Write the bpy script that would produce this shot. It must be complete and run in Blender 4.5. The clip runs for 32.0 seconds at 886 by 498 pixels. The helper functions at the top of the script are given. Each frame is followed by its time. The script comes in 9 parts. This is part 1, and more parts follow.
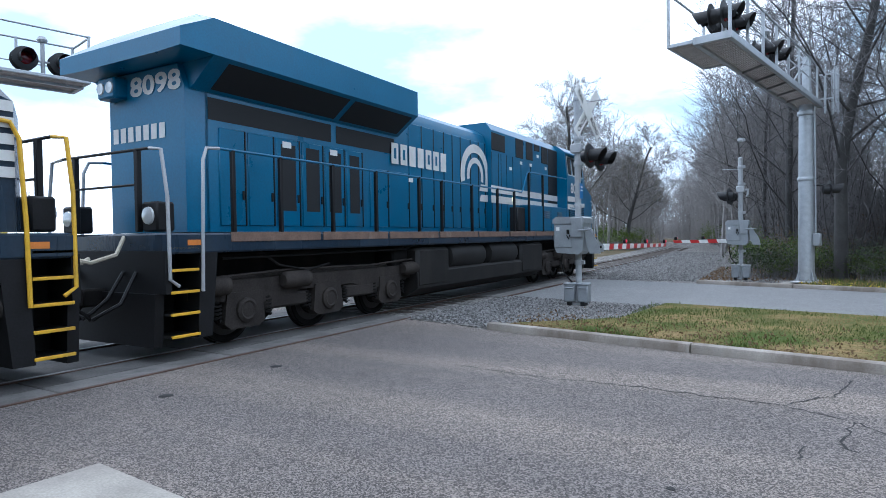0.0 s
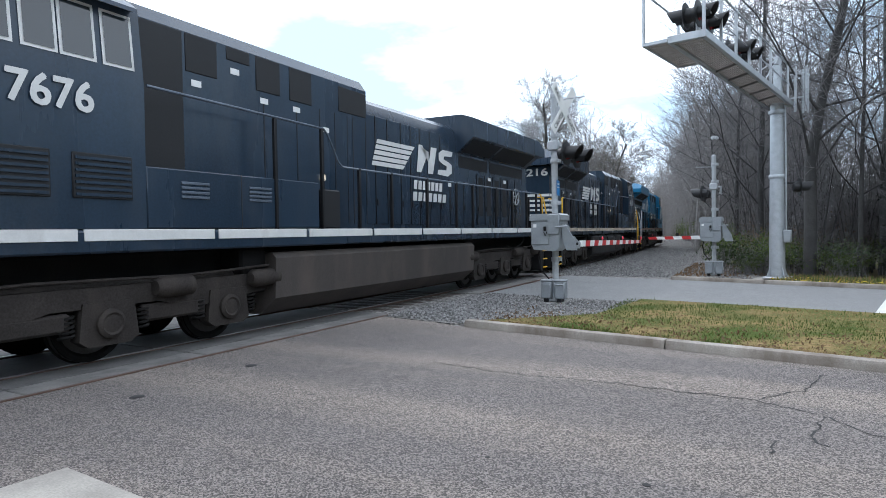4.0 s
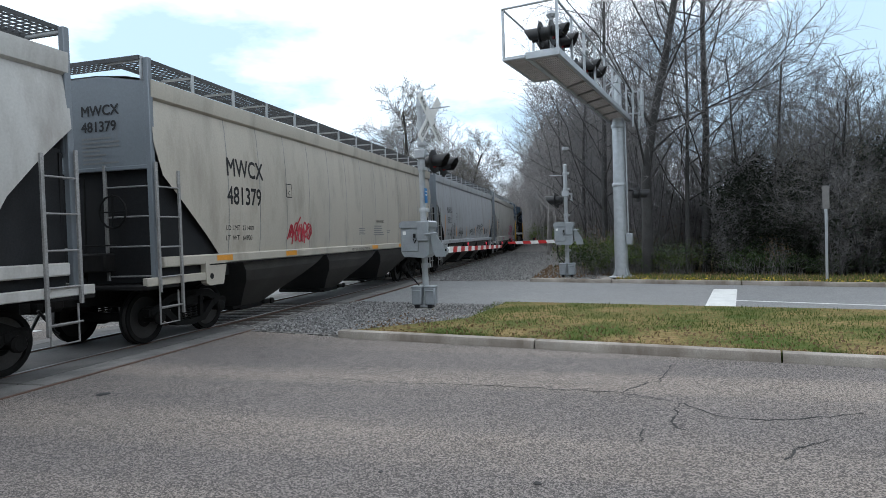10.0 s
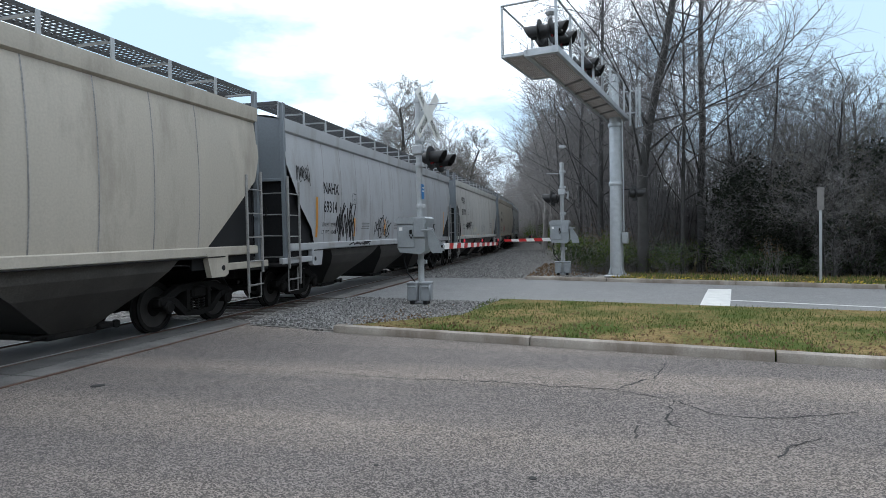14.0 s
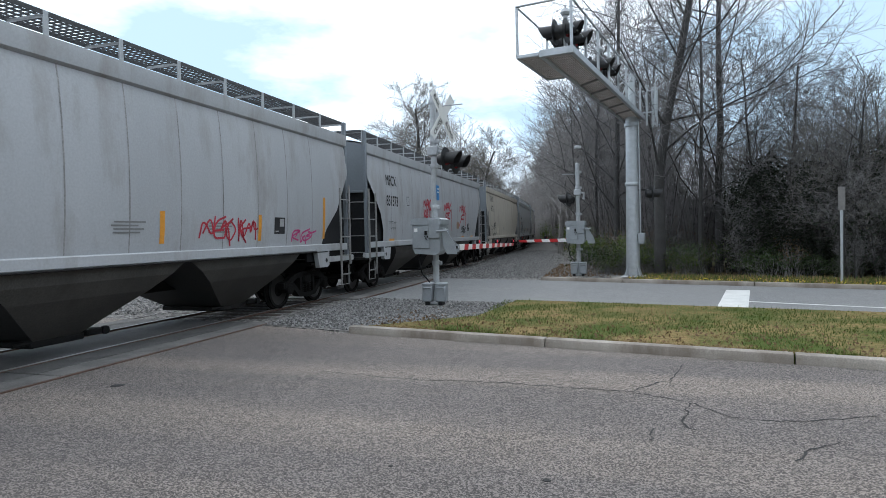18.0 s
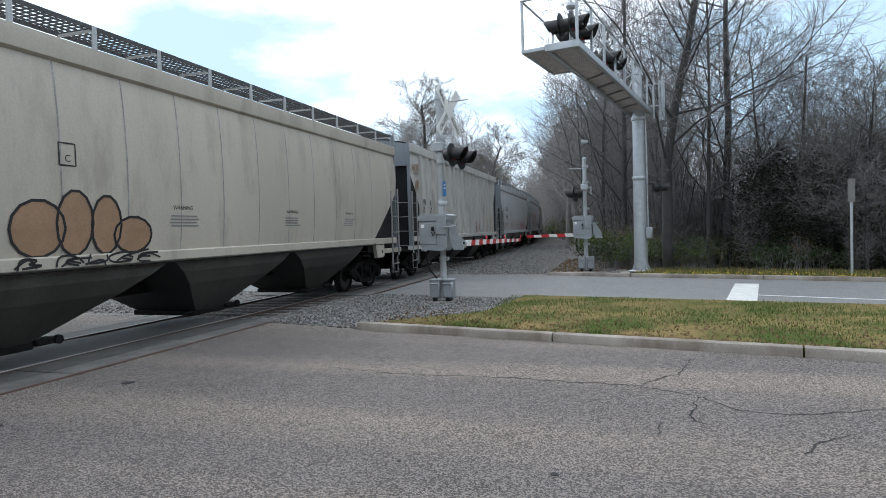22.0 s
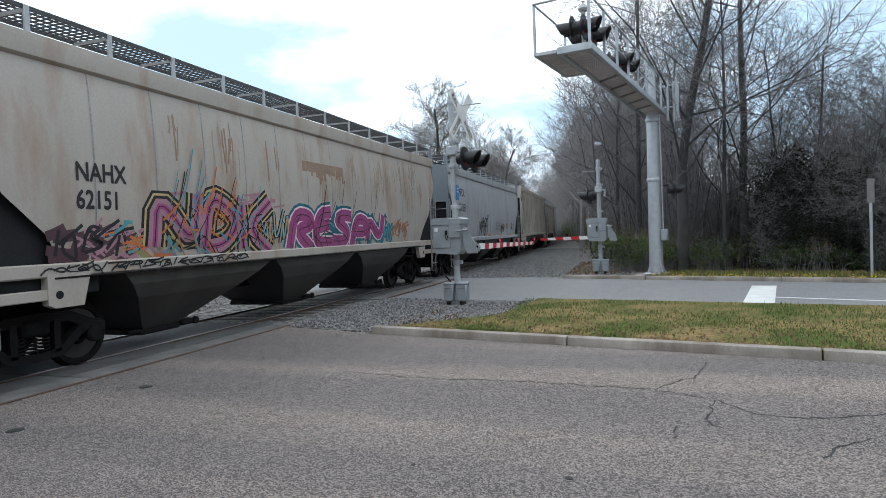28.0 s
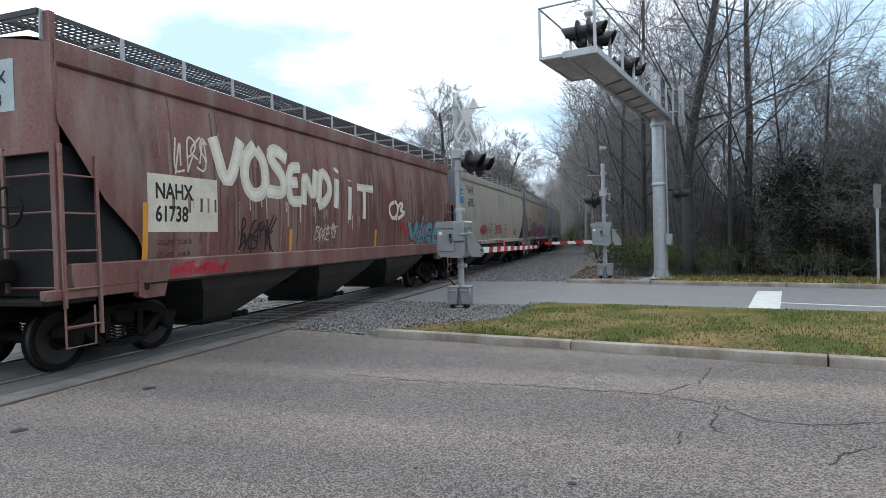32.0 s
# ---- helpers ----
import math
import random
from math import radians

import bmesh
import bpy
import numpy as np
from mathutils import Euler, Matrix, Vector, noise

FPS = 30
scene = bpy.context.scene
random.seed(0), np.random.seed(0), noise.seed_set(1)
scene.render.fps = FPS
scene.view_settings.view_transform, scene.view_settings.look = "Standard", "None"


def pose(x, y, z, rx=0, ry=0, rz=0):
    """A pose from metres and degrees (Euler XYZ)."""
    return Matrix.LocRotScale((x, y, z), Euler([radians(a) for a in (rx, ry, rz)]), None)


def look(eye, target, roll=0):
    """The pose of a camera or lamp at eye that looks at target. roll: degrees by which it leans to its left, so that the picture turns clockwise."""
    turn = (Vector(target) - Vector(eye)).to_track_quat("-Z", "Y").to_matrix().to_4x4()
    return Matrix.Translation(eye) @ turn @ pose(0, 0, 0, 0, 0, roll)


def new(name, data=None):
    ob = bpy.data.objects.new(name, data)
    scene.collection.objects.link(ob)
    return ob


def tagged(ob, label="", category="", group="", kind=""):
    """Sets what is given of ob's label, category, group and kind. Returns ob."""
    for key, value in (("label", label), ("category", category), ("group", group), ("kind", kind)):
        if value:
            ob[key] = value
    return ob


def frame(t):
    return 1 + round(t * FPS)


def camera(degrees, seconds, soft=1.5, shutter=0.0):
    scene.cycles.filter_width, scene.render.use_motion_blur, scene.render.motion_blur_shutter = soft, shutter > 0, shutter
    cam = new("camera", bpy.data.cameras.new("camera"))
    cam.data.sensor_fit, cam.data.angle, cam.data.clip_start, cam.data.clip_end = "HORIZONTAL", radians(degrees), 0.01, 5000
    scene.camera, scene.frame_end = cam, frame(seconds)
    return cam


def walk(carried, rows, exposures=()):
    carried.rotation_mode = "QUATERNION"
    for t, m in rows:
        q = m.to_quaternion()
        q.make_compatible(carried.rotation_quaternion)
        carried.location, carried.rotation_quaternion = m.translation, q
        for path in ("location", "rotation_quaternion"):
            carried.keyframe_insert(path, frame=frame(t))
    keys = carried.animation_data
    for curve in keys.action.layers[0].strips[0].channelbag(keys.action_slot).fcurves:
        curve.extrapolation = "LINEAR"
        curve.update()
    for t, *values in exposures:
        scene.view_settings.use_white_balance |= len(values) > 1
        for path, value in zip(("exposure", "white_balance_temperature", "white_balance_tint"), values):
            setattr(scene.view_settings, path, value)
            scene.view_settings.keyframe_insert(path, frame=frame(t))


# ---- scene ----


cam = camera(71.96, 32.0, soft=0.75)
PATH = [
    (0, pose(0.185, 0.008, 1.731, 88.794, 0.841, 31.106)),
    (0.5, pose(0.195, 0.014, 1.735, 88.612, 1.092, 30.679)),
    (1, pose(0.185, 0.020, 1.733, 88.353, 1.175, 29.593)),
    (1.5, pose(0.179, 0.021, 1.724, 88.125, 1.455, 30.243)),
    (2, pose(0.181, 0.024, 1.727, 88.333, 1.484, 29.677)),
    (2.5, pose(0.176, 0.025, 1.726, 87.937, 1.627, 29.737)),
    (3, pose(0.179, 0.032, 1.725, 87.797, 1.434, 29.547)),
    (3.5, pose(0.178, 0.037, 1.730, 88.157, 1.106, 29.636)),
    (5.5, pose(0.113, 0.072, 1.774, 88.451, 0.958, 22.832)),
    (6, pose(0.076, 0.078, 1.767, 87.811, 1.574, 19.998)),
    (6.5, pose(0.024, 0.046, 1.768, 88.795, 1.817, 18.529)),
    (7, pose(-0.008, 0.023, 1.768, 89.057, 1.699, 17.882)),
    (7.5, pose(-0.020, 0.019, 1.768, 88.569, 1.893, 18.101)),
    (8, pose(-0.032, 0.013, 1.766, 88.918, 1.922, 17.491)),
    (8.5, pose(-0.029, 0.009, 1.762, 89.083, 2.060, 17.117)),
    (9, pose(-0.032, 0.006, 1.766, 89.311, 2.238, 16.771)),
    (9.5, pose(-0.038, 0.012, 1.764, 88.808, 1.937, 16.516)),
    (10, pose(-0.039, 0.013, 1.774, 88.738, 1.811, 16.009)),
    (10.5, pose(-0.038, 0.013, 1.771, 89.189, 1.623, 15.585)),
    (11, pose(-0.051, 0.010, 1.765, 88.825, 1.146, 16.053)),
    (11.5, pose(-0.060, 0.010, 1.761, 88.552, 0.948, 15.602)),
    (12, pose(-0.062, 0.007, 1.754, 88.429, 0.782, 15.339)),
    (12.5, pose(-0.060, 0.010, 1.766, 88.576, 1.018, 15.841)),
    (13, pose(-0.051, 0.002, 1.765, 88.879, 1.197, 15.624)),
    (13.5, pose(-0.056, 0.003, 1.756, 88.514, 1.114, 15.531)),
    (15.5, pose(-0.063, -0.001, 1.762, 88.364, 0.778, 16.077)),
    (16, pose(-0.050, 0.002, 1.764, 88.300, 1.017, 16.646)),
    (16.5, pose(-0.048, -0.001, 1.764, 88.589, 1.290, 16.799)),
    (17, pose(-0.048, -0.002, 1.763, 88.529, 1.138, 16.556)),
    (17.5, pose(-0.050, -0.003, 1.767, 88.537, 1.022, 16.622)),
    (18, pose(-0.043, -0.009, 1.766, 88.549, 1.189, 17.039)),
    (18.5, pose(-0.047, -0.012, 1.762, 88.468, 1.252, 16.727)),
    (19, pose(-0.040, -0.005, 1.771, 88.445, 1.433, 16.775)),
    (19.5, pose(-0.039, -0.009, 1.759, 88.312, 1.722, 17.200)),
    (20, pose(-0.034, -0.009, 1.764, 88.395, 1.738, 17.265)),
    (20.5, pose(-0.036, -0.009, 1.767, 88.330, 1.756, 16.994)),
    (21, pose(-0.034, -0.014, 1.764, 88.490, 1.843, 17.053)),
    (21.5, pose(-0.033, -0.012, 1.762, 88.318, 1.882, 17.498)),
    (22, pose(-0.032, -0.015, 1.762, 88.197, 1.703, 17.712)),
    (22.5, pose(-0.031, -0.013, 1.771, 88.189, 1.710, 18.344)),
    (23, pose(-0.030, -0.022, 1.769, 88.051, 2.016, 18.661)),
    (23.5, pose(-0.021, -0.019, 1.767, 88.077, 2.083, 18.965)),
    (24, pose(-0.019, -0.023, 1.771, 88.208, 1.858, 18.905)),
    (24.5, pose(-0.014, -0.023, 1.765, 88.140, 1.827, 18.873)),
    (25, pose(-0.023, -0.020, 1.762, 88.478, 1.777, 18.429)),
    (25.5, pose(-0.023, -0.025, 1.762, 88.198, 1.756, 18.497)),
    (27.5, pose(-0.020, -0.024, 1.760, 88.472, 2.122, 18.792)),
    (28, pose(-0.019, -0.027, 1.766, 88.568, 2.106, 19.009)),
    (28.5, pose(-0.018, -0.027, 1.767, 88.848, 1.315, 18.966)),
    (29, pose(-0.026, -0.027, 1.766, 89.023, 1.700, 19.346)),
    (29.5, pose(-0.019, -0.024, 1.771, 88.991, 1.908, 19.830)),
    (30, pose(-0.023, -0.019, 1.766, 88.658, 2.100, 20.125)),
    (30.5, pose(-0.023, -0.015, 1.767, 87.964, 1.501, 19.872)),
    (31, pose(-0.030, -0.018, 1.764, 88.267, 1.620, 19.981)),
    (31.5, pose(-0.025, -0.022, 1.764, 88.700, 1.689, 19.750)),
    (32, pose(-0.018, -0.021, 1.765, 88.897, 1.762, 19.417)),
]
walk(cam, PATH, [(0, 0.26, 5400, 10), (1, 0.36, 5500, 10), (3, 0.46, 5700, 10), (3.5, 0.44, 5740, 10), (6.0, 0.06, 5980, 8), (13, 0.05, 5950, 8), (20, 0.05, 5950, 8), (24, 0.12, 5980, 8), (32, 0.1, 5980, 8)])

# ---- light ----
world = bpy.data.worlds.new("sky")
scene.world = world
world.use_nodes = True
wn, wl = world.node_tree.nodes, world.node_tree.links
wn.clear()
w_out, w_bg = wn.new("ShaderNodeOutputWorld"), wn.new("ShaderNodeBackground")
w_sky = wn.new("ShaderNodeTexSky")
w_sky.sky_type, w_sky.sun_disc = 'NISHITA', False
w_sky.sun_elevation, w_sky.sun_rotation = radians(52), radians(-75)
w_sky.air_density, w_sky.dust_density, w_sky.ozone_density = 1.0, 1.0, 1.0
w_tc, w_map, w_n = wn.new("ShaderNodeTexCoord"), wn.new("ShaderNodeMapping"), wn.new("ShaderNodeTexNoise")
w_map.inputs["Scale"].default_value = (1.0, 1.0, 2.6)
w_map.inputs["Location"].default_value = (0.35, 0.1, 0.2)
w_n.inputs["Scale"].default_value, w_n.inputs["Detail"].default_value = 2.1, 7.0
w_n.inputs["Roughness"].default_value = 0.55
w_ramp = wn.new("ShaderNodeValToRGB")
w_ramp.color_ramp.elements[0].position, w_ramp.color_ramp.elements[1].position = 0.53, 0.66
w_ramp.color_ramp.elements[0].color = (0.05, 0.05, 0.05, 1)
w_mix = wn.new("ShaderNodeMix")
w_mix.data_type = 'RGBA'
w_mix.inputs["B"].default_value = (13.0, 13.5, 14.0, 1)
wl.new(w_tc.outputs["Generated"], w_map.inputs["Vector"])
wl.new(w_map.outputs["Vector"], w_n.inputs["Vector"])
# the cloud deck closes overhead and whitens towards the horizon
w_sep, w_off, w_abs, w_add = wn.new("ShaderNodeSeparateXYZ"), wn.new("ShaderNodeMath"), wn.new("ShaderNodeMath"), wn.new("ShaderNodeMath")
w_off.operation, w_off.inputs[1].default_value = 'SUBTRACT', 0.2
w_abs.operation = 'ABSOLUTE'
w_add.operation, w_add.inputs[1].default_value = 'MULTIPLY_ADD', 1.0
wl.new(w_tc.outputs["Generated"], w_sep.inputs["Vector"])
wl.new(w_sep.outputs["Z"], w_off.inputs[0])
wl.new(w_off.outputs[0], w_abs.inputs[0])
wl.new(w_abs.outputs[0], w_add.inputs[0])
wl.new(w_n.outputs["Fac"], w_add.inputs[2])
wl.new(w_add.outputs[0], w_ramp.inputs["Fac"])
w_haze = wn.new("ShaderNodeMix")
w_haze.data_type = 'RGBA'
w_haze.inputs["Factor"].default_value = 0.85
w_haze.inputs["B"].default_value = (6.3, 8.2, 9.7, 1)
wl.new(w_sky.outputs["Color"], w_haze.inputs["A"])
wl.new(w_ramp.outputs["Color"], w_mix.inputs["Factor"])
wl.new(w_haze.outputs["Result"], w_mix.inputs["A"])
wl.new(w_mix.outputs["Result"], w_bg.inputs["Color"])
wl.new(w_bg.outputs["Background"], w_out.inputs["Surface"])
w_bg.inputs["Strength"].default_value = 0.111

sun = new("sun", bpy.data.lights.new("sun", 'SUN'))
sun.data.energy, sun.data.angle, sun.data.color = 0.75, radians(22), (1.0, 0.95, 0.88)
sun.matrix_world = look((0, 0, 0), (math.cos(radians(52)) * 0.94, -math.cos(radians(52)) * 0.34, -math.sin(radians(52))))
scene.view_settings.exposure = 0.0


# ---- mesh helpers ----
class Shape:
    """Vertices and faces of one mesh."""

    def __init__(self):
        self.v, self.f = [], []

    def add(self, verts, faces, m=None):
        n = len(self.v)
        self.v += [tuple(m @ Vector(p)) for p in verts] if m is not None else [tuple(p) for p in verts]
        self.f += [tuple(i + n for i in face) for face in faces]
        return self

    def box(self, x0, x1, y0, y1, z0, z1, m=None):
        v = [(x, y, z) for x in (x0, x1) for y in (y0, y1) for z in (z0, z1)]
        return self.add(v, [(0, 1, 3, 2), (4, 6, 7, 5), (0, 4, 5, 1), (2, 3, 7, 6), (0, 2, 6, 4), (1, 5, 7, 3)], m)

    def bev(self, x0, x1, y0, y1, z0, z1, b=0.02, m=None):
        """A box with chamfered edges."""
        lo, hi = (x0, y0, z0), (x1, y1, z1)
        b = min(b, *[(h - l) * 0.45 for l, h in zip(lo, hi)])
        v, idx = [], {}
        for sx in (0, 1):
            for sy in (0, 1):
                for sz in (0, 1):
                    s = (sx, sy, sz)
                    for a in range(3):
                        p = [(hi[k] - (b if k != a else 0)) if s[k] else (lo[k] + (b if k != a else 0)) for k in range(3)]
                        idx[(s, a)] = len(v)
                        v.append(p)
        f = []
        for a in range(3):
            c, d = (a + 1) % 3, (a + 2) % 3
            for side in (0, 1):
                q = []
                for i, j in ((0, 0), (1, 0), (1, 1), (0, 1)):
                    s = [0, 0, 0]
                    s[a], s[c], s[d] = side, i, j
                    q.append(idx[(tuple(s), a)])
                f.append(tuple(q if side else q[::-1]))
            for i in (0, 1):
                for j in (0, 1):
                    s0, s1 = [0, 0, 0], [0, 0, 0]
                    s0[c] = s1[c] = i
                    s0[d] = s1[d] = j
                    s1[a] = 1
                    s0, s1 = tuple(s0), tuple(s1)
                    q = (idx[(s0, c)], idx[(s1, c)], idx[(s1, d)], idx[(s0, d)])
                    f.append(q if i != j else q[::-1])
        for s in [(x, y, z) for x in (0, 1) for y in (0, 1) for z in (0, 1)]:
            q = tuple(idx[(s, a)] for a in range(3))
            f.append(q if sum(s) % 2 else q[::-1])
        return self.add(v, f, m)

    def tube(self, pts, r, n=8, r1=None, cap=True):
        """A round bar through the points, tapering from r to r1."""
        pts = [Vector(p) for p in pts]
        r1 = r if r1 is None else r1
        v, f = [], []
        side = None
        for i, p in enumerate(pts):
            d = (pts[min(i + 1, len(pts) - 1)] - pts[max(i - 1, 0)]).normalized()
            if side is None:
                side = d.orthogonal().normalized()
            side = (side - d * side.dot(d)).normalized()
            up = d.cross(side)
            k = r + (r1 - r) * i / max(1, len(pts) - 1)
            v += [p + (side * math.cos(2 * math.pi * j / n) + up * math.sin(2 * math.pi * j / n)) * k for j in range(n)]
        for i in range(len(pts) - 1):
            for j in range(n):
                a, b = i * n + j, i * n + (j + 1) % n
                f.append((a, b, b + n, a + n))
        if cap:
            f += [tuple(range(n))[::-1], tuple(range((len(pts) - 1) * n, len(pts) * n))]
        return self.add(v, f)

    def lathe(self, prof, n=16, m=None):
        """Turn (radius, height) pairs about z."""
        v, f = [], []
        for r, h in prof:
            v += [(r * math.cos(2 * math.pi * j / n), r * math.sin(2 * math.pi * j / n), h) for j in range(n)]
        for i in range(len(prof) - 1):
            for j in range(n):
                a, b = i * n + j, i * n + (j + 1) % n
                f.append((a, b, b + n, a + n))
        f += [tuple(range(n))[::-1], tuple(range((len(prof) - 1) * n, len(prof) * n))]
        return self.add(v, f, m)

    def prism(self, poly, x0, x1, axis=0, m=None):
        """A polygon in the other two axes, drawn out along one axis."""
        n = len(poly)

        def put(p, x):
            return {0: (x, p[0], p[1]), 1: (p[0], x, p[1]), 2: (p[0], p[1], x)}[axis]
        v = [put(p, x0) for p in poly] + [put(p, x1) for p in poly]
        f = [tuple(range(n))[::-1], tuple(range(n, 2 * n))] + [(i, (i + 1) % n, (i + 1) % n + n, i + n) for i in range(n)]
        return self.add(v, f, m)

    def loft(self, rings, closed=True, cap=True):
        n = len(rings[0])
        v = [p for r in rings for p in r]
        f = []
        for i in range(len(rings) - 1):
            for j in range(n if closed else n - 1):
                a, b = i * n + j, i * n + (j + 1) % n
                f.append((a, b, b + n, a + n))
        if cap:
            f += [tuple(range(n))[::-1], tuple(range((len(rings) - 1) * n, len(rings) * n))]
        return self.add(v, f)

    def mesh(self, name, mat, smooth=38, fix=True):
        me = bpy.data.meshes.new(name)
        me.from_pydata(self.v, [], self.f)
        if fix:
            bm = bmesh.new()
            bm.from_mesh(me)
            bmesh.ops.recalc_face_normals(bm, faces=bm.faces)
            bm.to_mesh(me)
            bm.free()
        if smooth:
            me.polygons.foreach_set("use_smooth", [True] * len(me.polygons))
            me.set_sharp_from_angle(angle=radians(smooth))
        me.materials.append(mat)
        return me


def part(name, shape, mat, parent, label="", smooth=38, at=None, fix=True):
    """Links a shape, or a mesh that is shared, as one object under a thing or a part."""
    ob = new(name, shape if isinstance(shape, bpy.types.Mesh) else shape.mesh(name, mat, smooth, fix))
    ob.parent = parent
    if at is not None:
        ob.matrix_basis = at
    if label:
        tagged(ob, label)
    return ob


def thing(name, label, category, group="", at=None, kind=""):
    ob = new(name)
    ob.empty_display_size = 0.2
    if at is not None:
        ob.matrix_basis = at
    return tagged(ob, label, category, group, kind)


def solid(name, shape, mat, label, category, group="", kind="", smooth=38, at=None, fix=True):
    ob = new(name, shape.mesh(name, mat, smooth, fix))
    if at is not None:
        ob.matrix_basis = at
    return tagged(ob, label, category, group, kind)


# ---- materials ----
def mat(name, color, rough=0.6, metal=0.0, vary=0.15, scale=3.0, fine=40.0, bump=0.15, tint=None, spec=0.5, streak=False, dirt=None, dirt_amt=0.0, grime=0.5):
    """A painted, metal or mineral surface: base colour with broad stains, fine grain and relief."""
    m = bpy.data.materials.new(name)
    m.use_nodes = True
    t, ln = m.node_tree.nodes, m.node_tree.links
    b = t["Principled BSDF"]
    b.inputs["Roughness"].default_value, b.inputs["Metallic"].default_value = rough, metal
    b.inputs["Specular IOR Level"].default_value = spec
    tc, n1, n2 = t.new("ShaderNodeTexCoord"), t.new("ShaderNodeTexNoise"), t.new("ShaderNodeTexNoise")
    mp = t.new("ShaderNodeMapping")
    ln.new(tc.outputs["Object"], mp.inputs["Vector"])
    mp.inputs["Scale"].default_value = (1, 1, 0.12) if streak else (1, 1, 1)
    ln.new(mp.outputs["Vector"], n1.inputs["Vector"])
    ln.new(tc.outputs["Object"], n2.inputs["Vector"])
    n1.inputs["Scale"].default_value, n1.inputs["Detail"].default_value, n1.inputs["Roughness"].default_value = scale, 6, 0.6
    n2.inputs["Scale"].default_value, n2.inputs["Detail"].default_value = fine, 3
    c = Vector(color[:3])
    lo, hi = (*(c * (1 - vary)), 1), (*[min(1, x) for x in c * (1 + vary)], 1)
    if tint is not None:
        lo = (*[a * (1 - vary) for a in tint], 1)
    r1 = t.new("ShaderNodeValToRGB")
    r1.color_ramp.elements[0].color, r1.color_ramp.elements[1].color = lo, hi
    r1.color_ramp.elements[0].position, r1.color_ramp.elements[1].position = 0.3, 0.7
    ln.new(n1.outputs["Fac"], r1.inputs["Fac"])
    mul = t.new("ShaderNodeMix")
    mul.data_type, mul.blend_type = 'RGBA', 'OVERLAY'
    mul.inputs["Factor"].default_value = min(1.0, vary * 2)
    ln.new(r1.outputs["Color"], mul.inputs["A"])
    ln.new(n2.outputs["Fac"], mul.inputs["B"])
    out = mul.outputs["Result"]
    if dirt is not None:
        n3, r3, mx = t.new("ShaderNodeTexNoise"), t.new("ShaderNodeValToRGB"), t.new("ShaderNodeMix")
        mp3 = t.new("ShaderNodeMapping")
        mp3.inputs["Scale"].default_value = (1, 1, 0.3)
        mp3.inputs["Location"].default_value = (3.1, 1.7, 0.4)
        ln.new(tc.outputs["Object"], mp3.inputs["Vector"])
        ln.new(mp3.outputs["Vector"], n3.inputs["Vector"])
        n3.inputs["Scale"].default_value, n3.inputs["Detail"].default_value, n3.inputs["Roughness"].default_value = 1.3, 8, 0.65
        r3.color_ramp.elements[0].position, r3.color_ramp.elements[1].position = grime, grime + 0.18
        r3.color_ramp.elements[1].color = (dirt_amt, dirt_amt, dirt_amt, 1)
        ln.new(n3.outputs["Fac"], r3.inputs["Fac"])
        mx.data_type = 'RGBA'
        mx.inputs["B"].default_value = (*dirt, 1)
        ln.new(r3.outputs["Color"], mx.inputs["Factor"])
        ln.new(out, mx.inputs["A"])
        out = mx.outputs["Result"]
    ln.new(out, b.inputs["Base Color"])
    if bump:
        bp = t.new("ShaderNodeBump")
        bp.inputs["Strength"].default_value, bp.inputs["Distance"].default_value = bump, 0.01
        ln.new(n2.outputs["Fac"], bp.inputs["Height"])
        ln.new(bp.outputs["Normal"], b.inputs["Normal"])
    rr = t.new("ShaderNodeMapRange")
    rr.inputs["To Min"].default_value, rr.inputs["To Max"].default_value = max(0.02, rough - 0.1), min(1, rough + 0.12)
    ln.new(n1.outputs["Fac"], rr.inputs["Value"])
    ln.new(rr.outputs["Result"], b.inputs["Roughness"])
    return m


M_GALV = mat("galvanised_steel", (0.44, 0.46, 0.48), 0.45, 0.55, 0.12, 6, 60, 0.08)
M_ALU = mat("aluminium_paint", (0.41, 0.425, 0.44), 0.5, 0.2, 0.1, 5, 50, 0.06)
M_BLACK = mat("black_enamel", (0.011, 0.011, 0.012), 0.5, 0, 0.2, 4, 40, 0.05, spec=0.25)
M_WHITE = mat("white_paint", (0.78, 0.78, 0.76), 0.55, 0, 0.06, 4, 50, 0.05)
M_RED = mat("red_reflective", (0.5, 0.03, 0.03), 0.4, 0, 0.1, 4, 60, 0.03)
M_YELLOW = mat("yellow_paint", (0.72, 0.42, 0.02), 0.5, 0, 0.12, 5, 50, 0.05, dirt=(0.1, 0.08, 0.06), dirt_amt=0.6, grime=0.56)
M_REFL = mat("yellow_reflector", (0.66, 0.29, 0.035), 0.4, 0, 0.12, 5, 60, 0.03, dirt=(0.3, 0.2, 0.1), dirt_amt=0.5, grime=0.55)
M_CONC = mat("concrete", (0.32, 0.295, 0.26), 0.9, 0, 0.18, 2.0, 60, 0.3, dirt=(0.2, 0.18, 0.16), dirt_amt=0.5)
M_STEEL = mat("rail_steel_top", (0.2, 0.19, 0.185), 0.4, 0.8, 0.1, 3, 30, 0.03)
M_RUST = mat("rusty_rail", (0.1, 0.06, 0.045), 0.85, 0.1, 0.3, 5, 60, 0.3)
M_BLUE = mat("blue_sign_sheet", (0.03, 0.2, 0.5), 0.4, 0, 0.05, 4, 50, 0.02)


# ---- ground, roads, track ----
TRACK_X, CURVE_Y, CURVE_R = -8.95, 5.0, 590.0


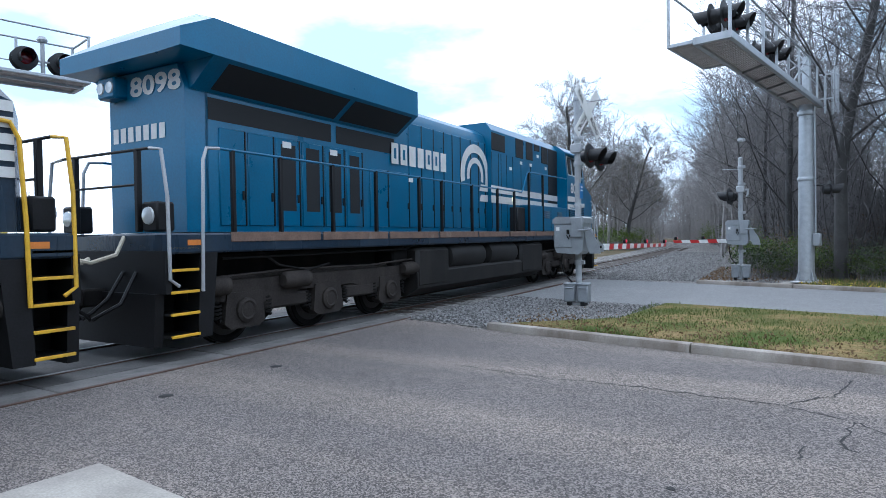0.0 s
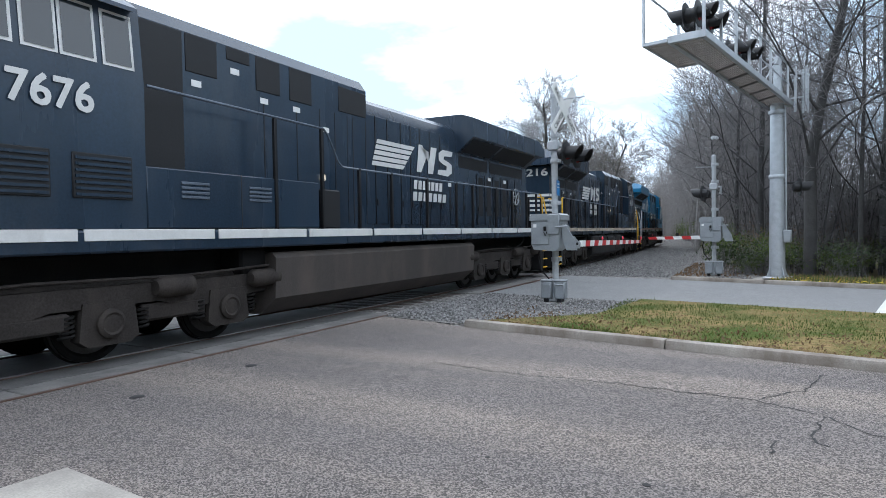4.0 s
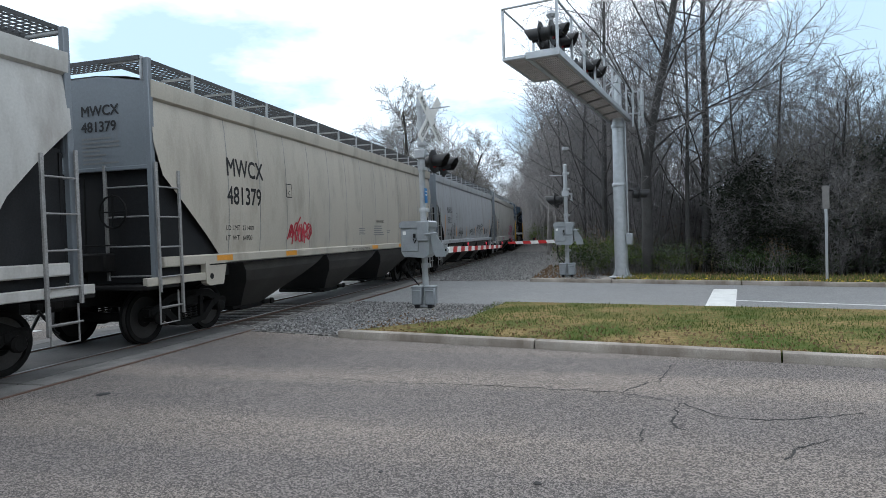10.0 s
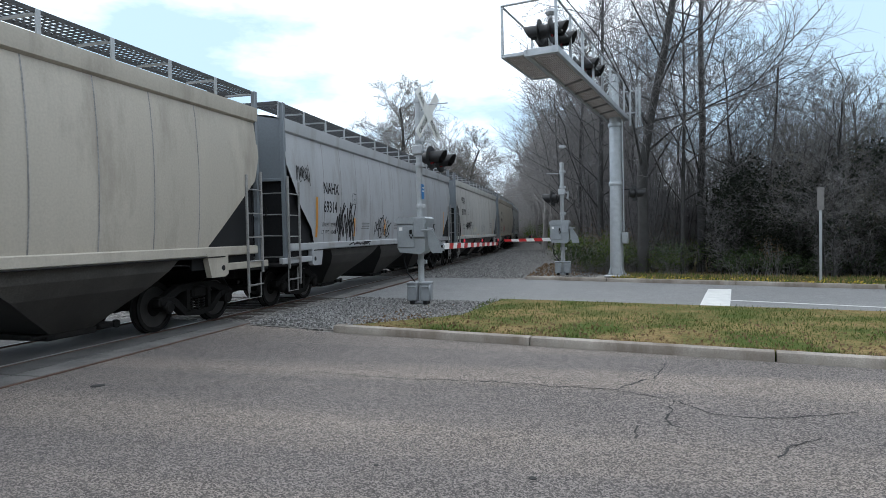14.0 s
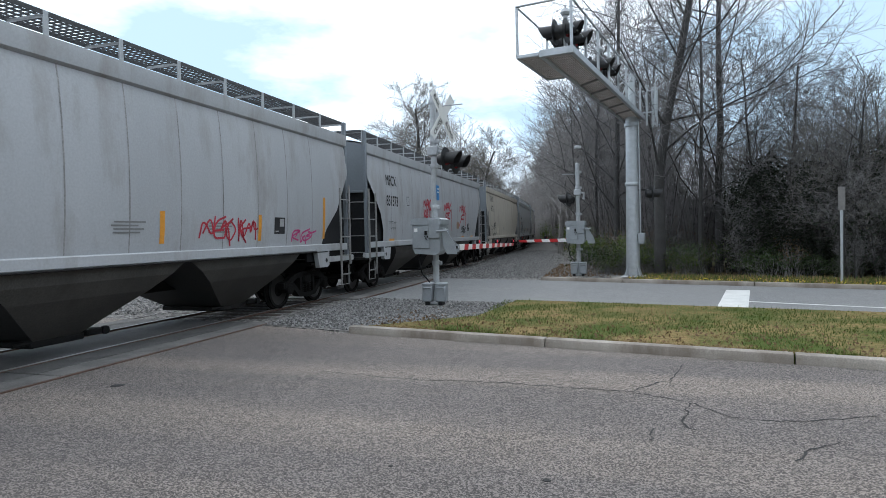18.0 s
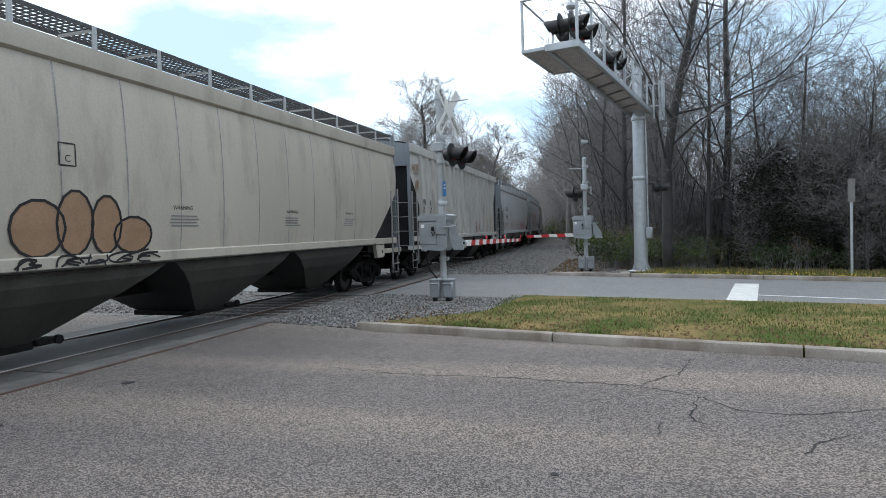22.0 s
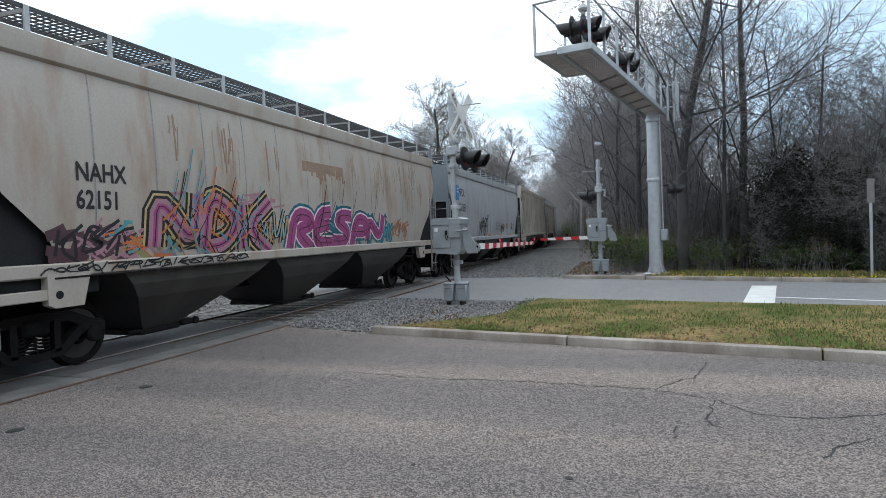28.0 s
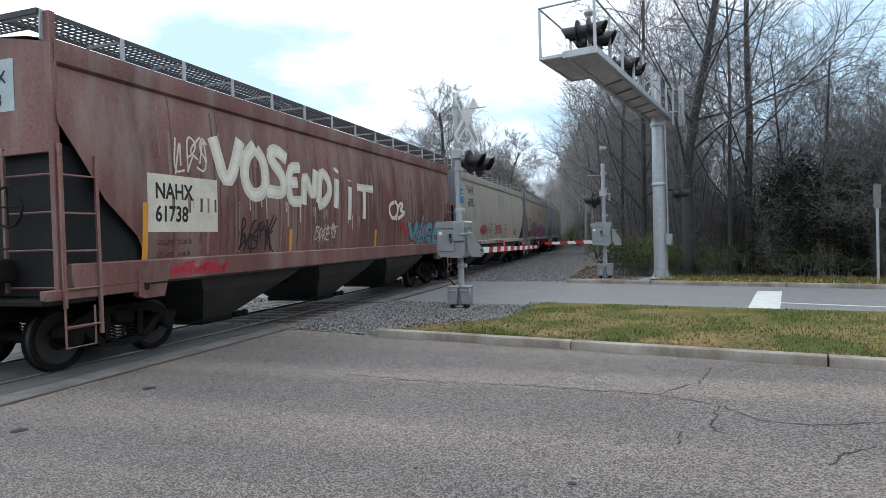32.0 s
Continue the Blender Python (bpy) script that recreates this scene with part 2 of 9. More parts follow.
def track_at(s):
    """Centre line and heading (degrees) of the track at arc length s; s is y on the straight."""
    if s <= CURVE_Y:
        return Vector((TRACK_X, s, 0)), 0.0
    a = (s - CURVE_Y) / CURVE_R
    return Vector((TRACK_X - CURVE_R * (1 - math.cos(a)), CURVE_Y + CURVE_R * math.sin(a), 0)), math.degrees(a)


def on_track(s, o, z=0.0):
    p, a = track_at(s)
    return Vector((p.x + o * math.cos(radians(a)), p.y + o * math.sin(radians(a)), z))


def ground_mat(name, cols, scales, rough=0.9, bump=0.5, dist=0.02, spec=0.3, speck=None, wheel=False):
    """A mineral or planted ground: two noise scales blend three colours, with relief."""
    m = bpy.data.materials.new(name)
    m.use_nodes = True
    t, ln = m.node_tree.nodes, m.node_tree.links
    b = t["Principled BSDF"]
    b.inputs["Roughness"].default_value, b.inputs["Specular IOR Level"].default_value = rough, spec
    tc = t.new("ShaderNodeTexCoord")
    n1, n2 = t.new("ShaderNodeTexNoise"), t.new("ShaderNodeTexNoise")
    for n, s in ((n1, scales[0]), (n2, scales[1])):
        n.inputs["Scale"].default_value, n.inputs["Detail"].default_value = s, 6
        ln.new(tc.outputs["Object"], n.inputs["Vector"])
    r1, r2 = t.new("ShaderNodeValToRGB"), t.new("ShaderNodeValToRGB")
    r1.color_ramp.elements[0].position, r1.color_ramp.elements[1].position = 0.38, 0.62
    r1.color_ramp.elements[0].color, r1.color_ramp.elements[1].color = (*cols[0], 1), (*cols[1], 1)
    r2.color_ramp.elements[0].position, r2.color_ramp.elements[1].position = 0.42, 0.6
    ln.new(n1.outputs["Fac"], r1.inputs["Fac"])
    ln.new(n2.outputs["Fac"], r2.inputs["Fac"])
    mx = t.new("ShaderNodeMix")
    mx.data_type = 'RGBA'
    mx.inputs["B"].default_value = (*cols[2], 1)
    k = t.new("ShaderNodeMath")
    k.operation, k.inputs[1].default_value = 'MULTIPLY', 0.55
    ln.new(r2.outputs["Color"], k.inputs[0])
    ln.new(k.outputs[0], mx.inputs["Factor"])
    ln.new(r1.outputs["Color"], mx.inputs["A"])
    out, height = mx.outputs["Result"], n2.outputs["Fac"]
    if speck:
        vo, rv, mv = t.new("ShaderNodeTexVoronoi"), t.new("ShaderNodeValToRGB"), t.new("ShaderNodeMix")
        vo.inputs["Scale"].default_value = speck[0]
        ln.new(tc.outputs["Object"], vo.inputs["Vector"])
        rv.color_ramp.elements[0].position, rv.color_ramp.elements[1].position = 0.3, 0.85
        rv.color_ramp.elements[0].color, rv.color_ramp.elements[1].color = (*speck[1], 1), (*speck[2], 1)
        sp = t.new("ShaderNodeSeparateColor")
        ln.new(vo.outputs["Color"], sp.inputs["Color"])
        ln.new(sp.outputs["Red"], rv.inputs["Fac"])
        mv.data_type = 'RGBA'
        mv.inputs["Factor"].default_value = speck[3]
        ln.new(out, mv.inputs["A"])
        ln.new(rv.outputs["Color"], mv.inputs["B"])
        out, height = mv.outputs["Result"], vo.outputs["Distance"]
    if wheel:
        # darker wheel paths that follow the road
        mw, nw, rw, xw = t.new("ShaderNodeMapping"), t.new("ShaderNodeTexNoise"), t.new("ShaderNodeValToRGB"), t.new("ShaderNodeMix")
        mw.inputs["Rotation"].default_value = (0, 0, radians(10.5))
        mw.inputs["Scale"].default_value = (0.03, 0.55, 1)
        ln.new(tc.outputs["Object"], mw.inputs["Vector"])
        ln.new(mw.outputs["Vector"], nw.inputs["Vector"])
        nw.inputs["Scale"].default_value, nw.inputs["Detail"].default_value = 1.0, 3
        rw.color_ramp.elements[0].position, rw.color_ramp.elements[1].position = 0.42, 0.62
        rw.color_ramp.elements[0].color, rw.color_ramp.elements[1].color = (0.7, 0.71, 0.75, 1), (1.04, 1.02, 1.0, 1)
        ln.new(nw.outputs["Fac"], rw.inputs["Fac"])
        xw.data_type, xw.blend_type = 'RGBA', 'MULTIPLY'
        xw.inputs["Factor"].default_value = 1.0
        ln.new(out, xw.inputs["A"])
        ln.new(rw.outputs["Color"], xw.inputs["B"])
        out = xw.outputs["Result"]
    ln.new(out, b.inputs["Base Color"])
    bp = t.new("ShaderNodeBump")
    bp.inputs["Strength"].default_value, bp.inputs["Distance"].default_value = bump, dist
    ln.new(height, bp.inputs["Height"])
    ln.new(bp.outputs["Normal"], b.inputs["Normal"])
    return m


M_ASPHALT = ground_mat("worn_asphalt", ((0.14, 0.123, 0.11), (0.195, 0.172, 0.154), (0.157, 0.144, 0.136)), (0.45, 2.5), 0.9, 0.8, 0.008, 0.3, (92, (0.05, 0.044, 0.039), (0.48, 0.415, 0.36), 0.6), True)
M_ASPHALT_FAR = ground_mat("smooth_asphalt", ((0.19, 0.19, 0.192), (0.22, 0.218, 0.215), (0.17, 0.17, 0.17)), (0.6, 3.0), 0.9, 0.3, 0.005, 0.3, (60, (0.13, 0.13, 0.13), (0.3, 0.3, 0.3), 0.4))
M_TAR = mat("crack_tar", (0.03, 0.029, 0.028), 0.9, 0, 0.3, 6, 60, 0.2)
M_BALLAST = ground_mat("ballast_bed", ((0.12, 0.115, 0.11), (0.2, 0.19, 0.18), (0.26, 0.24, 0.22)), (1.2, 14), 0.95, 1.0, 0.04, 0.2, (16, (0.06, 0.058, 0.056), (0.36, 0.34, 0.32), 0.65))
M_DIRT = ground_mat("leaf_litter", ((0.09, 0.065, 0.045), (0.16, 0.115, 0.08), (0.07, 0.09, 0.03)), (0.35, 6), 0.95, 1.0, 0.05, 0.1)
M_GRASS = ground_mat("dry_turf", ((0.07, 0.095, 0.022), (0.26, 0.185, 0.085), (0.06, 0.075, 0.02)), (0.8, 9.0), 0.95, 0.8, 0.03, 0.1)
M_FIELD = ground_mat("field_grass", ((0.1, 0.125, 0.035), (0.16, 0.15, 0.06), (0.07, 0.09, 0.03)), (0.08, 2.5), 0.95, 0.6, 0.03, 0.1)
M_CLEARING = ground_mat("sandy_clearing", ((0.3, 0.26, 0.2), (0.42, 0.37, 0.29), (0.2, 0.2, 0.1)), (0.2, 3.0), 0.95, 0.5, 0.03, 0.1)
M_PANEL = mat("crossing_panel", (0.1, 0.096, 0.092), 0.8, 0, 0.3, 1.5, 50, 0.3, dirt=(0.03, 0.03, 0.03), dirt_amt=0.7)
M_PANEL_EDGE = mat("concrete_header", (0.155, 0.148, 0.14), 0.9, 0, 0.25, 2, 60, 0.4, dirt=(0.05, 0.048, 0.046), dirt_amt=0.6)
M_LINE = mat("road_line", (0.62, 0.62, 0.6), 0.75, 0, 0.12, 3, 60, 0.15, dirt=(0.25, 0.24, 0.23), dirt_amt=0.5, grime=0.52)


def sheet(name, pts, z, material, label, category, thick=0.0):
    sh = Shape()
    if thick:
        sh.prism(pts, z - thick, z, axis=2)
    else:
        sh.add([(x, y, z) for x, y in pts], [tuple(range(len(pts)))])
    return solid(name, sh, material, label, category, kind="structure", smooth=0)


# one sheet of ground to the horizon
g = Shape()
xs = [-1500, -600, -250, -120, -70, -45, -34, -28] + [-24 + i * 3 for i in range(24)] + [60, 90, 150, 300, 700, 1500]
ys = [-800, -300, -120, -60, -30, -15, 0, 10, 18] + [22 + i * 3 for i in range(24)] + [100, 130, 180, 300, 700, 1800]


def ground_z(x, y):
    z = -0.14
    edge = 24.2 - 0.22 * x
    if x > -5 and y > edge:
        z += 0.10 * min(1, (y - edge) / 2.0) + 0.22 * noise.noise((x * 0.15, y * 0.15, 0))
    return z


g.add([(x, y, ground_z(x, y)) for y in ys for x in xs], [(j * len(xs) + i, j * len(xs) + i + 1, (j + 1) * len(xs) + i + 1, (j + 1) * len(xs) + i) for j in range(len(ys) - 1) for i in range(len(xs) - 1)])
solid("ground", g, M_DIRT, "brown leaf litter and bare woodland soil under the trees", "ground", kind="structure")
sheet("field", [(-400, -150), (-27, -150), (-27, 66), (-400, 66)], -0.05, M_FIELD, "spring green field beyond the railway track", "field", 0.1)

sheet("clearing", [(-31, 72), (-17.5, 72), (-19.5, 92), (-22.6, 112), (-34, 112)], -0.03, M_CLEARING, "pale sandy clearing beside the bend of the track", "clearing", 0.1)

# near carriageway, far carriageway, both over the track
sheet("road_near", [(-7.12, -6), (26, -6), (26, 4.4), (3.1, 8.5), (-5.05, 10.0), (-5.9, 10.35), (-7.12, 10.6)], 0.0, M_ASPHALT, "worn grey asphalt road with fine cracks", "road", 0.1)
sheet("road_far", [(-7.12, 15.6), (-4.0, 15.12), (5, 13.45), (26, 9.2), (26, 15.6), (7, 19.0), (-0.3, 21.2), (-3.2, 22.1), (-7.12, 23.0)], 0.0, M_ASPHALT_FAR, "smooth light grey asphalt of the far carriageway", "road", 0.1)
sheet("road_beyond", [(-60, 6), (-10.8, -2), (-10.8, 10.9), (-60, 19.5)], 0.0, M_ASPHALT, "asphalt road on the other side of the track", "road", 0.1)
sheet("road_beyond_far", [(-60, 25), (-10.8, 16.2), (-10.8, 23.5), (-60, 32)], 0.0, M_ASPHALT_FAR, "asphalt carriageway on the other side of the track", "road", 0.1)
sheet("verge_beyond", [(-60, 19.5), (-10.8, 10.9), (-10.8, 16.2), (-60, 25)], -0.01, M_BALLAST, "gravel and turf between the carriageways beyond the track", "gravel", 0.1)

# ballast round the track
bl = Shape()
ss = [-60, -30, -10, 0, 5] + [10 + 4 * i for i in range(30)]
rows = []
for s in ss:
    rows.append([on_track(s, o, z) for o, z in ((-4.5, -0.2), (-2.6, -0.02), (2.6, -0.02), (4.6, -0.02), (5.6, -0.2))])
bl.loft(rows, closed=False, cap=False)
solid("ballast", bl, M_BALLAST, "grey crushed stone ballast along the track", "ballast", kind="structure")
sheet("gravel_patch", [(-7.1, 10.55), (-5.9, 10.3), (-4.3, 10.1), (-2.9, 11.6), (-2.6, 14.9), (-4.0, 15.2), (-7.1, 15.65)], 0.01, M_BALLAST, "grey gravel round the signal post", "gravel", 0.1)
sheet("gravel_apron", [(-7.2, 23.0), (-3.2, 22.1), (-0.4, 21.5), (0.6, 22.6), (-0.6, 25), (-2.6, 31), (-5, 46), (-8, 60), (-11, 60), (-7.3, 32)], 0.0, M_BALLAST, "pale crushed stone apron beside the track", "gravel", 0.1)

# rails
M_TIE = mat("tie_wood", (0.06, 0.048, 0.04), 0.9, 0, 0.3, 5, 40, 0.4)
for side, o in (("near", 0.7525), ("far", -0.7525)):
    r_side, r_top = Shape(), Shape()
    prof = [(-0.07, -0.18), (0.07, -0.18), (0.07, -0.16), (0.012, -0.14), (0.012, -0.045), (0.036, -0.035), (0.036, -0.004), (-0.036, -0.004), (-0.036, -0.035), (-0.012, -0.045), (-0.012, -0.14), (-0.07, -0.16)]
    sr = [-60, -20, 0, 5] + [10 + 5 * i for i in range(24)]
    r_side.loft([[on_track(s, o + a, b + 0.03) for a, b in prof] for s in sr])
    r_top.loft([[on_track(s, o + a, b + 0.03) for a, b in ((-0.03, -0.003), (0.03, -0.003), (0.026, 0.004), (-0.026, 0.004))] for s in sr])
    rail = thing("rail", "steel rail with a polished running surface and rusty web", "rail", "rails", kind="structure")
    part("rail_body", r_side, M_RUST, rail)
    part("rail_head", r_top, M_STEEL, rail, "polished steel running surface")
tie = Shape().bev(-1.3, 1.3, -0.11, 0.11, -0.2, -0.008, 0.015).mesh("tie", M_TIE)
ties = thing("railway_ties", "dark timber ties half buried in ballast", "railway ties", kind="structure")
for i in range(95):
    s = 24.2 + i * 0.52
    p, a = track_at(s)
    part("tie", tie, None, ties, at=pose(p.x, p.y, 0.0, 0, 0, a))
for i in range(8):
    p, a = track_at(11.6 + i * 0.52)
    part("tie", tie, None, ties, at=pose(p.x, p.y, 0.0, 0, 0, a))

# crossing panels: gauge and field slabs with open flangeways
panels = thing("crossing_surface", "dark rubber and concrete panels of the level crossing between the rails", "crossing panels", kind="structure")
for y0, y1 in ((-6, 10.9), (15.4, 23.6)):
    n = max(1, round((y1 - y0) / 2.45))
    for i in range(n):
        a, b = y0 + (y1 - y0) * i / n + 0.008, y0 + (y1 - y0) * (i + 1) / n - 0.008
        for o0, o1 in ((-0.64, 0.64), (0.80, 1.36), (1.38, 1.81), (-1.36, -0.80), (-1.81, -1.38)):
            pm = Shape().bev(o0, o1, -(b - a) / 2, (b - a) / 2, -0.15, 0.012 + 0.004 * ((i * 7) % 3), 0.012)
            p, h = track_at((a + b) / 2)
            part("panel", pm, M_PANEL if abs(o0 + o1) < 2.9 else M_PANEL_EDGE, panels, at=pose(p.x, p.y, 0, 0, 0, h))


# rusty steel edge along the outer panels
for y0, y1 in ((-6, 10.9), (15.4, 23.6)):
    sh = Shape()
    ring = [[on_track(y0 + (y1 - y0) * i / 8, o, z) for o, z in ((1.825, -0.1), (1.825, 0.016), (1.87, 0.014), (1.87, -0.1))] for i in range(9)]
    solid("panel_edge", sh.loft(ring), M_RUST, "rusty steel edge strip of the crossing panels", "steel edge", kind="structure")

# kerbs
M_KERB = mat("weathered_kerb_concrete", (0.3, 0.27, 0.235), 0.9, 0, 0.25, 1.6, 60, 0.35, dirt=(0.13, 0.1, 0.075), dirt_amt=0.75, grime=0.44)


def kerb(name, pts, h, w, label, joints=3.05, flip=1):
    """Kerb stones laid end to end along a line, each a piece of its own."""
    k = thing(name, label, "kerb", kind="structure")
    for (x0, y0), (x1, y1) in zip(pts, pts[1:]):
        d = Vector((x1 - x0, y1 - y0, 0))
        L = d.length
        n = max(1, round(L / joints))
        ang = math.degrees(math.atan2(d.y, d.x))
        for i in range(n):
            a, b = L * i / n + 0.012, L * (i + 1) / n - 0.012
            sh = Shape().prism([(0, -0.2), (0, h * 0.55), (0.02 * flip, h * 0.92), (0.055 * flip, h), (w * flip, h), (w * flip, -0.2)], a, b, axis=0)
            part("kerb_stone", sh, M_KERB, k, at=pose(x0, y0, 0, 0, 0, ang))
    return k


kerb("kerb_median", [(-4.93, 9.98), (-1.31, 9.30), (1.95, 8.72), (5.0, 8.14), (26, 4.2)], 0.13, 0.17, "weathered concrete kerb along the grass median", 3.3)
kerb("kerb_far", [(-3.16, 22.12), (-0.3, 21.25), (3.5, 20.15), (7.0, 19.02), (26, 15.6)], 0.12, 0.17, "weathered concrete kerb of the far roadside", 3.3)
sheet("median", [(-4.85, 10.12), (3.1, 8.68), (26, 4.35), (26, 9.2), (5, 13.42), (-2.7, 14.86), (-3.0, 11.9)], 0.1, M_GRASS, "patchy green and straw-coloured turf of the median", "grass", 0.2)
sheet("verge_far", [(-0.2, 21.4), (7, 19.2), (26, 15.8), (26, 18.4), (8, 21.6), (1.0, 23.6)], 0.09, M_GRASS, "rough grass strip behind the far kerb", "grass", 0.2)
sheet("pavement", [(-4.58, -6), (-4.58, 2.1), (-4.54, 2.64), (-3.3, 2.55), (-2.6, 2.1), (-2.4, -6)], 0.012, M_CONC, "pale concrete pad at the edge of the road", "pavement", 0.1)

# paint on the road
ln = Shape()
ln.prism([(1.73, 14.40), (2.34, 14.27), (3.14, 18.75), (2.54, 18.82)], 0.002, 0.006, axis=2)
solid("stop_line", ln, M_LINE, "worn white stop line across the carriageway", "road marking", kind="structure", smooth=0)
ln = Shape()
ln.prism([(2.62, 15.85), (5.4, 14.82), (26, 10.6), (26, 10.72), (5.42, 14.94), (2.64, 15.97)], 0.002, 0.006, axis=2)
solid("lane_line", ln, M_LINE, "white lane line on the far carriageway", "road marking", kind="structure", smooth=0)
ln = Shape()
ln.prism([(-12.6, 0.4), (-12.0, 0.3), (-12.0, 10.2), (-12.6, 10.3)], 0.002, 0.006, axis=2)
solid("stop_line", ln, M_LINE, "worn white stop line beyond the track", "road marking", kind="structure", smooth=0)
ln = Shape()
ln.prism([(-30, 8.6), (-12.6, 5.4), (-12.6, 5.5), (-30, 8.7)], 0.002, 0.006, axis=2)
solid("lane_line", ln, M_LINE, "white lane line beyond the track", "road marking", kind="structure", smooth=0)


# cracks: wandering tar seams
def crack(name, pts, w, seed):
    rnd = random.Random(seed)
    sh = Shape()
    line = []
    for (x0, y0), (x1, y1) in zip(pts, pts[1:]):
        n = max(2, int(math.hypot(x1 - x0, y1 - y0) / 0.07))
        for i in range(n):
            f = i / n
            line.append((x0 + (x1 - x0) * f + rnd.uniform(-0.025, 0.025), y0 + (y1 - y0) * f + rnd.uniform(-0.03, 0.03)))
    for (x0, y0), (x1, y1) in zip(line, line[1:]):
        d = Vector((x1 - x0, y1 - y0, 0)).normalized()
        k = w * rnd.uniform(0.3, 1.0)
        sx, sy = -d.y * k, d.x * k
        sh.add([(x0 + sx, y0 + sy, 0.004), (x0 - sx, y0 - sy, 0.004), (x1 - sx, y1 - sy, 0.004), (x1 + sx, y1 + sy, 0.004)], [(0, 1, 2, 3)])
    return solid(name, sh, M_TAR, "dark crack in the asphalt", "crack", "cracks in the road", kind="structure", smooth=0, fix=False)


crack("crack", [(-3.83, 7.08), (-2.79, 6.92), (-1.41, 6.99), (-0.76, 6.93), (-0.09, 6.9), (0.36, 6.69), (0.51, 6.56)], 0.012, 3)
crack("crack", [(-0.03, 6.93), (0.16, 7.26), (0.38, 7.5), (0.61, 8.54)], 0.012, 4)
crack("crack", [(0.51, 6.56), (0.41, 6.01), (0.41, 5.75), (0.57, 5.67)], 0.012, 5)
crack("crack", [(0.54, 6.56), (0.82, 6.16), (1.23, 6.11), (1.83, 6.33), (2.17, 6.56)], 0.012, 6)
crack("crack", [(1.13, 5.12), (1.32, 5.41), (1.63, 5.66)], 0.012, 7)
crack("crack", [(0.15, 5.63), (0.07, 5.25)], 0.012, 8)
for x, y, r in ((-6.02, 5.87, 0.085), (-5.96, 4.18, 0.08), (-0.63, 4.29, 0.03), (-1.81, 4.27, 0.02)):
    solid("tar_spot", Shape().lathe([(r, 0.003), (r * 0.9, 0.007)], 14, pose(x, y, 0)), M_TAR, "round dark tar patch on the asphalt", "tar patch", kind="structure")


# ---- crossing signals ----
M_GRATING = mat("walkway_grating", (0.33, 0.3, 0.275), 0.6, 0.3, 0.2, 6, 50, 0.1)
M_SIGN = mat("yellow_sign_sheet", (0.75, 0.62, 0.02), 0.4, 0, 0.05, 4, 50, 0.02)
M_SIGNBACK = mat("dull_sign_back", (0.2, 0.19, 0.18), 0.6, 0.3, 0.15, 5, 50, 0.05)
M_BACK = mat("signal_black", (0.01, 0.01, 0.011), 0.5, 0, 0.2, 5, 40, 0.05)
M_PAD = mat("weathered_pad", (0.2, 0.19, 0.175), 0.95, 0, 0.25, 3, 60, 0.3, dirt=(0.1, 0.09, 0.08), dirt_amt=0.6)
M_LENS = mat("red_lens", (0.16, 0.008, 0.01), 0.15, 0, 0.1, 6, 30, 0.02)
M_BOX = mat("signal_case_grey", (0.3, 0.32, 0.335), 0.45, 0.25, 0.1, 4, 50, 0.06, dirt=(0.2, 0.2, 0.19), dirt_amt=0.35)
M_LIT = bpy.data.materials.new("lit_red_lens")
M_LIT.use_nodes = True
M_LIT.node_tree.nodes["Principled BSDF"].inputs["Base Color"].default_value = (0.5, 0.02, 0.03, 1)
M_LIT.node_tree.nodes["Principled BSDF"].inputs["Emission Color"].default_value = (1.0, 0.06, 0.12, 1)
M_LIT.node_tree.nodes["Principled BSDF"].inputs["Emission Strength"].default_value = 0.25


def text_mesh(body, size, material, bold=0.0):
    """Flat lettering as a mesh, its lower left corner at the origin."""
    cu = bpy.data.curves.new("lettering", 'FONT')
    cu.body, cu.size, cu.resolution_u = body, size, 3
    ob = bpy.data.objects.new("lettering", cu)
    scene.collection.objects.link(ob)
    thin = bpy.data.meshes.new_from_object(ob)
    bpy.data.objects.remove(ob)
    v, f = [tuple(p.co) for p in thin.vertices], [tuple(p.vertices) for p in thin.polygons]
    bpy.data.meshes.remove(thin)
    sh = Shape()
    # a heavier face is laid on in overlapping strokes
    for k, (dx, dy) in enumerate(((0, 0), (1, 0.6), (-1, -0.6), (0.6, -1), (-0.6, 1)) if bold else ((0, 0),)):
        sh.add([(x + dx * bold, y + dy * bold, 0.0004 * k) for x, y, _ in v], f)
    return sh.mesh("lettering", material, 0, fix=False)


BOLT = Shape().lathe([(0.022, 0), (0.022, 0.025), (0.008, 0.025), (0.008, 0.06)], 6).mesh("bolt", M_GALV)


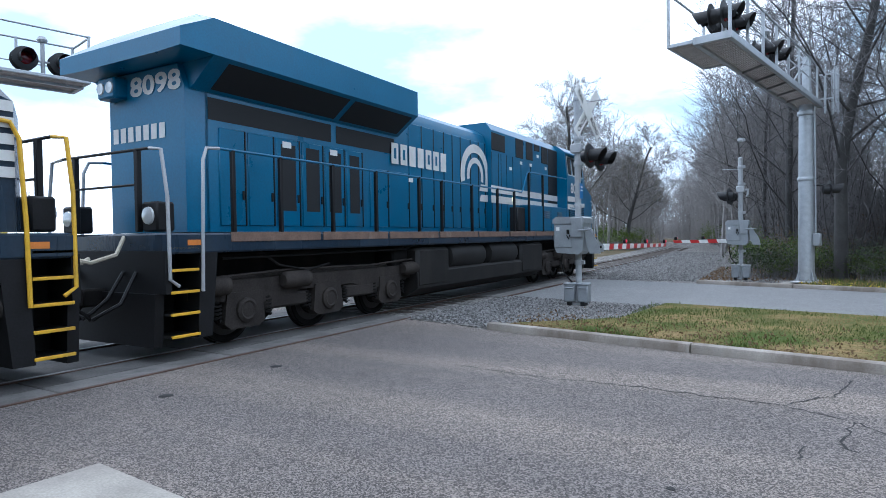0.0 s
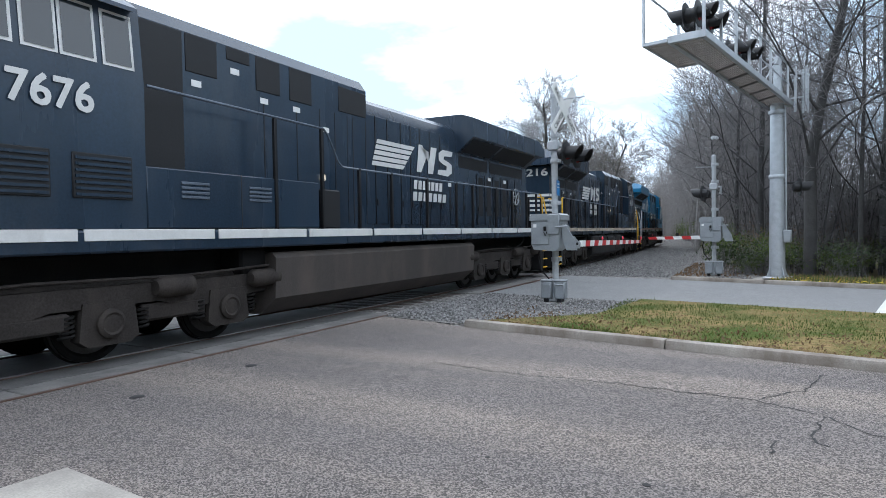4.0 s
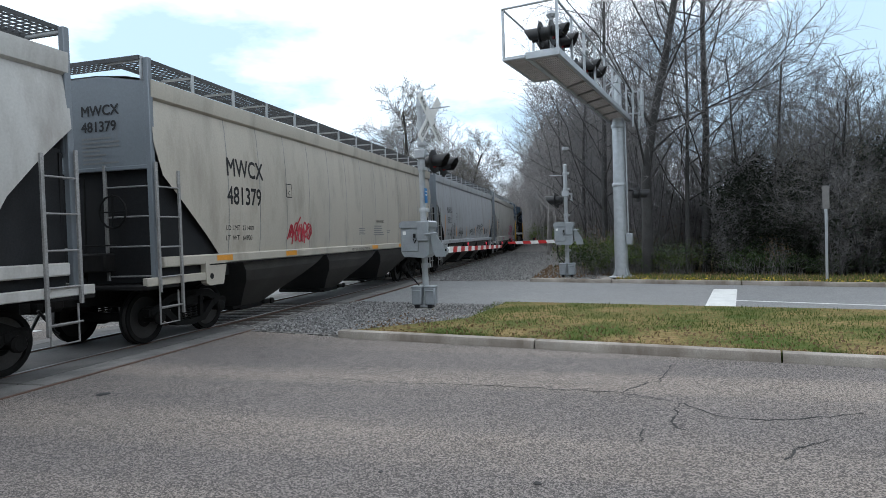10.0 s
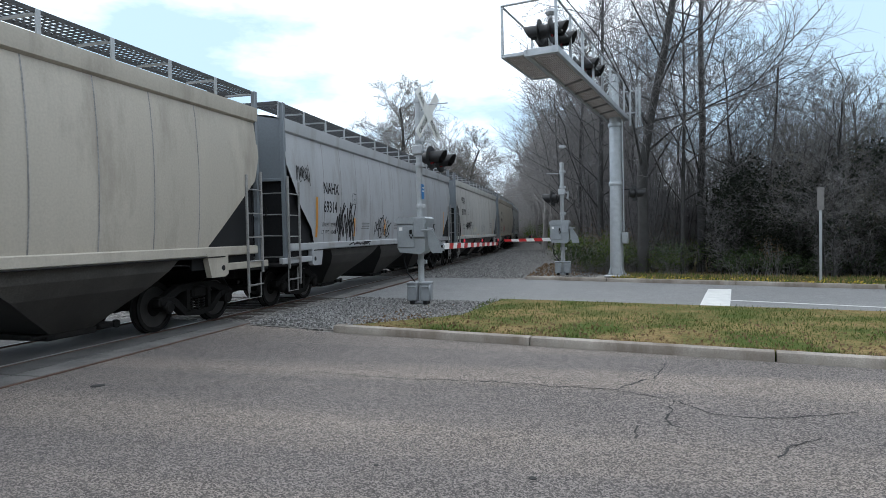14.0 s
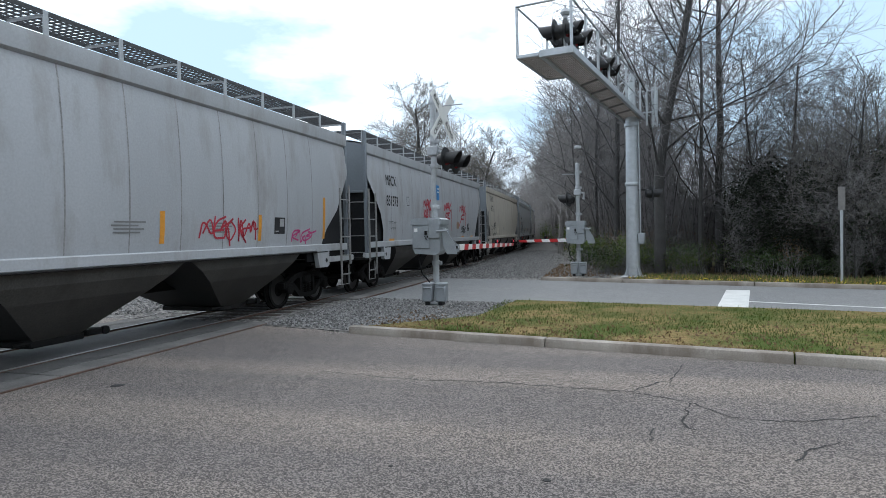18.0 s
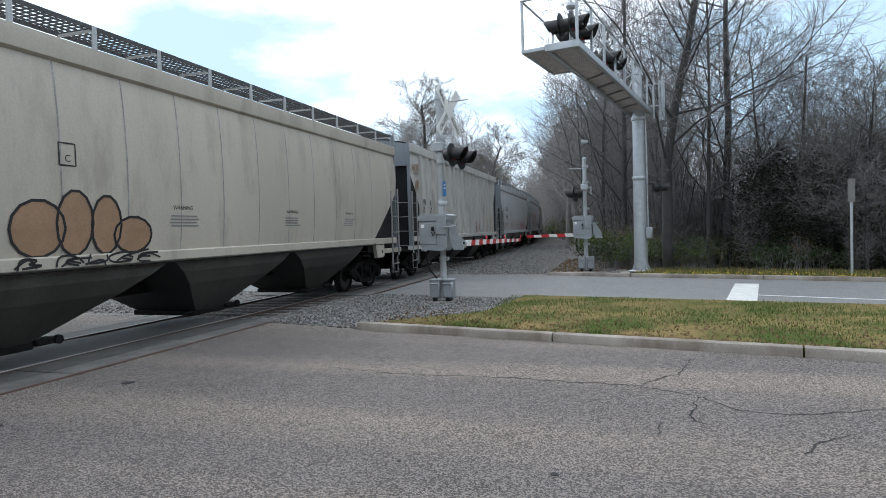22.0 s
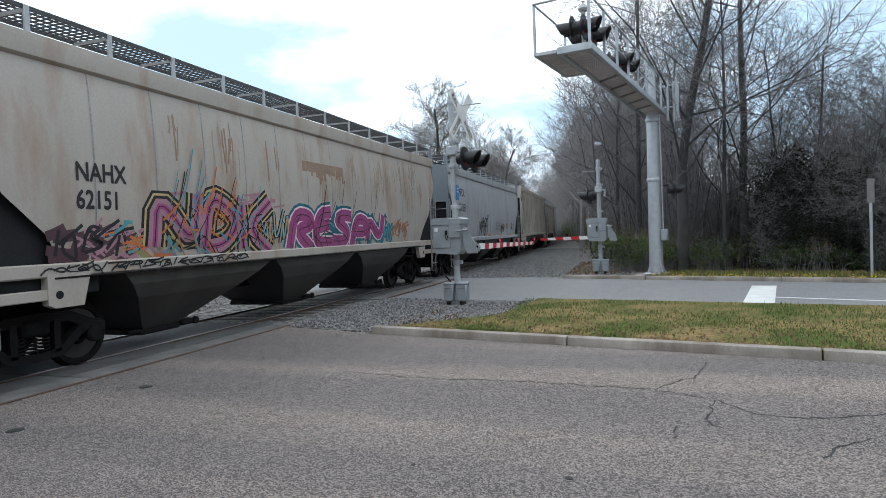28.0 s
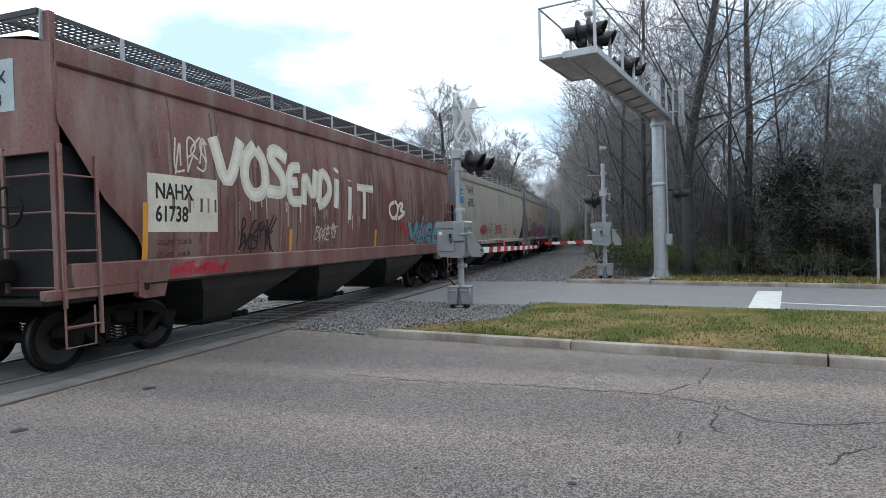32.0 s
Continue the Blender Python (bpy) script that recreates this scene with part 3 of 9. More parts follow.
def lamp_unit(parent, at, lit=False):
    """Flashing light: round black background, hood and red lens, facing +x."""
    turn = pose(0, 0, 0, 0, 90, 0)
    bg = part("background", Shape().lathe([(0.28, 0.0), (0.28, 0.012), (0.265, 0.02)], 28, turn), M_BACK, parent, at=at)
    hood = Shape()
    n, v, f = 18, [], []
    for d, r in ((0.02, 0.155), (0.4, 0.165)):
        for j in range(n + 1):
            a = radians(-50 + 280 * j / n)
            k = d if d < 0.1 else d * (0.78 + 0.22 * math.sin(a))
            v.append((k, r * math.cos(a), r * math.sin(a)))
    for j in range(n):
        f.append((j, j + 1, j + n + 2, j + n + 1))
    hood.add(v, f)
    hood.add([(x, y * 0.94, z * 0.94) for x, y, z in v], [q[::-1] for q in f])
    part("hood", hood, M_BACK, bg, fix=False)
    part("lens", Shape().lathe([(0.155, 0.02), (0.14, 0.05), (0.08, 0.07), (0.02, 0.075)], 20, turn), M_LIT if lit else M_LENS, bg, "red glass lens")
    part("housing", Shape().lathe([(0.05, -0.2), (0.13, -0.17), (0.16, -0.05), (0.16, 0.0)], 16, turn), M_BACK, bg)
    return bg


def crossing_signal(at, label, arm_len, arm_yaw, cross=True, back_lights=False, height=5.2, arm_z=1.42, light_z=3.52, reach=0.42):
    """Mast with crossbuck, flashing lights, gate machine and a lowered gate arm."""
    th = thing("crossing_signal", label, "crossing signal", "crossing signals", at)
    part("foundation", Shape().bev(-0.33, 0.33, -0.33, 0.33, -0.25, 0.04, 0.03), M_PAD, th, "weathered concrete foundation")
    base = part("base_casting", Shape().bev(-0.19, 0.19, -0.19, 0.19, 0.05, 0.11, 0.015).lathe([(0.17, 0.1), (0.14, 0.2), (0.11, 0.42), (0.085, 0.5)], 12), M_ALU, th)
    for x, y in ((-0.15, -0.15), (0.15, -0.15), (-0.15, 0.15), (0.15, 0.15)):
        part("bolt", BOLT, None, base, at=pose(x, y, 0.11))
    for x in (-0.16, 0.17):
        jb = part("junction_box", Shape().bev(x - 0.13, x + 0.13, -0.27, 0.0, 0.12, 0.54, 0.03), M_BOX, th, "grey cast junction box")
        part("lid", Shape().bev(x - 0.142, x + 0.142, -0.285, 0.015, 0.52, 0.58, 0.025), M_BOX, jb)
        part("hinge", Shape().tube([(x - 0.1, -0.28, 0.46), (x + 0.1, -0.28, 0.46)], 0.016, 6), M_BOX, jb)
        part("foot", Shape().bev(x - 0.05, x + 0.05, -0.28, -0.02, 0.04, 0.13, 0.01), M_BLACK, jb)
    part("mast", Shape().tube([(0, 0, 0.4), (0, 0, height)], 0.075, 16), M_ALU, th, "silver painted steel mast")
    part("cap", Shape().lathe([(0.085, height), (0.08, height + 0.05), (0.03, height + 0.08)], 14), M_ALU, th)
    for z in (1.0, 2.35, 3.35, 3.95, 4.9):
        part("clamp", Shape().lathe([(0.09, z), (0.098, z + 0.02), (0.098, z + 0.09), (0.09, z + 0.11)], 14).bev(0.06, 0.15, -0.05, 0.05, z + 0.01, z + 0.1, 0.01), M_ALU, th)
    # gate machine
    gm = part("gate_machine", Shape().prism([(-0.42, 1.42), (-0.36, 1.3), (0.16, 1.26), (0.26, 1.34), (0.28, 2.0), (-0.42, 2.0)], -0.5, 0.1, axis=1), M_BOX, th, "grey gate machine case")
    part("case_lid", Shape().prism([(-0.45, 1.98), (0.31, 1.98), (0.31, 2.1), (0.25, 2.14), (-0.38, 2.14), (-0.45, 2.08)], -0.53, 0.13, axis=1), M_BOX, gm)
    part("door", Shape().bev(-0.4, 0.02, -0.525, -0.5, 1.42, 1.94, 0.012), M_BOX, gm)
    part("latch", Shape().bev(-0.1, -0.04, -0.56, -0.52, 1.74, 1.84, 0.008), M_BLACK, gm)
    part("hasp", Shape().tube([(-0.1, -0.54, 1.72), (-0.06, -0.55, 1.62), (-0.02, -0.54, 1.72)], 0.012, 6), M_BLACK, gm)
    part("label_plate", Shape().box(-0.36, -0.28, -0.53, -0.526, 1.82, 1.9), M_WHITE, gm)
    part("side_plate", Shape().bev(0.0, 0.27, -0.55, -0.51, 1.66, 2.12, 0.012), M_BOX, gm)
    part("shaft", Shape().tube([(0.2, -0.58, 1.82), (0.5, -0.58, 1.84)], 0.022, 8), M_BOX, gm)
    part("hub", Shape().lathe([(0.14, 0), (0.14, 0.08), (0.07, 0.1)], 16, pose(0.28, -0.12, 1.72, 0, 90, 0)), M_BOX, gm)
    cw = part("counterweight_arm", Shape().prism([(-0.1, 1.6), (0.05, 1.6), (0.3, 1.5), (0.5, 1.46), (0.5, 1.3), (-0.1, 1.3)], 0.42, 0.46, axis=0).prism([(0.28, 1.9), (0.36, 1.9), (0.6, 1.5), (0.64, 1.28), (0.4, 1.28), (0.32, 1.46)], -0.4, -0.34, axis=1), M_BOX, th, "grey gate support arm")
    part("arm_bolt", Shape().lathe([(0.03, 0), (0.03, 0.04)], 8, pose(0.46, 0.2, 1.42, 0, 90, 0)), M_BLACK, cw)
    part("cable", Shape().tube([(-0.3, -0.2, 1.4), (-0.36, -0.22, 1.1), (-0.3, -0.18, 0.8), (-0.14, -0.12, 0.6), (-0.12, -0.1, 0.48)], 0.02, 6), M_BLACK, th, "black flexible conduit")
    # lights on a cross arm
    zl = light_z
    part("light_arm", Shape().tube([(0.0, 0, zl + 0.24), (reach - 0.12, 0, zl + 0.22)], 0.035, 8).tube([(reach - 0.12, 0, zl + 0.26), (reach - 0.12, 0, zl - 0.02)], 0.035, 8).tube([(reach - 0.12, -0.42, zl), (reach - 0.12, 0.42, zl)], 0.03, 8), M_ALU, th)
    part("arm_box", Shape().bev(-0.14, 0.12, -0.13, 0.13, zl + 0.14, zl + 0.36, 0.02), M_ALU, th)
    for y in (-0.4, 0.4) if cross else ():
        lamp_unit(th, pose(reach, y, zl, 0, 0, -8))
    if back_lights:
        for y in (-0.4, 0.4):
            lamp_unit(th, pose(-reach, y, zl, 0, 0, 172))
    part("bar", Shape().tube([(0.05, 0, height - 0.35), (0.72 if cross else -0.6, 0.1, height - 0.32)], 0.014, 6), M_ALU, th)
    if cross:
        cb = part("crossbuck_bracket", Shape().bev(0.06, 0.22, -0.04, 0.04, height - 0.72, height - 0.5, 0.01), M_ALU, th)
        for k, a in enumerate((48, -48)):
            m = pose(0.24 + 0.02 * k, 0, height - 0.6, 0, 0, -14) @ pose(0, 0, 0, a, 0, 0)
            bl = part("crossbuck_blade", Shape().bev(-0.006, 0.006, -0.72, 0.72, -0.125, 0.125, 0.004, m), M_WHITE, cb, "white reflective crossbuck blade")
            for word, y in ((("RAIL", -0.62), ("ROAD", 0.16)) if k else (("CROSSING", -0.62),)):
                tm = text_mesh(word, 0.17 if k else 0.155, M_BLACK, 0.002)
                part("lettering", tm, None, bl, at=m @ pose(0.009, y, -0.06, 90, 0, 90))
    sg = part("notice", Shape().bev(0.075, 0.085, -0.09, 0.11, height - 2.62, height - 2.26, 0.004), M_BLUE, th, "small blue notice plate")
    part("notice_text", Shape().box(0.0855, 0.087, -0.05, 0.08, height - 2.36, height - 2.33).box(0.0855, 0.087, -0.06, 0.08, height - 2.44, height - 2.41), M_WHITE, sg)
    # gate arm, red and white
    gate = part("gate_arm", Shape().bev(-0.02, 0.02, 0.0, arm_len, -0.025, 0.025, 0.008), M_ALU, th, at=pose(0.45, 0.2, arm_z, -0.8, 0, arm_yaw))
    n = int(arm_len / 0.4)
    for i in range(n):
        y0, y1 = 0.3 + i * (arm_len - 0.3) / n, 0.3 + (i + 1) * (arm_len - 0.3) / n
        hh = 0.075 - 0.025 * i / n
        part("stripe", Shape().prism([(y0, -hh), (y1, -hh), (y1 + 0.06, hh), (y0 + 0.06, hh)], -0.026, 0.026, axis=0), M_RED if i % 2 else M_WHITE, gate)
    for f in (0.3, 0.62, 0.985):
        lm = part("gate_lamp", Shape().bev(-0.04, 0.04, arm_len * f - 0.05, arm_len * f + 0.05, 0.07, 0.19, 0.015), M_BLACK, gate)
        part("lamp_lens", Shape().lathe([(0.05, 0), (0.045, 0.02), (0.02, 0.03)], 12, pose(0.04, arm_len * f, 0.13, 0, 90, 0)), M_LIT, lm)
    return th


crossing_signal(pose(-4.59, 14.2, 0), "silver crossing signal mast with crossbuck and lowered gate, standing on gravel", 7.6, 0.0)
crossing_signal(pose(-1.94, 23.87, 0), "silver crossing signal mast with lowered gate beside the far kerb", 3.4, 62.0, False, True, 4.28, 1.42, 2.98, 0.34)
crossing_signal(pose(-13.4, 10.3, 0, 0, 0, 180), "silver crossing signal mast with lowered gate beyond the track", 8.0, 0.0)


def cantilever(at, label, lit=False):
    """Cantilever signal bridge: pole, walkway arm with railings, and light pairs."""
    th = thing("cantilever_signal", label, "cantilever signal", "cantilever signals", at)
    part("foundation", Shape().bev(-0.75, 0.75, -0.75, 0.75, -0.3, 0.06, 0.04), M_CONC, th, "concrete foundation")
    bp = part("base_plate", Shape().bev(-0.38, 0.38, -0.38, 0.38, 0.1, 0.15, 0.015), M_GALV, th)
    for i in range(8):
        a = radians(22.5 + i * 45)
        part("bolt", BOLT, None, bp, at=pose(0.33 * math.cos(a), 0.33 * math.sin(a), 0.14))
    for i in range(4):
        part("gusset", Shape().prism([(0.2, 0.15), (0.37, 0.15), (0.22, 0.55)], -0.012, 0.012, axis=1, m=pose(0, 0, 0, 0, 0, 45 + 90 * i)), M_GALV, bp)
    part("pole", Shape().tube([(0, 0, 0.1), (0, 0, 5.7)], 0.235, 20, 0.2), M_GALV, th, "galvanised tapering steel pole")
    part("upper_mast", Shape().tube([(0, 0.1, 5.6), (0, 0.1, 7.2)], 0.14, 14, 0.12), M_GALV, th)
    for z in (3.3, 5.35):
        part("band", Shape().lathe([(0.24, z), (0.25, z + 0.02), (0.25, z + 0.1), (0.24, z + 0.12)], 18), M_GALV, th)
    part("service_box", Shape().bev(0.2, 0.42, -0.2, 0.05, 1.25, 1.65, 0.03), M_BOX, th)
    part("conduit", Shape().tube([(0.27, -0.05, 1.6), (0.26, -0.05, 3.6), (0.24, -0.05, 5.6)], 0.025, 6), M_GALV, th)
    L, w, z, out, ext = 9.0, 0.34, 5.62, 0.56, 2.3
    arm = part("arm", Shape().bev(-w - 0.05, -w + 0.05, -L, 0.45, z, z + 0.16, 0.012).bev(w - 0.05, w + 0.05, -L, 0.45, z, z + 0.16, 0.012).bev(-w, w, -L, -L + 0.1, z, z + 0.16, 0.012).bev(-w, w, 0.35, 0.45, z, z + 0.16, 0.012), M_GALV, th, "galvanised walkway frame")
    plat = part("side_platform", Shape().bev(-w - out - 0.03, -w - out + 0.03, -L, -L + ext, z + 0.04, z + 0.12, 0.01).bev(-w - out, -w - 0.05, -L, -L + 0.06, z + 0.04, z + 0.12, 0.01).bev(-w - out, -w - 0.05, -L + ext - 0.06, -L + ext, z + 0.04, z + 0.12, 0.01), M_GALV, th, "galvanised service platform at the tip")
    for i in range(12):
        x = -w + 0.06 + (2 * w - 0.12) * i / 11
        part("grating_bar", Shape().box(x - 0.008, x + 0.008, -L + 0.05, 0.4, z + 0.05, z + 0.09), M_GRATING, arm)
    for i in range(10):
        x = -w - out + 0.05 + (out - 0.1) * i / 9
        part("grating_bar", Shape().box(x - 0.008, x + 0.008, -L + 0.05, -L + ext - 0.04, z + 0.06, z + 0.1), M_GRATING, plat)
    for i in range(48):
        y = -L + 0.12 + i * 0.195
        part("cross_bar", Shape().box(-w, w, y - 0.01, y + 0.01, z + 0.055, z + 0.085), M_GRATING, arm)
    for i in range(12):
        y = -L + 0.12 + i * 0.19
        part("cross_bar", Shape().box(-w - out, -w, y - 0.01, y + 0.01, z + 0.065, z + 0.095), M_GRATING, plat)
    for i in range(5):
        y = -L + 3.0 + i * 1.15
        part("brace", Shape().box(-0.02, 0.02, -0.42, 0.42, z + 0.0, z + 0.05, pose(0, y, 0, 0, 0, 52)), M_SIGNBACK, arm)
    xo = -w - out
    part("top_rail", Shape().tube([(w, -L, z + 1.2), (w, -0.2, z + 1.2)], 0.026, 8), M_GALV, arm)
    part("mid_rail", Shape().tube([(w, -L, z + 0.62), (w, -0.2, z + 0.62)], 0.016, 6), M_GALV, arm)
    part("top_rail", Shape().tube([(xo, -L, z + 1.2), (xo, -L + ext, z + 1.2), (-w, -L + ext, z + 1.2)], 0.024, 8), M_GALV, plat)
    for y in (-L, -L + ext - 0.05):
        part("rail_post", Shape().box(xo - 0.024, xo + 0.024, y, y + 0.05, z + 0.1, z + 1.22), M_GALV, plat)
    for i in range(8):
        y = -L + 0.03 + i * 1.25
        part("rail_post", Shape().box(w - 0.028, w + 0.028, y - 0.028, y + 0.028, z + 0.1, z + 1.22), M_GALV, arm)
    part("end_rail", Shape().tube([(xo, -L, z + 1.2), (w, -L, z + 1.2)], 0.026, 8), M_GALV, arm)
    part("truss_rod", Shape().tube([(0, 0.1, 7.15), (0.3, -3.2, z + 0.2)], 0.02, 6).tube([(0, 0.1, 7.15), (-0.3, -3.2, z + 0.2)], 0.02, 6), M_GALV, arm)
    for x, y in ((0.5, 0.1), (0.78, 0.1), (0.64, 0.5), (0.78, 0.5)):
        part("ladder_post", Shape().box(x - 0.03, x + 0.03, y - 0.03, y + 0.03, z - 0.25, z + 1.15), M_GALV, arm)
    for dz in (0.2, 0.95):
        part("ladder_rail", Shape().tube([(0.34, 0.1, z + dz), (0.78, 0.1, z + dz), (0.78, 0.5, z + dz)], 0.022, 6), M_GALV, arm)
    for yy in (-L + 0.8, -L + 4.1):
        mt = part("light_mount", Shape().tube([(0, yy, z + 0.1), (0, yy, z + 1.15)], 0.05, 10).tube([(0, yy - 0.45, z + 0.62), (0, yy + 0.45, z + 0.62)], 0.03, 8), M_ALU, th)
        part("bell", Shape().lathe([(0.02, 0.0), (0.09, 0.02), (0.12, 0.08), (0.08, 0.16), (0.02, 0.18)], 14, pose(0, yy, z + 1.08)), M_ALU, mt)
        for dy in (-0.4, 0.4):
            lamp_unit(th, pose(0.12, yy + dy, z + 0.62), False)
            lamp_unit(th, pose(-0.12, yy + dy, z + 0.62, 0, 0, 180), lit)
    # lower light on the pole
    part("side_arm", Shape().tube([(0.2, 0, 3.15), (0.6, 0.1, 3.15)], 0.03, 8), M_BACK, th)
    lamp_unit(th, pose(0.62, 0.0, 3.0, 0, 0, 25))
    return th


cantilever(pose(0.05, 22.45, 0, 0, 0, -10.2), "galvanised cantilever signal with railed walkway and black flashing lights")
cantilever(pose(-17.95, 0.0, 0, 0, 0, 168.3), "galvanised cantilever signal beyond the track with red glass lights")

# yellow warning sign beyond the track
ws = thing("warning_sign", "yellow diamond warning sign on a steel post beyond the track", "warning sign", at=pose(-22.5, 9.3, 0, 0, 0, 60))
part("post", Shape().bev(-0.03, 0.03, -0.03, 0.03, -0.3, 2.6, 0.008), M_GALV, ws)
bd = part("board", Shape().bev(-0.38, 0.38, -0.05, -0.04, -0.38, 0.38, 0.004, pose(0, 0, 2.1, 0, 45, 0)), M_SIGN, ws, "bright yellow reflective board")
part("symbol", Shape().box(-0.05, 0.05, -0.056, -0.052, 1.85, 2.35).box(-0.18, 0.16, -0.056, -0.052, 2.05, 2.12), M_BLACK, bd)

# small sign on a post
sg = thing("road_sign", "back of a narrow metal road sign on a thin post", "road sign", at=pose(5.81, 20.26, 0, 0, 0, -8))
part("post", Shape().bev(-0.035, 0.035, -0.02, 0.02, -0.3, 2.85, 0.008), M_GALV, sg)
part("plate", Shape().bev(-0.09, 0.09, -0.032, -0.022, 2.2, 2.87, 0.004), M_SIGNBACK, sg, "bare metal sign plate")


# ---- the train ----
M_UNDER = mat("underframe_black", (0.011, 0.0105, 0.0105), 0.75, 0.05, 0.3, 3, 40, 0.2, spec=0.2, dirt=(0.03, 0.026, 0.023), dirt_amt=0.6)
# dark end paint taken near black, so the shade is in the colour
M_END_DARK = mat("end_sheet_paint_with_shade", (0.015, 0.0155, 0.017), 0.7, 0, 0.25, 2, 40, 0.1, spec=0.25, dirt=(0.024, 0.022, 0.021), dirt_amt=0.6)
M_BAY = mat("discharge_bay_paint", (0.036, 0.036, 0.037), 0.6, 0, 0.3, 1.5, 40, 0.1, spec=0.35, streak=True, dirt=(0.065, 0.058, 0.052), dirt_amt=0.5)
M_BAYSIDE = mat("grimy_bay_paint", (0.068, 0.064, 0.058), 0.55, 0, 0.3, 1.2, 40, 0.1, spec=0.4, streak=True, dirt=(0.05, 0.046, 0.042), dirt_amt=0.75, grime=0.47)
M_LADDER = mat("dirty_ladder_paint", (0.25, 0.245, 0.24), 0.6, 0, 0.25, 3, 40, 0.08, dirt=(0.1, 0.085, 0.07), dirt_amt=0.6)
M_TRUCK = mat("truck_iron", (0.012, 0.0115, 0.011), 0.8, 0.05, 0.3, 5, 50, 0.3, spec=0.15, dirt=(0.025, 0.021, 0.019), dirt_amt=0.5)
M_TREAD = mat("wheel_tread", (0.06, 0.056, 0.053), 0.45, 0.5, 0.15, 5, 40, 0.05)
M_GRATE = mat("grating_steel", (0.07, 0.072, 0.075), 0.7, 0.2, 0.2, 6, 50, 0.1)
M_INK = mat("black_lettering", (0.015, 0.015, 0.017), 0.6, 0, 0.2, 6, 50, 0.03)
TRAIN_MOTION = []


def train_d(t):
    """Distance run by the coupling between the last engine and the first car."""
    return -39.765 + 10.01 * t + 0.01654 * t * t - 0.000717 * t ** 3 - 0.3 * max(0.0, 1 - t / 1.4) ** 2


def run_with_train(ob, behind, half):
    """Keep a vehicle for the motion: its centre, and half the distance between its truck pivots."""
    TRAIN_MOTION.append((ob, behind, half))


def rigid_pose(s, half, turn=0):
    a, _ = track_at(s - half)
    b, _ = track_at(s + half)
    c = (a + b) / 2
    h = -math.degrees(math.atan2(b.x - a.x, b.y - a.y))
    return pose(c.x, c.y, 0.034, 0, 0, h + turn)


# shared truck meshes
def wheel_mesh(r):
    sh = Shape()
    m = pose(0, 0, 0, 0, 90, 0)
    sh.lathe([(0.09, -0.1), (0.1, 0.03), (0.14, 0.03), (0.18, -0.01), (r * 0.78, -0.02), (r * 0.84, 0.03), (r - 0.008, 0.035), (r, 0.03), (r, -0.07), (r + 0.028, -0.085), (r + 0.028, -0.11), (r * 0.84, -0.11), (r * 0.78, -0.05), (0.18, -0.05), (0.09, -0.1)], 28, m)
    return sh.mesh("wheel", M_TRUCK)


WHEEL = wheel_mesh(0.457)
TREAD = Shape().lathe([(0.4585, -0.068), (0.4585, 0.0)], 28, pose(0, 0, 0, 0, 90, 0)).mesh("tread", M_TREAD)
AXLE = Shape().tube([(-1.08, 0, 0), (1.08, 0, 0)], 0.085, 12).mesh("axle", M_TRUCK)
CAP = Shape().lathe([(0.12, 0), (0.12, 0.05), (0.09, 0.08), (0.03, 0.085)], 14, pose(0, 0, 0, 0, 90, 0)).mesh("bearing_cap", M_TRUCK)


def coil_mesh(r, h, turns, wire):
    pts = []
    for i in range(turns * 10 + 1):
        a = 2 * math.pi * i / 10
        pts.append((r * math.cos(a), r * math.sin(a), h * i / (turns * 10)))
    return Shape().tube(pts, wire, 5).mesh("spring", M_TRUCK)


SPRING = coil_mesh(0.062, 0.24, 5, 0.016)
SF = Shape()
for y in (-1, 1):
    # side frame: arched top chord, raking tension member and pedestal ends
    SF.prism([(y * 0.0, 0.86), (y * 0.55, 0.83), (y * 0.98, 0.64), (y * 1.1, 0.62), (y * 1.1, 0.50), (y * 0.9, 0.50), (y * 0.5, 0.70), (y * 0.0, 0.73)], 0.93, 1.08)
    SF.prism([(y * 0.9, 0.56), (y * 0.72, 0.50), (y * 0.40, 0.24), (y * 0.0, 0.20), (y * 0.0, 0.31), (y * 0.34, 0.34), (y * 0.62, 0.58), (y * 0.8, 0.66)], 0.92, 1.09)
    SF.prism([(y * 0.26, 0.30), (y * 0.36, 0.30), (y * 0.36, 0.74), (y * 0.26, 0.74)], 0.92, 1.09)
    SF.bev(0.9, 1.1, min(y * 0.66, y * 1.08), max(y * 0.66, y * 1.08), 0.47, 0.66, 0.04)
SIDE_FRAME = SF.mesh("side_frame", M_TRUCK)
BOLSTER = Shape().bev(-1.12, 1.12, -0.2, 0.2, 0.55, 0.78, 0.04).mesh("bolster", M_TRUCK)
COUPLER = Shape().bev(-0.1, 0.1, -0.55, 0.1, 0.72, 0.98, 0.03).bev(-0.19, 0.16, 0.08, 0.36, 0.7, 1.0, 0.06).bev(-0.18, -0.02, 0.3, 0.46, 0.72, 0.98, 0.05).mesh("coupler", M_TRUCK)
HOSE = Shape().tube([(0.3, 0.15, 0.78), (0.32, 0.28, 0.6), (0.3, 0.42, 0.42), (0.22, 0.56, 0.36)], 0.025, 6).mesh("brake_hose", M_BLACK)


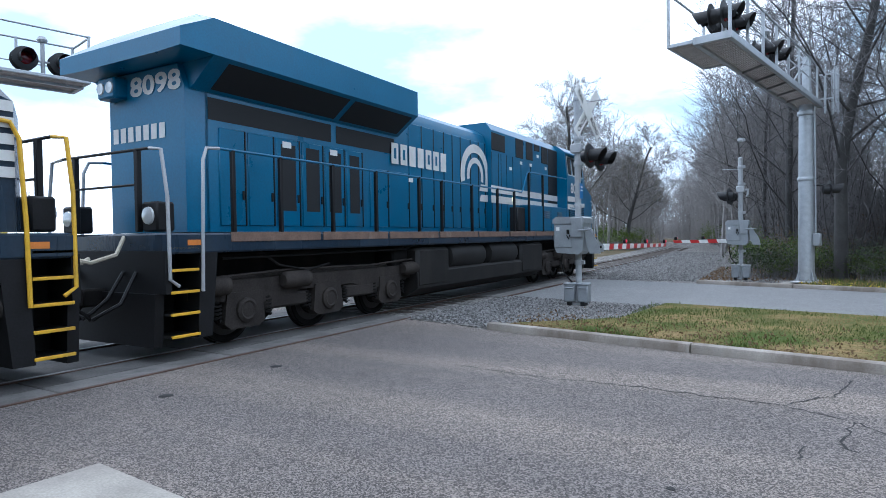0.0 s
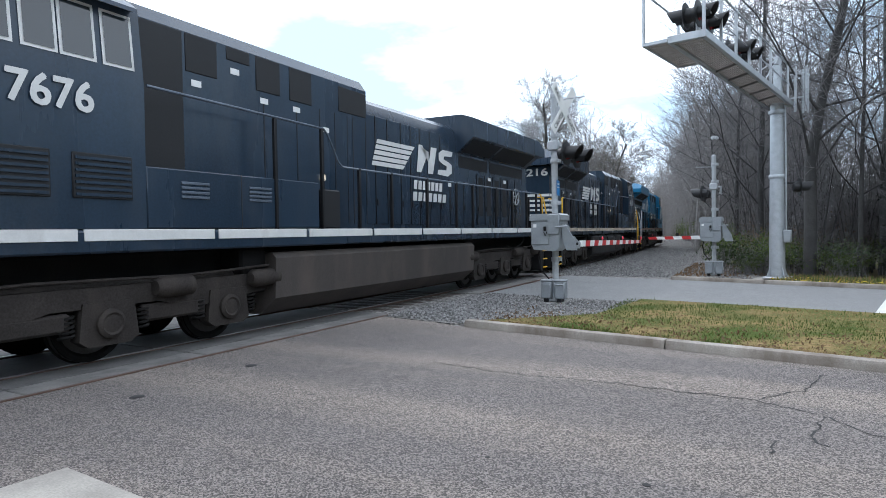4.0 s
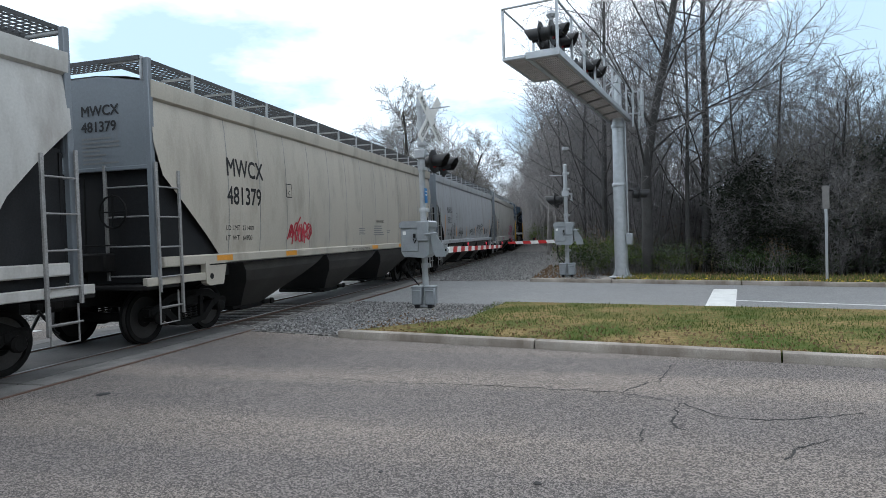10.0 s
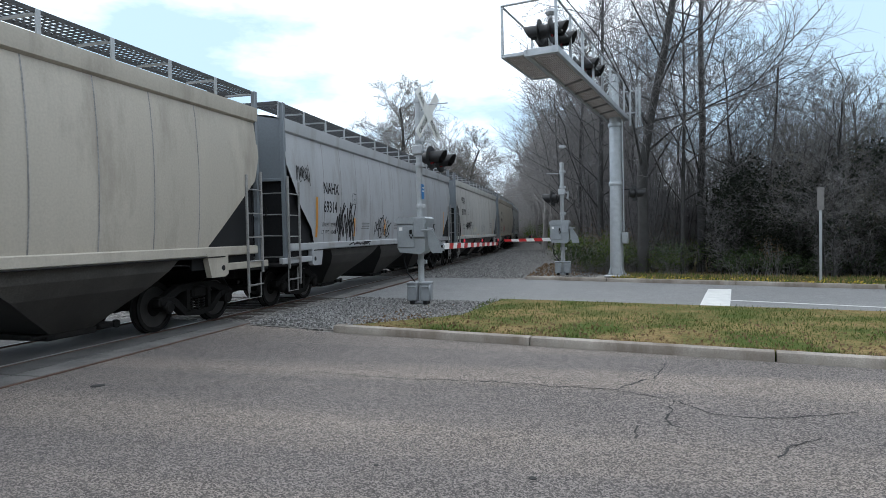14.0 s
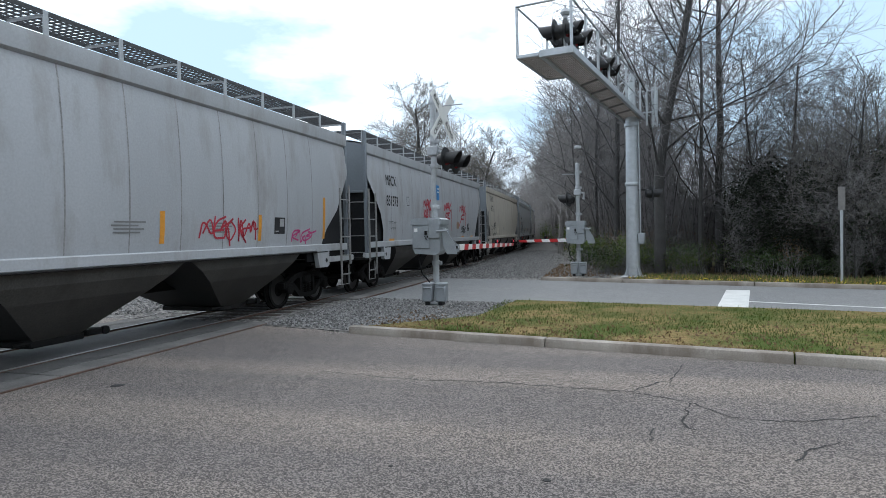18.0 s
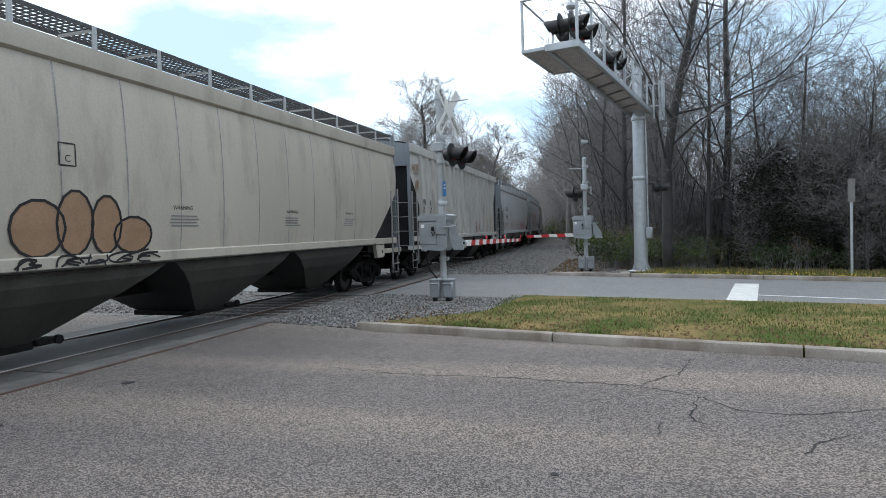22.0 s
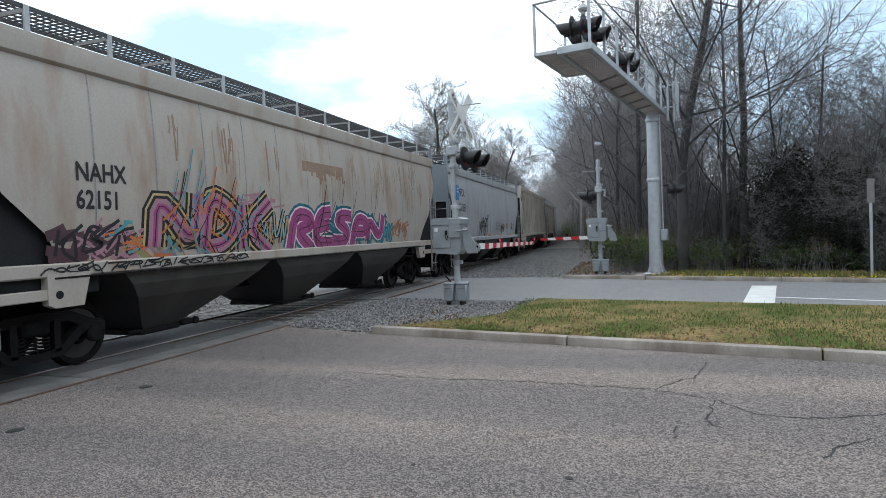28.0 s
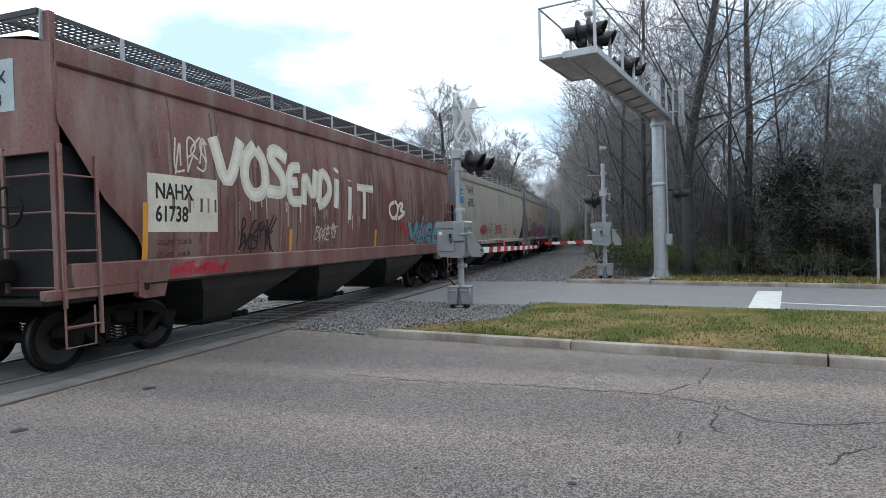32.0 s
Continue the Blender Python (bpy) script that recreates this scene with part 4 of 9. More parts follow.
def truck(parent, y):
    tr = part("truck", BOLSTER, None, parent, "grimy cast steel truck", at=pose(0, y, 0))
    for k in (0, 1):
        part("side_frame", SIDE_FRAME, None, tr, at=pose(0, 0, 0, 0, 0, 180 * k))
        for dy in (-0.17, 0.0, 0.17):
            part("spring", SPRING, None, tr, at=pose(1.0 * (1 - 2 * k), dy, 0.31))
        for dy in (-0.875, 0.875):
            part("bearing_cap", CAP, None, tr, at=pose(1.08 * (1 - 2 * k), dy * 1, 0.457, 0, 0, 180 * k))
    for dy in (-0.875, 0.875):
        part("axle", AXLE, None, tr, at=pose(0, dy, 0.457))
        for k in (0, 1):
            part("wheel", WHEEL, None, tr, at=pose(0.79 * (1 - 2 * k), dy, 0.457, 0, 0, 180 * k))
            part("tread", TREAD, None, tr, at=pose(0.79 * (1 - 2 * k), dy, 0.457, 0, 0, 180 * k))
    return tr


# hopper car, x across, y ahead, z up from the rail
HALF = 8.25
PROFILE = [(1.50, 1.34), (1.53, 1.48), (1.575, 1.9), (1.60, 2.4), (1.605, 2.9), (1.59, 3.4), (1.555, 3.9), (1.50, 4.28)]
FLAT = [(1.47, 1.34), (1.485, 1.48), (1.49, 1.9), (1.495, 2.4), (1.495, 2.9), (1.49, 3.4), (1.485, 3.9), (1.48, 4.6)]
ROOF = [(1.52, 4.30), (1.54, 4.34), (1.54, 4.44), (1.46, 4.48), (1.1, 4.56), (0.5, 4.62)]


def side_x(prof, z):
    return float(np.interp(z, [p[1] for p in prof], [p[0] for p in prof]))


def cut_y(z, style):
    """How far the side sheet reaches along the car at height z."""
    if style == "round":
        return HALF - float(np.interp(z, [1.18, 1.45, 1.9, 2.2, 2.35, 2.9, 3.1], [1.55, 1.5, 1.25, 0.85, 0.72, 0.35, 0.0]))
    if style == "rib":
        return HALF - float(np.interp(z, [1.18, 2.6, 4.0], [1.3, 1.3, 0.0]))
    if style == "step":
        return HALF - float(np.interp(z, [1.18, 1.45, 2.0, 2.4, 3.0, 3.15], [1.35, 1.35, 1.25, 1.0, 0.45, 0.0]))
    return HALF - float(np.interp(z, [1.18, 1.5, 3.05], [1.95, 1.75, 0.0]))


def grate_mesh():
    sh = Shape()
    for s in (-1, 1):
        for i in range(6):
            x = s * (0.78 + 0.13 * i)
            sh.box(x - 0.006, x + 0.006, -8.35, 8.35, 4.80, 4.825)
        for i in range(167):
            y = -8.3 + i * 0.1
            sh.box(min(s * 0.78, s * 1.44), max(s * 0.78, s * 1.44), y - 0.006, y + 0.006, 4.805, 4.825)
        sh.box(min(s * 1.43, s * 1.46), max(s * 1.43, s * 1.46), -8.36, 8.36, 4.78, 4.84)
        sh.box(min(s * 0.76, s * 0.79), max(s * 0.76, s * 0.79), -8.36, 8.36, 4.78, 4.84)
    for e in (-1, 1):
        for i in range(6):
            y = e * (7.9 + 0.09 * i)
            sh.box(-0.78, 0.78, y - 0.006, y + 0.006, 4.805, 4.825)
        for i in range(16):
            x = -0.75 + 0.1 * i
            sh.box(x - 0.006, x + 0.006, min(e * 7.9, e * 8.35), max(e * 7.9, e * 8.35), 4.80, 4.82)
        sh.box(-1.46, 1.46, e * 8.36 - 0.012, e * 8.36 + 0.012, 4.77, 4.84)
    return sh.mesh("running_board", M_GRATE, 0, fix=False)


GRATE = grate_mesh()
sh = Shape()
for i in range(9):
    sh.box(-0.42 + i * 0.105 - 0.006, -0.42 + i * 0.105 + 0.006, -8.3, 8.3, 4.78, 4.81)
for i in range(84):
    sh.box(-0.44, 0.44, -8.3 + i * 0.2 - 0.006, -8.3 + i * 0.2 + 0.006, 4.78, 4.81)
for i in range(14):
    sh.box(-0.42, 0.42, -8.2 + i * 1.26 - 0.02, -8.2 + i * 1.26 + 0.02, 4.58, 4.78)
CENTRE_GRATE = sh.mesh("running_board", M_GRATE, 0, fix=False)
LADDER_SIDE = Shape()
for y in (0.0, 0.54):
    LADDER_SIDE.bev(1.60, 1.645, -y - 0.03, -y + 0.02, 0.55 if y else 0.95, 3.0 if y else 3.1, 0.006)
for i in range(5):
    z = 0.7 + i * 0.5
    LADDER_SIDE.tube([(1.625, 0, z), (1.625, -0.54, z)], 0.015, 6)
LADDER_END = Shape()
for i in range(4):
    LADDER_END.tube([(0.6, 0.03, 1.22 + i * 0.5), (1.5, 0.03, 1.22 + i * 0.5)], 0.014, 6)
LADDER_END.bev(0.57, 0.62, 0.0, 0.05, 1.15, 3.1, 0.006)
END_GEAR = Shape().bev(-0.75, -0.2, 0.0, 0.26, 1.3, 1.62, 0.03).bev(-0.15, 0.12, 0.0, 0.2, 1.2, 1.5, 0.03).tube([(0.35, 0.12, 1.1), (0.35, 0.1, 2.4)], 0.025, 8).tube([(-0.2, 0.08, 1.05), (-0.2, 0.05, 2.9)], 0.018, 6).tube([(-1.0, 0.26, 1.75), (0.95, 0.26, 1.75)], 0.014, 6).tube([(-0.9 + 0.27 * math.cos(0.5236 * j), 0.2, 2.3 + 0.27 * math.sin(0.5236 * j)) for j in range(13)], 0.018, 6).tube([(-0.9, 0.2, 2.03), (-0.9, 0.2, 2.57)], 0.014, 5).tube([(-1.17, 0.2, 2.3), (-0.63, 0.2, 2.3)], 0.014, 5).mesh("brake_rigging", M_UNDER)
STEP_IRON = Shape().tube([(1.58, -0.5, 0.95), (1.58, -0.5, 0.42), (1.58, -0.05, 0.42), (1.58, -0.05, 0.95)], 0.016, 6).tube([(1.58, -0.5, 0.68), (1.58, -0.05, 0.68)], 0.014, 6)


def decal(parent, prof, name, y, z, body, size, material, bold=0.0, squeeze=1.0, face=1, label=""):
    """Lettering laid on the curved side sheet."""
    me = text_mesh(body, size, material, bold)
    for v in me.vertices:
        yy, zz = y + v.co.x * squeeze, z + v.co.y
        v.co = (side_x(prof, zz) + 0.006 + v.co.z, yy, zz)
    return part(name, me, None, parent, label)


def stroke(sh, prof, pts, w, lift=0.007):
    """A brushed line on the side sheet through (y, z) points."""
    fine = []
    for a, b in zip(pts, pts[1:]):
        n = max(1, int(math.hypot(b[0] - a[0], b[1] - a[1]) / 0.12))
        fine += [(a[0] + (b[0] - a[0]) * i / n, a[1] + (b[1] - a[1]) * i / n) for i in range(n)]
    fine.append(pts[-1])
    L, Rr = [], []
    for i, p in enumerate(fine):
        a, b = fine[max(0, i - 1)], fine[min(len(fine) - 1, i + 1)]
        d = math.hypot(b[0] - a[0], b[1] - a[1]) or 1
        nx, nz = -(b[1] - a[1]) / d * w / 2, (b[0] - a[0]) / d * w / 2
        L.append((side_x(prof, p[1] + nz) + lift, p[0] + nx, p[1] + nz))
        Rr.append((side_x(prof, p[1] - nz) + lift, p[0] - nx, p[1] - nz))
    n = len(fine)
    sh.add(L + Rr, [(i, i + 1, n + i + 1, n + i) for i in range(n - 1)])


def patch(sh, prof, y0, y1, z0, z1, lift=0.005):
    nz = max(1, int((z1 - z0) / 0.25))
    for i in range(nz):
        a, b = z0 + (z1 - z0) * i / nz, z0 + (z1 - z0) * (i + 1) / nz
        sh.add([(side_x(prof, a) + lift, y0, a), (side_x(prof, a) + lift, y1, a), (side_x(prof, b) + lift, y1, b), (side_x(prof, b) + lift, y0, b)], [(0, 1, 2, 3)])


def hopper(label, body_mat, end_mat, style="round", ribs=0, seams=12, sill_mat=None, lower_mat=None, posts=None, sill_low=1.35):
    """Covered hopper car with its parts; the lettering comes after."""
    prof = FLAT if ribs else PROFILE
    style = "rib" if ribs else style
    shade = 4.05 if ribs else 3.05
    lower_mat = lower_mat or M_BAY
    car = thing("covered_hopper_car", label, "hopper car", "cars of the train")
    cols = [-1, -0.96, -0.9] + [-0.8 + 0.1 * i for i in range(17)] + [0.9, 0.96, 1]
    up = 0.33 if ribs else 0.0
    outline = prof + [(x, z + up) for x, z in ROOF]
    rings = []
    for c in cols:
        ring = []
        for x, z in outline:
            ring.append((x, c * cut_y(z, style), z))
        ring += [(-x, y, z) for x, y, z in ring[::-1]]
        rings.append(ring)
    body = part("body", Shape().loft(rings, closed=False, cap=False), body_mat, car, fix=False)
    if ribs:
        for i in range(ribs):
            y = -6.95 + 13.9 * i / (ribs - 1)
            part("rib", Shape().prism([(1.46, 1.48), (1.6, 1.54), (1.605, 4.14 + up), (1.46, 4.2 + up)], y - 0.05, y + 0.05, axis=1), body_mat, body)
    else:
        for i in range(seams):
            y = -HALF + 2.0 + (2 * HALF - 4.0) * i / (seams - 1)
            sh = Shape()
            stroke(sh, prof, [(y, 1.5), (y, 2.4), (y, 3.4), (y, 4.15)], 0.026, 0.004)
            part("seam", sh, SEAM_DARK if body_mat.name.startswith("red") else SEAM, body, fix=False)
    part("top_chord", Shape().prism([(x, z + up) for x, z in ((1.52, 4.14), (1.575, 4.18), (1.59, 4.33), (1.585, 4.46), (1.45, 4.47), (1.45, 4.14))], -HALF, HALF, axis=1), body_mat, body)
    part("top_chord", Shape().prism([(x, z + up) for x, z in ((-1.52, 4.14), (-1.45, 4.14), (-1.45, 4.47), (-1.585, 4.46), (-1.59, 4.33), (-1.575, 4.18))], -HALF, HALF, axis=1), body_mat, body)
    for x in (1, -1):
        part("side_sill", Shape().bev(min(x * 1.49, x * 1.605), max(x * 1.49, x * 1.605), -HALF + 0.12, HALF - 0.12, sill_low, 1.53, 0.02), sill_mat or body_mat, car)
        part("sill_flange", Shape().bev(min(x * 1.46, x * 1.63), max(x * 1.46, x * 1.63), -HALF + 1.3, HALF - 1.3, sill_low - 0.025, sill_low, 0.008), M_UNDER, car)
    part("center_sill", Shape().bev(-0.26, 0.26, -8.45, 8.45, 0.72, 1.06, 0.02), M_UNDER, car)
    for e in (1, -1):
        yy = [e * HALF, e * (HALF - 0.06)]
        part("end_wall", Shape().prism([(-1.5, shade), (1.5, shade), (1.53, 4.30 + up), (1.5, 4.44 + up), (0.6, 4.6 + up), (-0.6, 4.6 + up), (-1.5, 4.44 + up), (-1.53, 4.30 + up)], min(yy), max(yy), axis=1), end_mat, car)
        rec = [e * (HALF - 0.14), e * (HALF - 0.09)]
        part("end_sheet", Shape().prism([(-1.46, 1.1), (1.46, 1.1), (1.48, 2.0), (1.5, shade), (-1.5, shade), (-1.48, 2.0)], min(rec), max(rec), axis=1), M_END_DARK, car, "dark end sheet with the end's shade deepened in its colour")
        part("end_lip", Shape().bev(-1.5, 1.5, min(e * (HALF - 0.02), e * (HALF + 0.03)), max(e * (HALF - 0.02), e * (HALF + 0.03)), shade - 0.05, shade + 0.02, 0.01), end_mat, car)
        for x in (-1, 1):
            # flat sheet over the car's corner; its black stands for shade in open ends
            part("corner_sheet", Shape().bev(min(x * 1.42, x * 1.475), max(x * 1.42, x * 1.475), min(e * (HALF - 2.1), e * (HALF - 0.09)), max(e * (HALF - 2.1), e * (HALF - 0.09)), 1.1, shade + 0.07, 0.01), M_END_DARK, car)
            pad = part("jacking_pad", Shape().prism([(e * (HALF - 1.85), 1.4), (e * (HALF - 1.2), 1.4), (e * (HALF - 1.2), 1.0), (e * (HALF - 1.3), 0.95), (e * (HALF - 1.72), 0.95)], min(x * 1.5, x * 1.615), max(x * 1.5, x * 1.615)), sill_mat or body_mat, car)
            part("hole", Shape().lathe([(0.055, 0), (0.055, 0.004)], 12, pose(x * 1.616, e * (HALF - 1.36), 1.12, 0, 90 * x, 0)), M_BLACK, pad)
            part("end_sill", Shape().bev(min(x * 1.5, x * 1.6), max(x * 1.5, x * 1.6), min(e * (HALF - 1.25), e * (HALF + 0.28)), max(e * (HALF - 1.25), e * (HALF + 0.28)), 1.06, 1.2, 0.012), sill_mat or body_mat, car)
        part("end_platform", Shape().bev(-1.58, 1.58, min(e * (HALF - 0.5), e * (HALF + 0.3)), max(e * (HALF - 0.5), e * (HALF + 0.3)), 1.0, 1.08, 0.015), M_UNDER, car)
        for x in (-1, 1):
            part("corner_post", Shape().bev(x * 1.52 - 0.05, x * 1.52 + 0.05, e * HALF - 0.05, e * HALF + 0.05, 1.0, 4.5 + up if ribs else 4.82, 0.01), end_mat if posts is None else posts, car)
            part("side_ladder", ladder_mesh("side", posts or M_LADDER), None, car, at=pose(0, e * (HALF + 0.02), 0, 0, 0, 0 if x > 0 else 180) if e * x > 0 else pose(0, e * (HALF + 0.02) - e * 0.0, 0) @ (Matrix.Diagonal((1, -1, 1, 1)) if x > 0 else Matrix.Diagonal((-1, 1, 1, 1))))
        part("end_ladder", ladder_mesh("end", posts or M_LADDER), None, car, at=pose(0, e * (HALF + 0.04), 0))
        part("step", ladder_mesh("step", posts or M_LADDER), None, car, at=pose(0, e * (HALF + 0.04), 0) @ (Matrix.Identity(4) if e > 0 else Matrix.Diagonal((1, -1, 1, 1))))
        part("brake_rigging", END_GEAR, None, car, at=pose(0, e * (HALF + 0.0), 0, 0, 0, 0 if e > 0 else 180))
        part("coupler", COUPLER, None, car, at=pose(0, e * (HALF + 0.42), 0, 0, 0, 0 if e > 0 else 180))
        part("brake_hose", HOSE, None, car, at=pose(0, e * (HALF + 0.3), 0, 0, 0, 0 if e > 0 else 180))
        truck(car, e * 6.83)
    down = ((1.38, 1.535), (1.14, 1.47), (0.9, 1.3), (0.62, 1.02), (0.3, 0.72))
    for i in (-1, 0, 1):
        c = i * 3.8

        def half(z, s):
            """Length of the bay from its middle at a height, towards the end s of the car."""
            full = 2.0 if s == i else 1.9
            low = 0.4 + 0.45 * s * i
            return s * (low + (full - low) * (z - 0.3) / 1.08)
        rings = [[(x, c + half(z, -1), z), (x, c + half(z, 1), z), (-x, c + half(z, 1), z), (-x, c + half(z, -1), z)] for z, x in down]
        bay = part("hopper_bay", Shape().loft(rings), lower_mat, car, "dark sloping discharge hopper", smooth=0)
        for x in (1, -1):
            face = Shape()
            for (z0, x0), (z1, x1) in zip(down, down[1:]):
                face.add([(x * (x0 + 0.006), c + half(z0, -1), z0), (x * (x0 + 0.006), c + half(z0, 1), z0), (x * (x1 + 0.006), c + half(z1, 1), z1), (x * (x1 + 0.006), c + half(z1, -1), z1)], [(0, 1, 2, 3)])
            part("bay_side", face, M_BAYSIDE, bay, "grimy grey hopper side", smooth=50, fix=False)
        g = c + 0.45 * i
        part("outlet_gate", Shape().bev(-0.74, 0.74, g - 0.46, g + 0.46, 0.2, 0.3, 0.02).bev(0.6, 0.8, g + 0.46, g + 0.75, 0.24, 0.34, 0.02).tube([(0.7, g - 0.7, 0.28), (0.7, g + 0.9, 0.28)], 0.03, 8).lathe([(0.07, 0), (0.07, 0.06)], 10, pose(0.76, g + 0.8, 0.29, 0, 90, 0)), M_UNDER, bay)
    part("running_board", CENTRE_GRATE if ribs else GRATE, None, car, at=pose(0, 0, up))
    for x in () if ribs else (-1, 1):
        for i in range(14):
            y = -8.3 + i * 1.2769
            part("board_support", BOARD_POST, None, car, at=pose(0, y, 0, 0, 0, 0 if x > 0 else 180))
    part("roof_hatch", Shape().bev(-0.42, 0.42, -7.4, 7.4, 4.6 + up, 4.74 + up, 0.04), body_mat, car)
    return car, body, prof


LADDERS = {}


def ladder_mesh(kind, material):
    if (kind, material.name) not in LADDERS:
        src = {"side": LADDER_SIDE, "end": LADDER_END, "step": STEP_IRON}[kind]
        LADDERS[(kind, material.name)] = src.mesh(kind + "_ladder", material)
    return LADDERS[(kind, material.name)]


BOARD_POST = Shape().bev(1.44, 1.47, -0.04, 0.04, 4.44, 4.84, 0.006).box(0.77, 1.45, -0.02, 0.02, 4.765, 4.80).mesh("board_support", M_ALU)
SEAM_DARK = mat("dark_weld_seam", (0.1, 0.052, 0.043), 0.6, 0, 0.3, 3, 30, 0.1)
SEAM = mat("weld_seam", (0.26, 0.255, 0.25), 0.6, 0, 0.3, 3, 30, 0.1)


def paint(name, c, dirt=(0.2, 0.17, 0.14), amt=0.35, grime=0.55, vary=0.07, rough=0.5):
    return mat(name, c, rough, 0, vary, 0.9, 30, 0.05, streak=True, dirt=dirt, dirt_amt=amt, grime=grime)


P_WHITE = paint("white_car_paint", (0.49, 0.48, 0.455), amt=0.5, grime=0.5)
P_GREY = paint("light_grey_car_paint", (0.395, 0.405, 0.42), amt=0.5, grime=0.5)
P_CREAM = paint("cream_car_paint", (0.44, 0.403, 0.34), amt=0.5, grime=0.5)
# car paint darkened and blued: the shade on the ends is in the colour
P_END_SHADED = paint("car_end_paint_shaded", (0.18, 0.2, 0.222), amt=0.4)
P_TAN = paint("weathered_tan_paint", (0.45, 0.413, 0.355), (0.17, 0.14, 0.11), 0.7, 0.5, 0.15)
P_RUSTY = paint("rust_stained_paint", (0.4, 0.365, 0.32), (0.3, 0.19, 0.125), 0.75, 0.5)
P_BROWN = paint("red_brown_paint", (0.17, 0.074, 0.061), (0.25, 0.19, 0.165), 0.75, 0.46, 0.3)

# order in the train: paint, end paint, style, ribs, how far the rear coupling lies behind
CARS = [
    ("white covered hopper car with pink and grey graffiti", P_WHITE, P_END_SHADED, "round", 0),
    ("light grey covered hopper car with black graffiti", P_GREY, P_END_SHADED, "round", 0),
    ("cream covered hopper car with black unloading notices", P_CREAM, P_END_SHADED, "slant", 0),
    ("white covered hopper car with black scrawled graffiti", P_WHITE, P_END_SHADED, "step", 0),
    ("light grey covered hopper car with large black graffiti tags", P_GREY, P_END_SHADED, "round", 0),
    ("cream covered hopper car with small graffiti", P_CREAM, P_END_SHADED, "slant", 0),
    ("light grey covered hopper car with red graffiti tags", P_GREY, P_END_SHADED, "step", 0),
    ("light grey covered hopper car with orange reflectors", P_GREY, P_END_SHADED, "round", 0),
    ("ribbed pale grey covered hopper car with black graffiti", P_WHITE, P_END_SHADED, "slant", 18),
    ("cream covered hopper car with brown bubble graffiti", P_CREAM, P_END_SHADED, "slant", 0),
    ("ribbed tan covered hopper car with dark weathering streaks", P_TAN, P_TAN, "slant", 18),
    ("light grey covered hopper car with small dark graffiti", P_GREY, P_END_SHADED, "step", 0),
    ("rust-stained beige covered hopper car with pink and teal graffiti", P_RUSTY, P_END_SHADED, "round", 0),
    ("cream covered hopper car with red graffiti", P_CREAM, P_END_SHADED, "slant", 0),
    ("red-brown covered hopper car with large white graffiti", P_BROWN, P_BROWN, "round", 0),
]
LAG = [0.2, 0.48, 0.0, -0.46, 0.17, -0.41, -0.47, 0.14, -0.19, 0.42, -0.23, 0.27, 0.18, 0.6, -0.19, -0.48]
SLACK = {6: 0.22, 12: 0.28}
CAR_OB = []
for i, (label, bm_, em_, style, ribs) in enumerate(CARS):
    car, body, prof = hopper(label, bm_, em_, style, ribs, sill_low=1.18 if i in (0, 14) else 1.35, posts=bm_ if i in (10, 14) else None)
    CAR_OB.append((car, body, prof))
    mid = (17.95 * i + LAG[i] + 17.95 * (i + 1) + LAG[i + 1]) / 2 + SLACK.get(i, 0)
    run_with_train(car, mid, 6.83)


# ---- locomotives ----
M_LBLUE = mat("engine_blue_paint", (0.004, 0.12, 0.24), 0.3, 0, 0.1, 1.2, 30, 0.04, dirt=(0.03, 0.06, 0.09), dirt_amt=0.4, grime=0.55)
M_LBLACK = mat("engine_black_paint", (0.016, 0.031, 0.053), 0.26, 0, 0.2, 0.9, 30, 0.03, streak=True, dirt=(0.04, 0.052, 0.068), dirt_amt=0.6, grime=0.5)
# black railing lightened to blue-grey: the sky's gloss is in the colour
M_RAILING = mat("engine_rail_sky_gloss", (0.1, 0.125, 0.16), 0.35, 0.2, 0.2, 3, 40, 0.03)
# near-black paint: shade of gaps and recesses that have no modelled depth
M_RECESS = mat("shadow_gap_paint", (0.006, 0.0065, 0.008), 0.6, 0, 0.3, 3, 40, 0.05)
M_LWHITE = mat("engine_white_paint", (0.66, 0.66, 0.64), 0.5, 0, 0.08, 3, 40, 0.03, dirt=(0.3, 0.28, 0.25), dirt_amt=0.5, grime=0.55)
M_LSTRIPE = mat("dusty_sill_stripe", (0.5, 0.42, 0.33), 0.6, 0, 0.12, 3, 40, 0.05, dirt=(0.2, 0.13, 0.09), dirt_amt=0.7, grime=0.5)
M_RUSTSTRIPE = mat("rusty_sill_stripe", (0.17, 0.11, 0.08), 0.75, 0, 0.25, 4, 40, 0.1, dirt=(0.4, 0.36, 0.32), dirt_amt=0.8, grime=0.58)
M_GRIME = mat("dusty_running_gear", (0.036, 0.031, 0.028), 0.85, 0, 0.3, 3, 40, 0.25, spec=0.2, dirt=(0.072, 0.06, 0.051), dirt_amt=0.6)
M_TANK = mat("dusty_fuel_tank", (0.017, 0.0165, 0.016), 0.6, 0, 0.25, 2, 40, 0.1, spec=0.25, dirt=(0.034, 0.03, 0.027), dirt_amt=0.6)
M_TANK_BROWN = mat("brown_dust_tank", (0.055, 0.046, 0.041), 0.7, 0, 0.25, 2, 40, 0.1, streak=True, dirt=(0.1, 0.08, 0.066), dirt_amt=0.6)
M_VENT = mat("radiator_mesh", (0.011, 0.012, 0.014), 0.7, 0, 0.3, 8, 80, 0.3)
M_GLASS = mat("cab_glass", (0.012, 0.02, 0.025), 0.06, 0, 0.1, 2, 20, 0.0, spec=0.8)
M_LAMP = mat("headlight_glass", (0.6, 0.62, 0.62), 0.12, 0.3, 0.1, 4, 30, 0.0)
